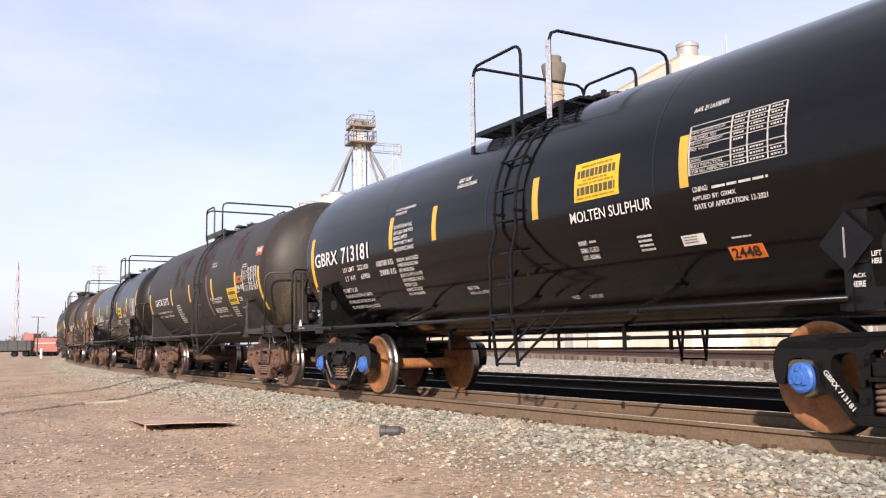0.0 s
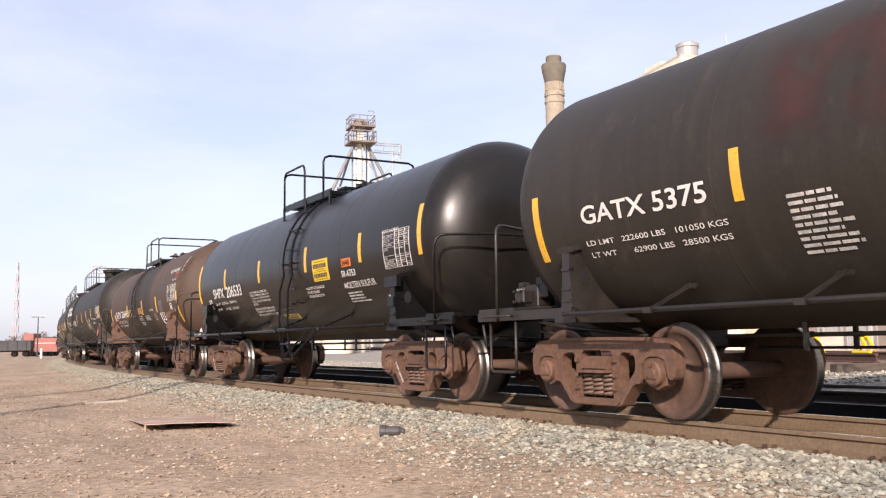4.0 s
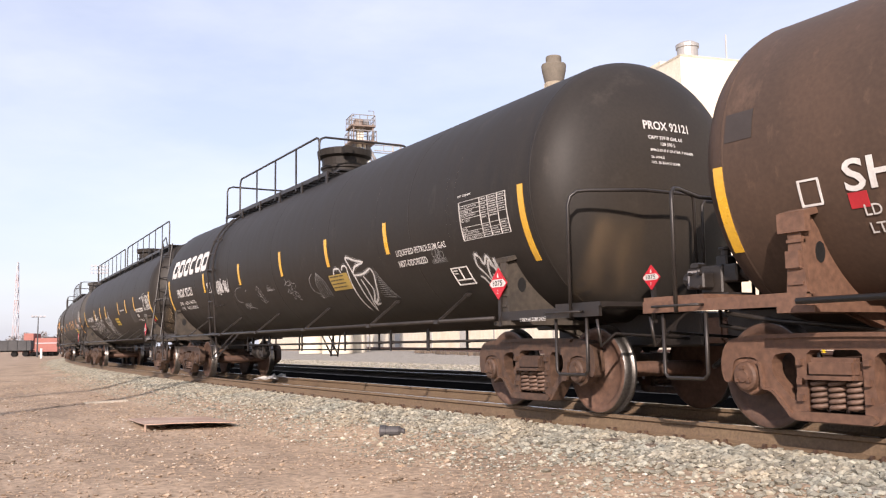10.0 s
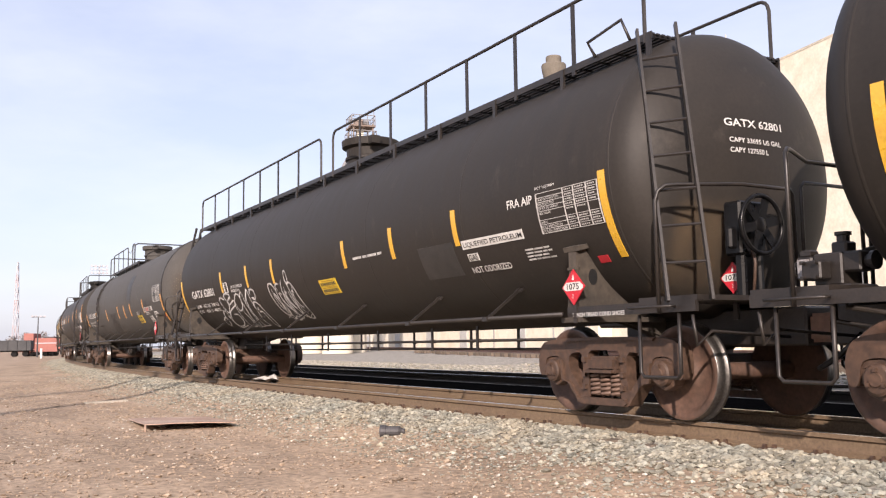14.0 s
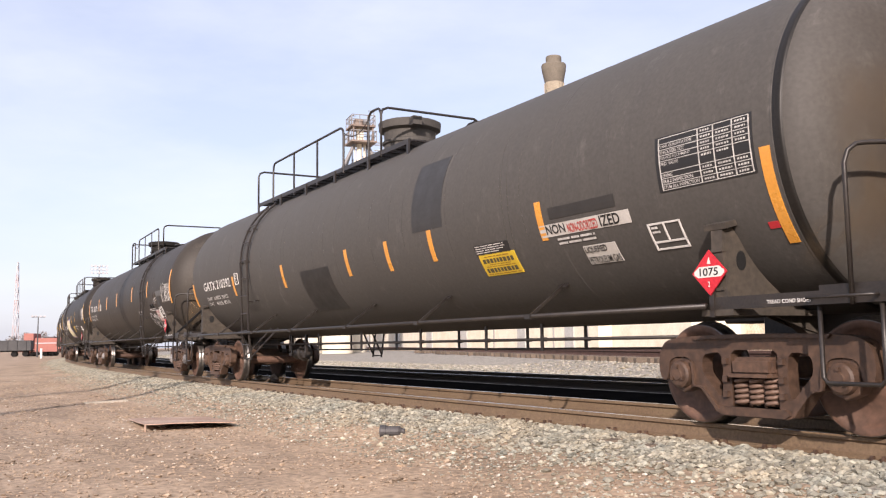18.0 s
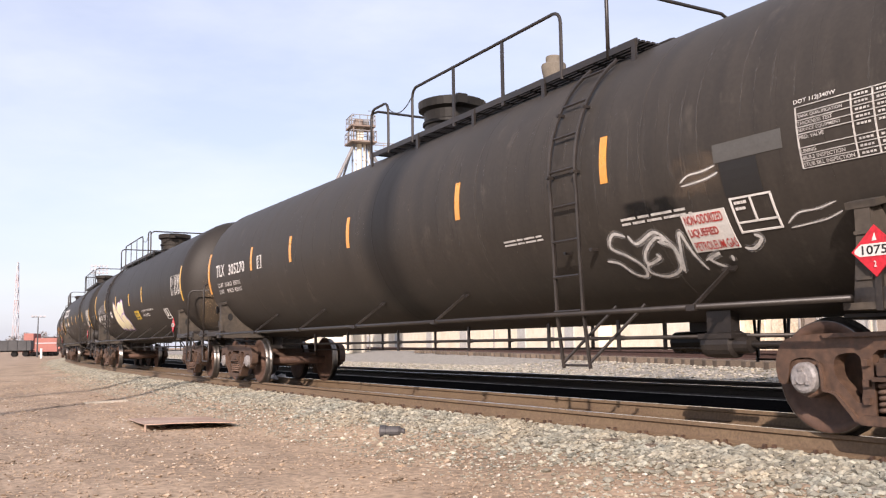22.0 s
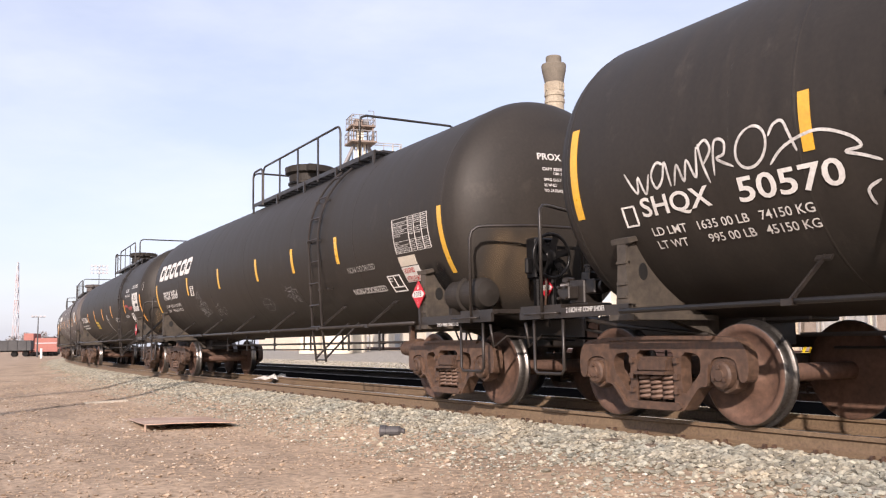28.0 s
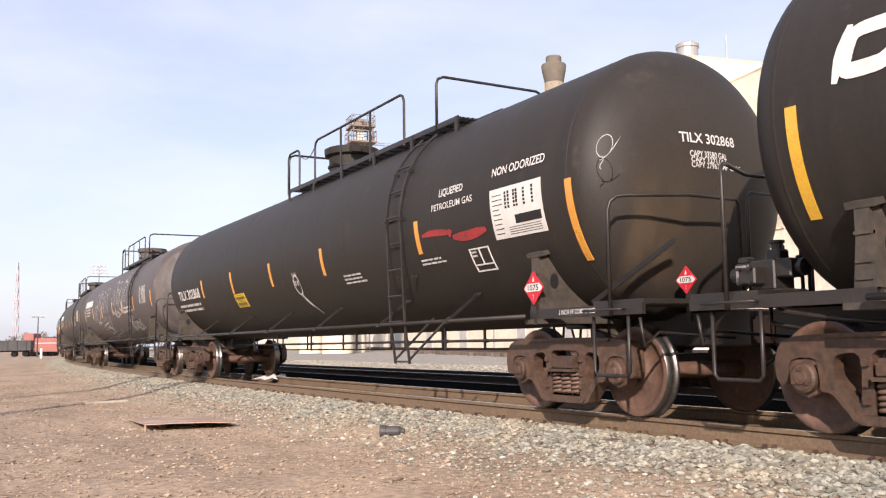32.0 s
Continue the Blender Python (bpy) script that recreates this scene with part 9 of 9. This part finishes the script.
stones("ballast_stones_fringe", "ballast stones strewn into the dirt", 9000, on_bed(-2.4, -1.1, -40, 1, 1.7), (0.009, 0.027), M["gravel"], 4)
stones("pale_ballast_stones", "pale stones among the ballast", 1700, on_bed(-2.2, -0.2, -40, 1.5, 1.6), (0.012, 0.036), M["pale_stone"], 5)
stones("dirt_pebbles", "small pebbles on the dry dirt", 34000, on_bed(-6.3, -1.4, -40, 0, 1.7, False, 1.1), (0.005, 0.02), M["pebble"], 6)
stones("dirt_clods", "dry clods and stones lying on the dirt", 3600, on_bed(-6.3, -1.5, -34, 0, 1.6, False, 0.7), (0.014, 0.042), M["pebble"], 12, 0.5)
stones("pale_pebbles", "pale pebbles on the dry dirt", 3000, on_bed(-6.3, -1.4, -44, 0, 1.6, False, 1.1), (0.006, 0.026), M["pale_stone"], 8)
stones("ballast_stones_beside", "ballast stones beside the near rail", 9000, on_bed(-2.0, -0.13, 1.5, 9.0, 1.0, True), (0.015, 0.052), M["gravel"], 14)
stones("dirt_pebbles_beside", "scattered pebbles on the dry dirt", 9000, on_bed(-11.0, -1.4, -9.0, 9.0, 1.0, False, 1.1), (0.005, 0.02), M["pebble"], 15)
stones("spur_ballast_stones", "pale sunlit ballast on the spur's bank", 26000, on_bed(4.4, 11.5, -110, -2, 1.9), (0.02, 0.05), M["gravel"], 9)
stones("spur_pale_stones", "white stones on the spur's bank", 14000, on_bed(4.6, 11.5, -90, -2, 1.7), (0.02, 0.042), M["pale_stone"], 11)


# ---- litter in the foreground ----
M["rusty_sheet"] = material("rusty_sheet_steel", (0.40, 0.26, 0.19), 0.75, tint=(0.62, 0.48, 0.37), scale=1.6, amount=0.8, fine=30, bump=0.1)


def sheet():
    """A bent rusty steel cover, propped off the dirt along its front edge."""
    bm = bmesh.new()
    n, m = 12, 4
    o = Vector((-13.05, 2.80, -0.41))
    u, v = Vector((0.15, 1.24, 0.0)), Vector((-2.0, 0.16, 0.0))
    top, bot = [], []
    for i in range(n + 1):
        for j in range(m + 1):
            a, b = i / n, j / m
            z = 0.105 - 0.06 * b - 0.025 * a + 0.012 * math.sin(a * 3.1) + 0.012 * noise.noise((a * 3, b * 3, 1))
            p = o + u * a + v * b + Vector((0, 0, z))
            top.append(bm.verts.new(p + Vector((0, 0, 0.012))))
            bot.append(bm.verts.new(p))
    w = m + 1
    for i in range(n):
        for j in range(m):
            k = i * w + j
            bm.faces.new((top[k], top[k + 1], top[k + w + 1], top[k + w]))
            bm.faces.new((bot[k], bot[k + w], bot[k + w + 1], bot[k + 1]))
    for i in range(n):
        for j in (0, m):
            k = i * w + j
            bm.faces.new((top[k], top[k + w], bot[k + w], bot[k]))
    for j in range(m):
        for i in (0, n):
            k = i * w + j
            bm.faces.new((top[k], bot[k], bot[k + 1], top[k + 1]))
    root = tagged(part("steel_cover", bm, M["rusty_sheet"]), "bent rusty steel cover lying on the dirt", "metal sheet")
    bm = bmesh.new()
    box(bm, o + Vector((0.0, 0.0, 0.035)), (0.03, 0.02, 0.14))
    box(bm, o + Vector((0.02, -0.07, -0.015)), (0.04, 0.12, 0.02))
    part("folded_lug", bm, M["rusty_sheet"], root)


sheet()
bm = bmesh.new()
lathe(bm, [(-0.20, 0.055), (-0.195, 0.068), (-0.10, 0.068), (-0.095, 0.060), (0.12, 0.058), (0.17, 0.035), (0.215, 0.03)], "x", 14)
ob = part("pipe_piece", bm, material("dull_grey_plastic", (0.055, 0.052, 0.055), 0.6, tint=(0.085, 0.08, 0.08), scale=6, bump=0.05))
ob.matrix_world = Matrix.Translation((-9.72, 4.95, -0.265)) @ Matrix.Rotation(radians(52), 4, "Z") @ Matrix.Diagonal((0.72, 1.05, 1.05, 1))
tagged(ob, "short dark grey pipe piece lying on the dirt", "pipe")
M["paper"] = material("dirty_white_paper", (1.0, 0.98, 0.95), 0.8, scale=6, amount=0.3, bump=0.05)
for k, (x, y, w) in enumerate(((-21.95, 7.55, 0.46), (-22.05, 8.0, 0.28))):
    bm = bmesh.new()
    vs = [[bm.verts.new((x + 0.12 * (j - 2) + 0.03 * noise.noise((i, j, k)), y + w * (i - 2) / 3, -0.10 + 0.26 * abs(noise.noise((i * 0.9, j * 0.9, k + 5))) + 0.02)) for j in range(5)] for i in range(5)]
    for i in range(4):
        for j in range(4):
            bm.faces.new((vs[i][j], vs[i + 1][j], vs[i + 1][j + 1], vs[i][j + 1]))
    bmesh.ops.solidify(bm, geom=bm.faces[:], thickness=0.006)
    tagged(part("litter_bag", bm, M["paper"]), "crumpled dirty white litter beside the rail", "litter", "white litter")
bm = bmesh.new()
box(bm, (-20.6, 3.6, -0.385), (0.10, 0.95, 0.05), Matrix.Rotation(radians(18), 3, "Z"))
tagged(part("wood_lath", bm, M["pale_stone"]), "pale wooden lath lying on the dirt", "lath")
bm = bmesh.new()
lathe(bm, [(-0.42, 0.14), (0.85, 0.14), (0.9, 0.08)], "z", 12, (-129.6, 14.3, 0))
tagged(part("marker_post", bm, M["paper"]), "white marker post far down the line", "post")


# ---- the far end of the yard ----
def mast(o):
    root = new("radio_mast")
    tagged(root, "tall red and white lattice radio mast, haze put into its colours", "mast")
    root.location = o
    red, white = M["mast_red"], M["mast_white"]
    z0, top = 0.0, 36.0
    for k in range(7):
        a, b = z0 + (top - z0) * k / 7, z0 + (top - z0) * (k + 1) / 7
        ra, rb = 1.6 - 1.2 * k / 7, 1.6 - 1.2 * (k + 1) / 7
        if k == 6:
            rb = 0.3
        for i in range(3):
            q0, q1 = radians(120 * i), radians(120 * i + 120)
            bm = bmesh.new()
            tube(bm, [(ra * math.cos(q0), ra * math.sin(q0), a), (rb * math.cos(q0), rb * math.sin(q0), b)], 0.14, 5)
            part("leg", bm, white if k % 2 == 0 else red, root)
            bm = bmesh.new()
            tube(bm, [(ra * math.cos(q0), ra * math.sin(q0), a), (rb * math.cos(q1), rb * math.sin(q1), b)], 0.11, 5)
            tube(bm, [(rb * math.cos(q0), rb * math.sin(q0), b), (rb * math.cos(q1), rb * math.sin(q1), b)], 0.11, 5)
            part("brace", bm, white if k % 2 == 0 else red, root)


M["far_dark"] = material("far_wagon_grey", (0.065, 0.066, 0.07), 0.9, tint=(0.11, 0.11, 0.11), scale=0.5, amount=0.7, bump=0)
# distance haze is mixed into both mast colours
M["mast_red"] = material("hazy_red_mast", (0.64, 0.545, 0.555), 0.8, bump=0)
M["mast_white"] = material("hazy_white_mast", (0.64, 0.645, 0.68), 0.8, bump=0)
mast((-398.6, 34.3, 0))


def light_pole(o, h, kind):
    root = new("floodlight_pole")
    tagged(root, "grey floodlight pole over the yard" if kind == "bar" else "tall cluster of stadium floodlights", "light pole")
    root.location = o
    bm = bmesh.new()
    lathe(bm, [(0, 0.12), (h, 0.07)], "z", 8)
    part("pole", bm, M["far_dark"], root)
    if kind == "bar":
        bm = bmesh.new()
        box(bm, (0, 0, h), (0.2, 1.9, 0.14))
        part("crossarm", bm, M["steel_pale"], root)
        for y in (-0.85, -0.35, 0.35, 0.85):
            bm = bmesh.new()
            box(bm, (0.15, y, h + 0.1), (0.3, 0.3, 0.2))
            part("lamp_head", bm, M["mast_white"], root)
    else:
        for i in range(3):
            bm = bmesh.new()
            box(bm, (0, 0, h - 0.7 * i), (0.12, 3.4, 0.1))
            part("crossarm", bm, M["steel_pale"], root)
            for y in (-1.5, -0.75, 0.0, 0.75, 1.5):
                bm = bmesh.new()
                box(bm, (0.25, y, h - 0.7 * i + 0.1), (0.3, 0.42, 0.42))
                part("lamp_head", bm, M["mast_white"], root)


light_pole((-149.2, 15.9, -0.4), 6.1, "bar")
light_pole((-197.4, 32.4, -0.4), 18.2, "cluster")


def gondola(o, length, deg, mat, label):
    """A far-off open freight wagon."""
    root = new("freight_wagon")
    tagged(root, label, "freight wagon", "wagons parked at the yard's end")
    root.matrix_world = Matrix.Translation(o) @ Matrix.Rotation(radians(deg), 4, "Z")
    bm = bmesh.new()
    box(bm, (0, 0, 1.9), (length, 2.9, 1.7))
    for i in range(9):
        box(bm, (-length / 2 + length * (i + 0.5) / 9, -1.5, 1.9), (0.16, 0.12, 1.7))
    part("body", bm, mat, root)
    for x in (-length / 2 + 1.8, length / 2 - 1.8):
        for dx in (-0.9, 0.9):
            for y in (-0.75, 0.75):
                bm = bmesh.new()
                lathe(bm, [(-0.07, 0.46), (0.07, 0.46)], "y", 18, (x + dx, y, 0.46))
                part("wheel", bm, M["black_iron"], root)
    bm = bmesh.new()
    box(bm, (0, 0, 0.95), (length + 0.8, 1.2, 0.25))
    part("underframe", bm, M["black_iron"], root)


M["far_red"] = material("far_wagon_red", (0.42, 0.165, 0.135), 0.8, tint=(0.33, 0.15, 0.13), scale=0.6, amount=0.5, bump=0)
gondola((-170.6, 10.9, -0.4), 13.0, 75, M["far_dark"], "dark grey open wagon far down the yard")


def locomotive(o, deg):
    root = new("switch_locomotive")
    tagged(root, "orange-red switch locomotive far down the yard", "locomotive")
    root.matrix_world = Matrix.Translation(o) @ Matrix.Rotation(radians(deg), 4, "Z")
    for name, c, s, mat in (("hood", (1.6, 0, 2.2), (5.0, 2.0, 2.0), "far_red"), ("cab", (-1.6, 0, 2.6), (1.8, 2.9, 2.9), "far_red"), ("underframe", (0, 0, 1.0), (7.4, 2.8, 0.5), "far_red"), ("side_stripe", (1.4, -1.02, 2.3), (4.0, 0.05, 0.16), "mast_white"), ("fuel_tank", (0, 0, 0.55), (2.0, 2.2, 0.6), "black_iron"), ("roof_hatch", (1.6, 0, 3.3), (2.0, 1.0, 0.25), "far_dark")):
        bm = bmesh.new()
        box(bm, c, s)
        bmesh.ops.bevel(bm, geom=bm.edges[:], offset=0.05, segments=1, affect="EDGES")
        part(name, bm, M[mat], root)
    for x in (-2.4, -1.2, 1.2, 2.4):
        bm = bmesh.new()
        lathe(bm, [(-1.0, 0.48), (-0.86, 0.48), (0.86, 0.48), (1.0, 0.48)], "y", 18, (x, 0, 0.48))
        part("wheel_pair", bm, M["black_iron"], root)


locomotive((-176.5, 19.4, -0.4), 58)


def far_trees():
    """A hazy line of trees and low roofs behind the yard."""
    rnd = random.Random(5)
    for k in range(16):
        root = new("tree")
        tagged(root, "bare hazy tree on the skyline", "tree", "skyline trees")
        x, y = -420 + rnd.uniform(-30, 30), -20 + 6.5 * k + rnd.uniform(-2, 2)
        h = rnd.uniform(6, 10)
        root.location = (x, y, -0.4)
        bm = bmesh.new()
        tube(bm, [(0, 0, 0), (0.1, 0, h * 0.4), (0.3, 0.2, h * 0.7)], 0.25, 6)
        for i in range(5):
            a = rnd.uniform(0, 6.28)
            tube(bm, [(0.1, 0, h * 0.4), (1.6 * math.cos(a), 1.6 * math.sin(a), h * rnd.uniform(0.6, 0.85))], 0.09, 5)
        part("trunk", bm, M["far_bark"], root)
        bm = bmesh.new()
        for i in range(260):
            a, q, r = rnd.uniform(0, 6.28), rnd.uniform(-0.6, 1.5), rnd.uniform(0.3, 1.0)
            c = Vector((r * 3.0 * math.cos(a) * math.cos(q), r * 3.0 * math.sin(a) * math.cos(q), h * 0.66 + r * h * 0.34 * math.sin(q)))
            d = [Vector((rnd.uniform(-1, 1), rnd.uniform(-1, 1), rnd.uniform(-1, 1))).normalized() * rnd.uniform(0.25, 0.6) for _ in range(3)]
            bm.faces.new([bm.verts.new(c + e) for e in d])
        part("crown", bm, M["far_leaf"], root)


M["far_bark"] = material("hazy_bark", (0.22, 0.20, 0.19), 0.9, bump=0)
M["far_leaf"] = material("hazy_twigs", (0.34, 0.31, 0.30), 0.9, bump=0, island=0.2)
far_trees()


def utility_pole(o, h):
    """Stands behind the camera; its shadow crosses the yard."""
    root = new("utility_pole")
    tagged(root, "tall weathered timber utility pole with a crossarm", "utility pole", "utility poles")
    root.location = o
    bm = bmesh.new()
    lathe(bm, [(0, 0.19), (h, 0.13), (h + 0.02, 0.02)], "z", 10)
    part("pole", bm, M["tie"], root)
    bm = bmesh.new()
    box(bm, (0, 0, h - 0.6), (0.12, 2.4, 0.12), Matrix.Rotation(radians(-40), 3, "Z"))
    part("crossarm", bm, M["tie"], root)


for px, py in ((-18.48, 1.38), (-24.12, 1.79)):
    k = 24.0
    utility_pole((px + k * math.sin(radians(SUN_AZ)), py - k * math.cos(radians(SUN_AZ)), -0.45), (k + 9.5) * math.tan(radians(SUN_EL)))


# ---- motion ----
def motions():
    for car, T, c in CARS:
        rows = []
        for i in range(65):
            t = i * 0.5
            s = c + travelled(t)
            a, b = on_track(s + T / 2)[0], on_track(s - T / 2)[0]
            m = (a + b) / 2
            rows.append((t, pose(m.x, m.y, 0, 0, 0, math.degrees(math.atan2(a.y - b.y, a.x - b.x)))))
        walk(car, rows)
    for k, (w, x) in enumerate(WHEELS):
        first = (k * 77.0) % 360
        walk(w, [(i * 0.1, Matrix.Translation((x, 0, 0.457)) @ Matrix.Rotation(radians(first) + travelled(i * 0.1) / 0.457, 4, "Y")) for i in range(321)])


motions()
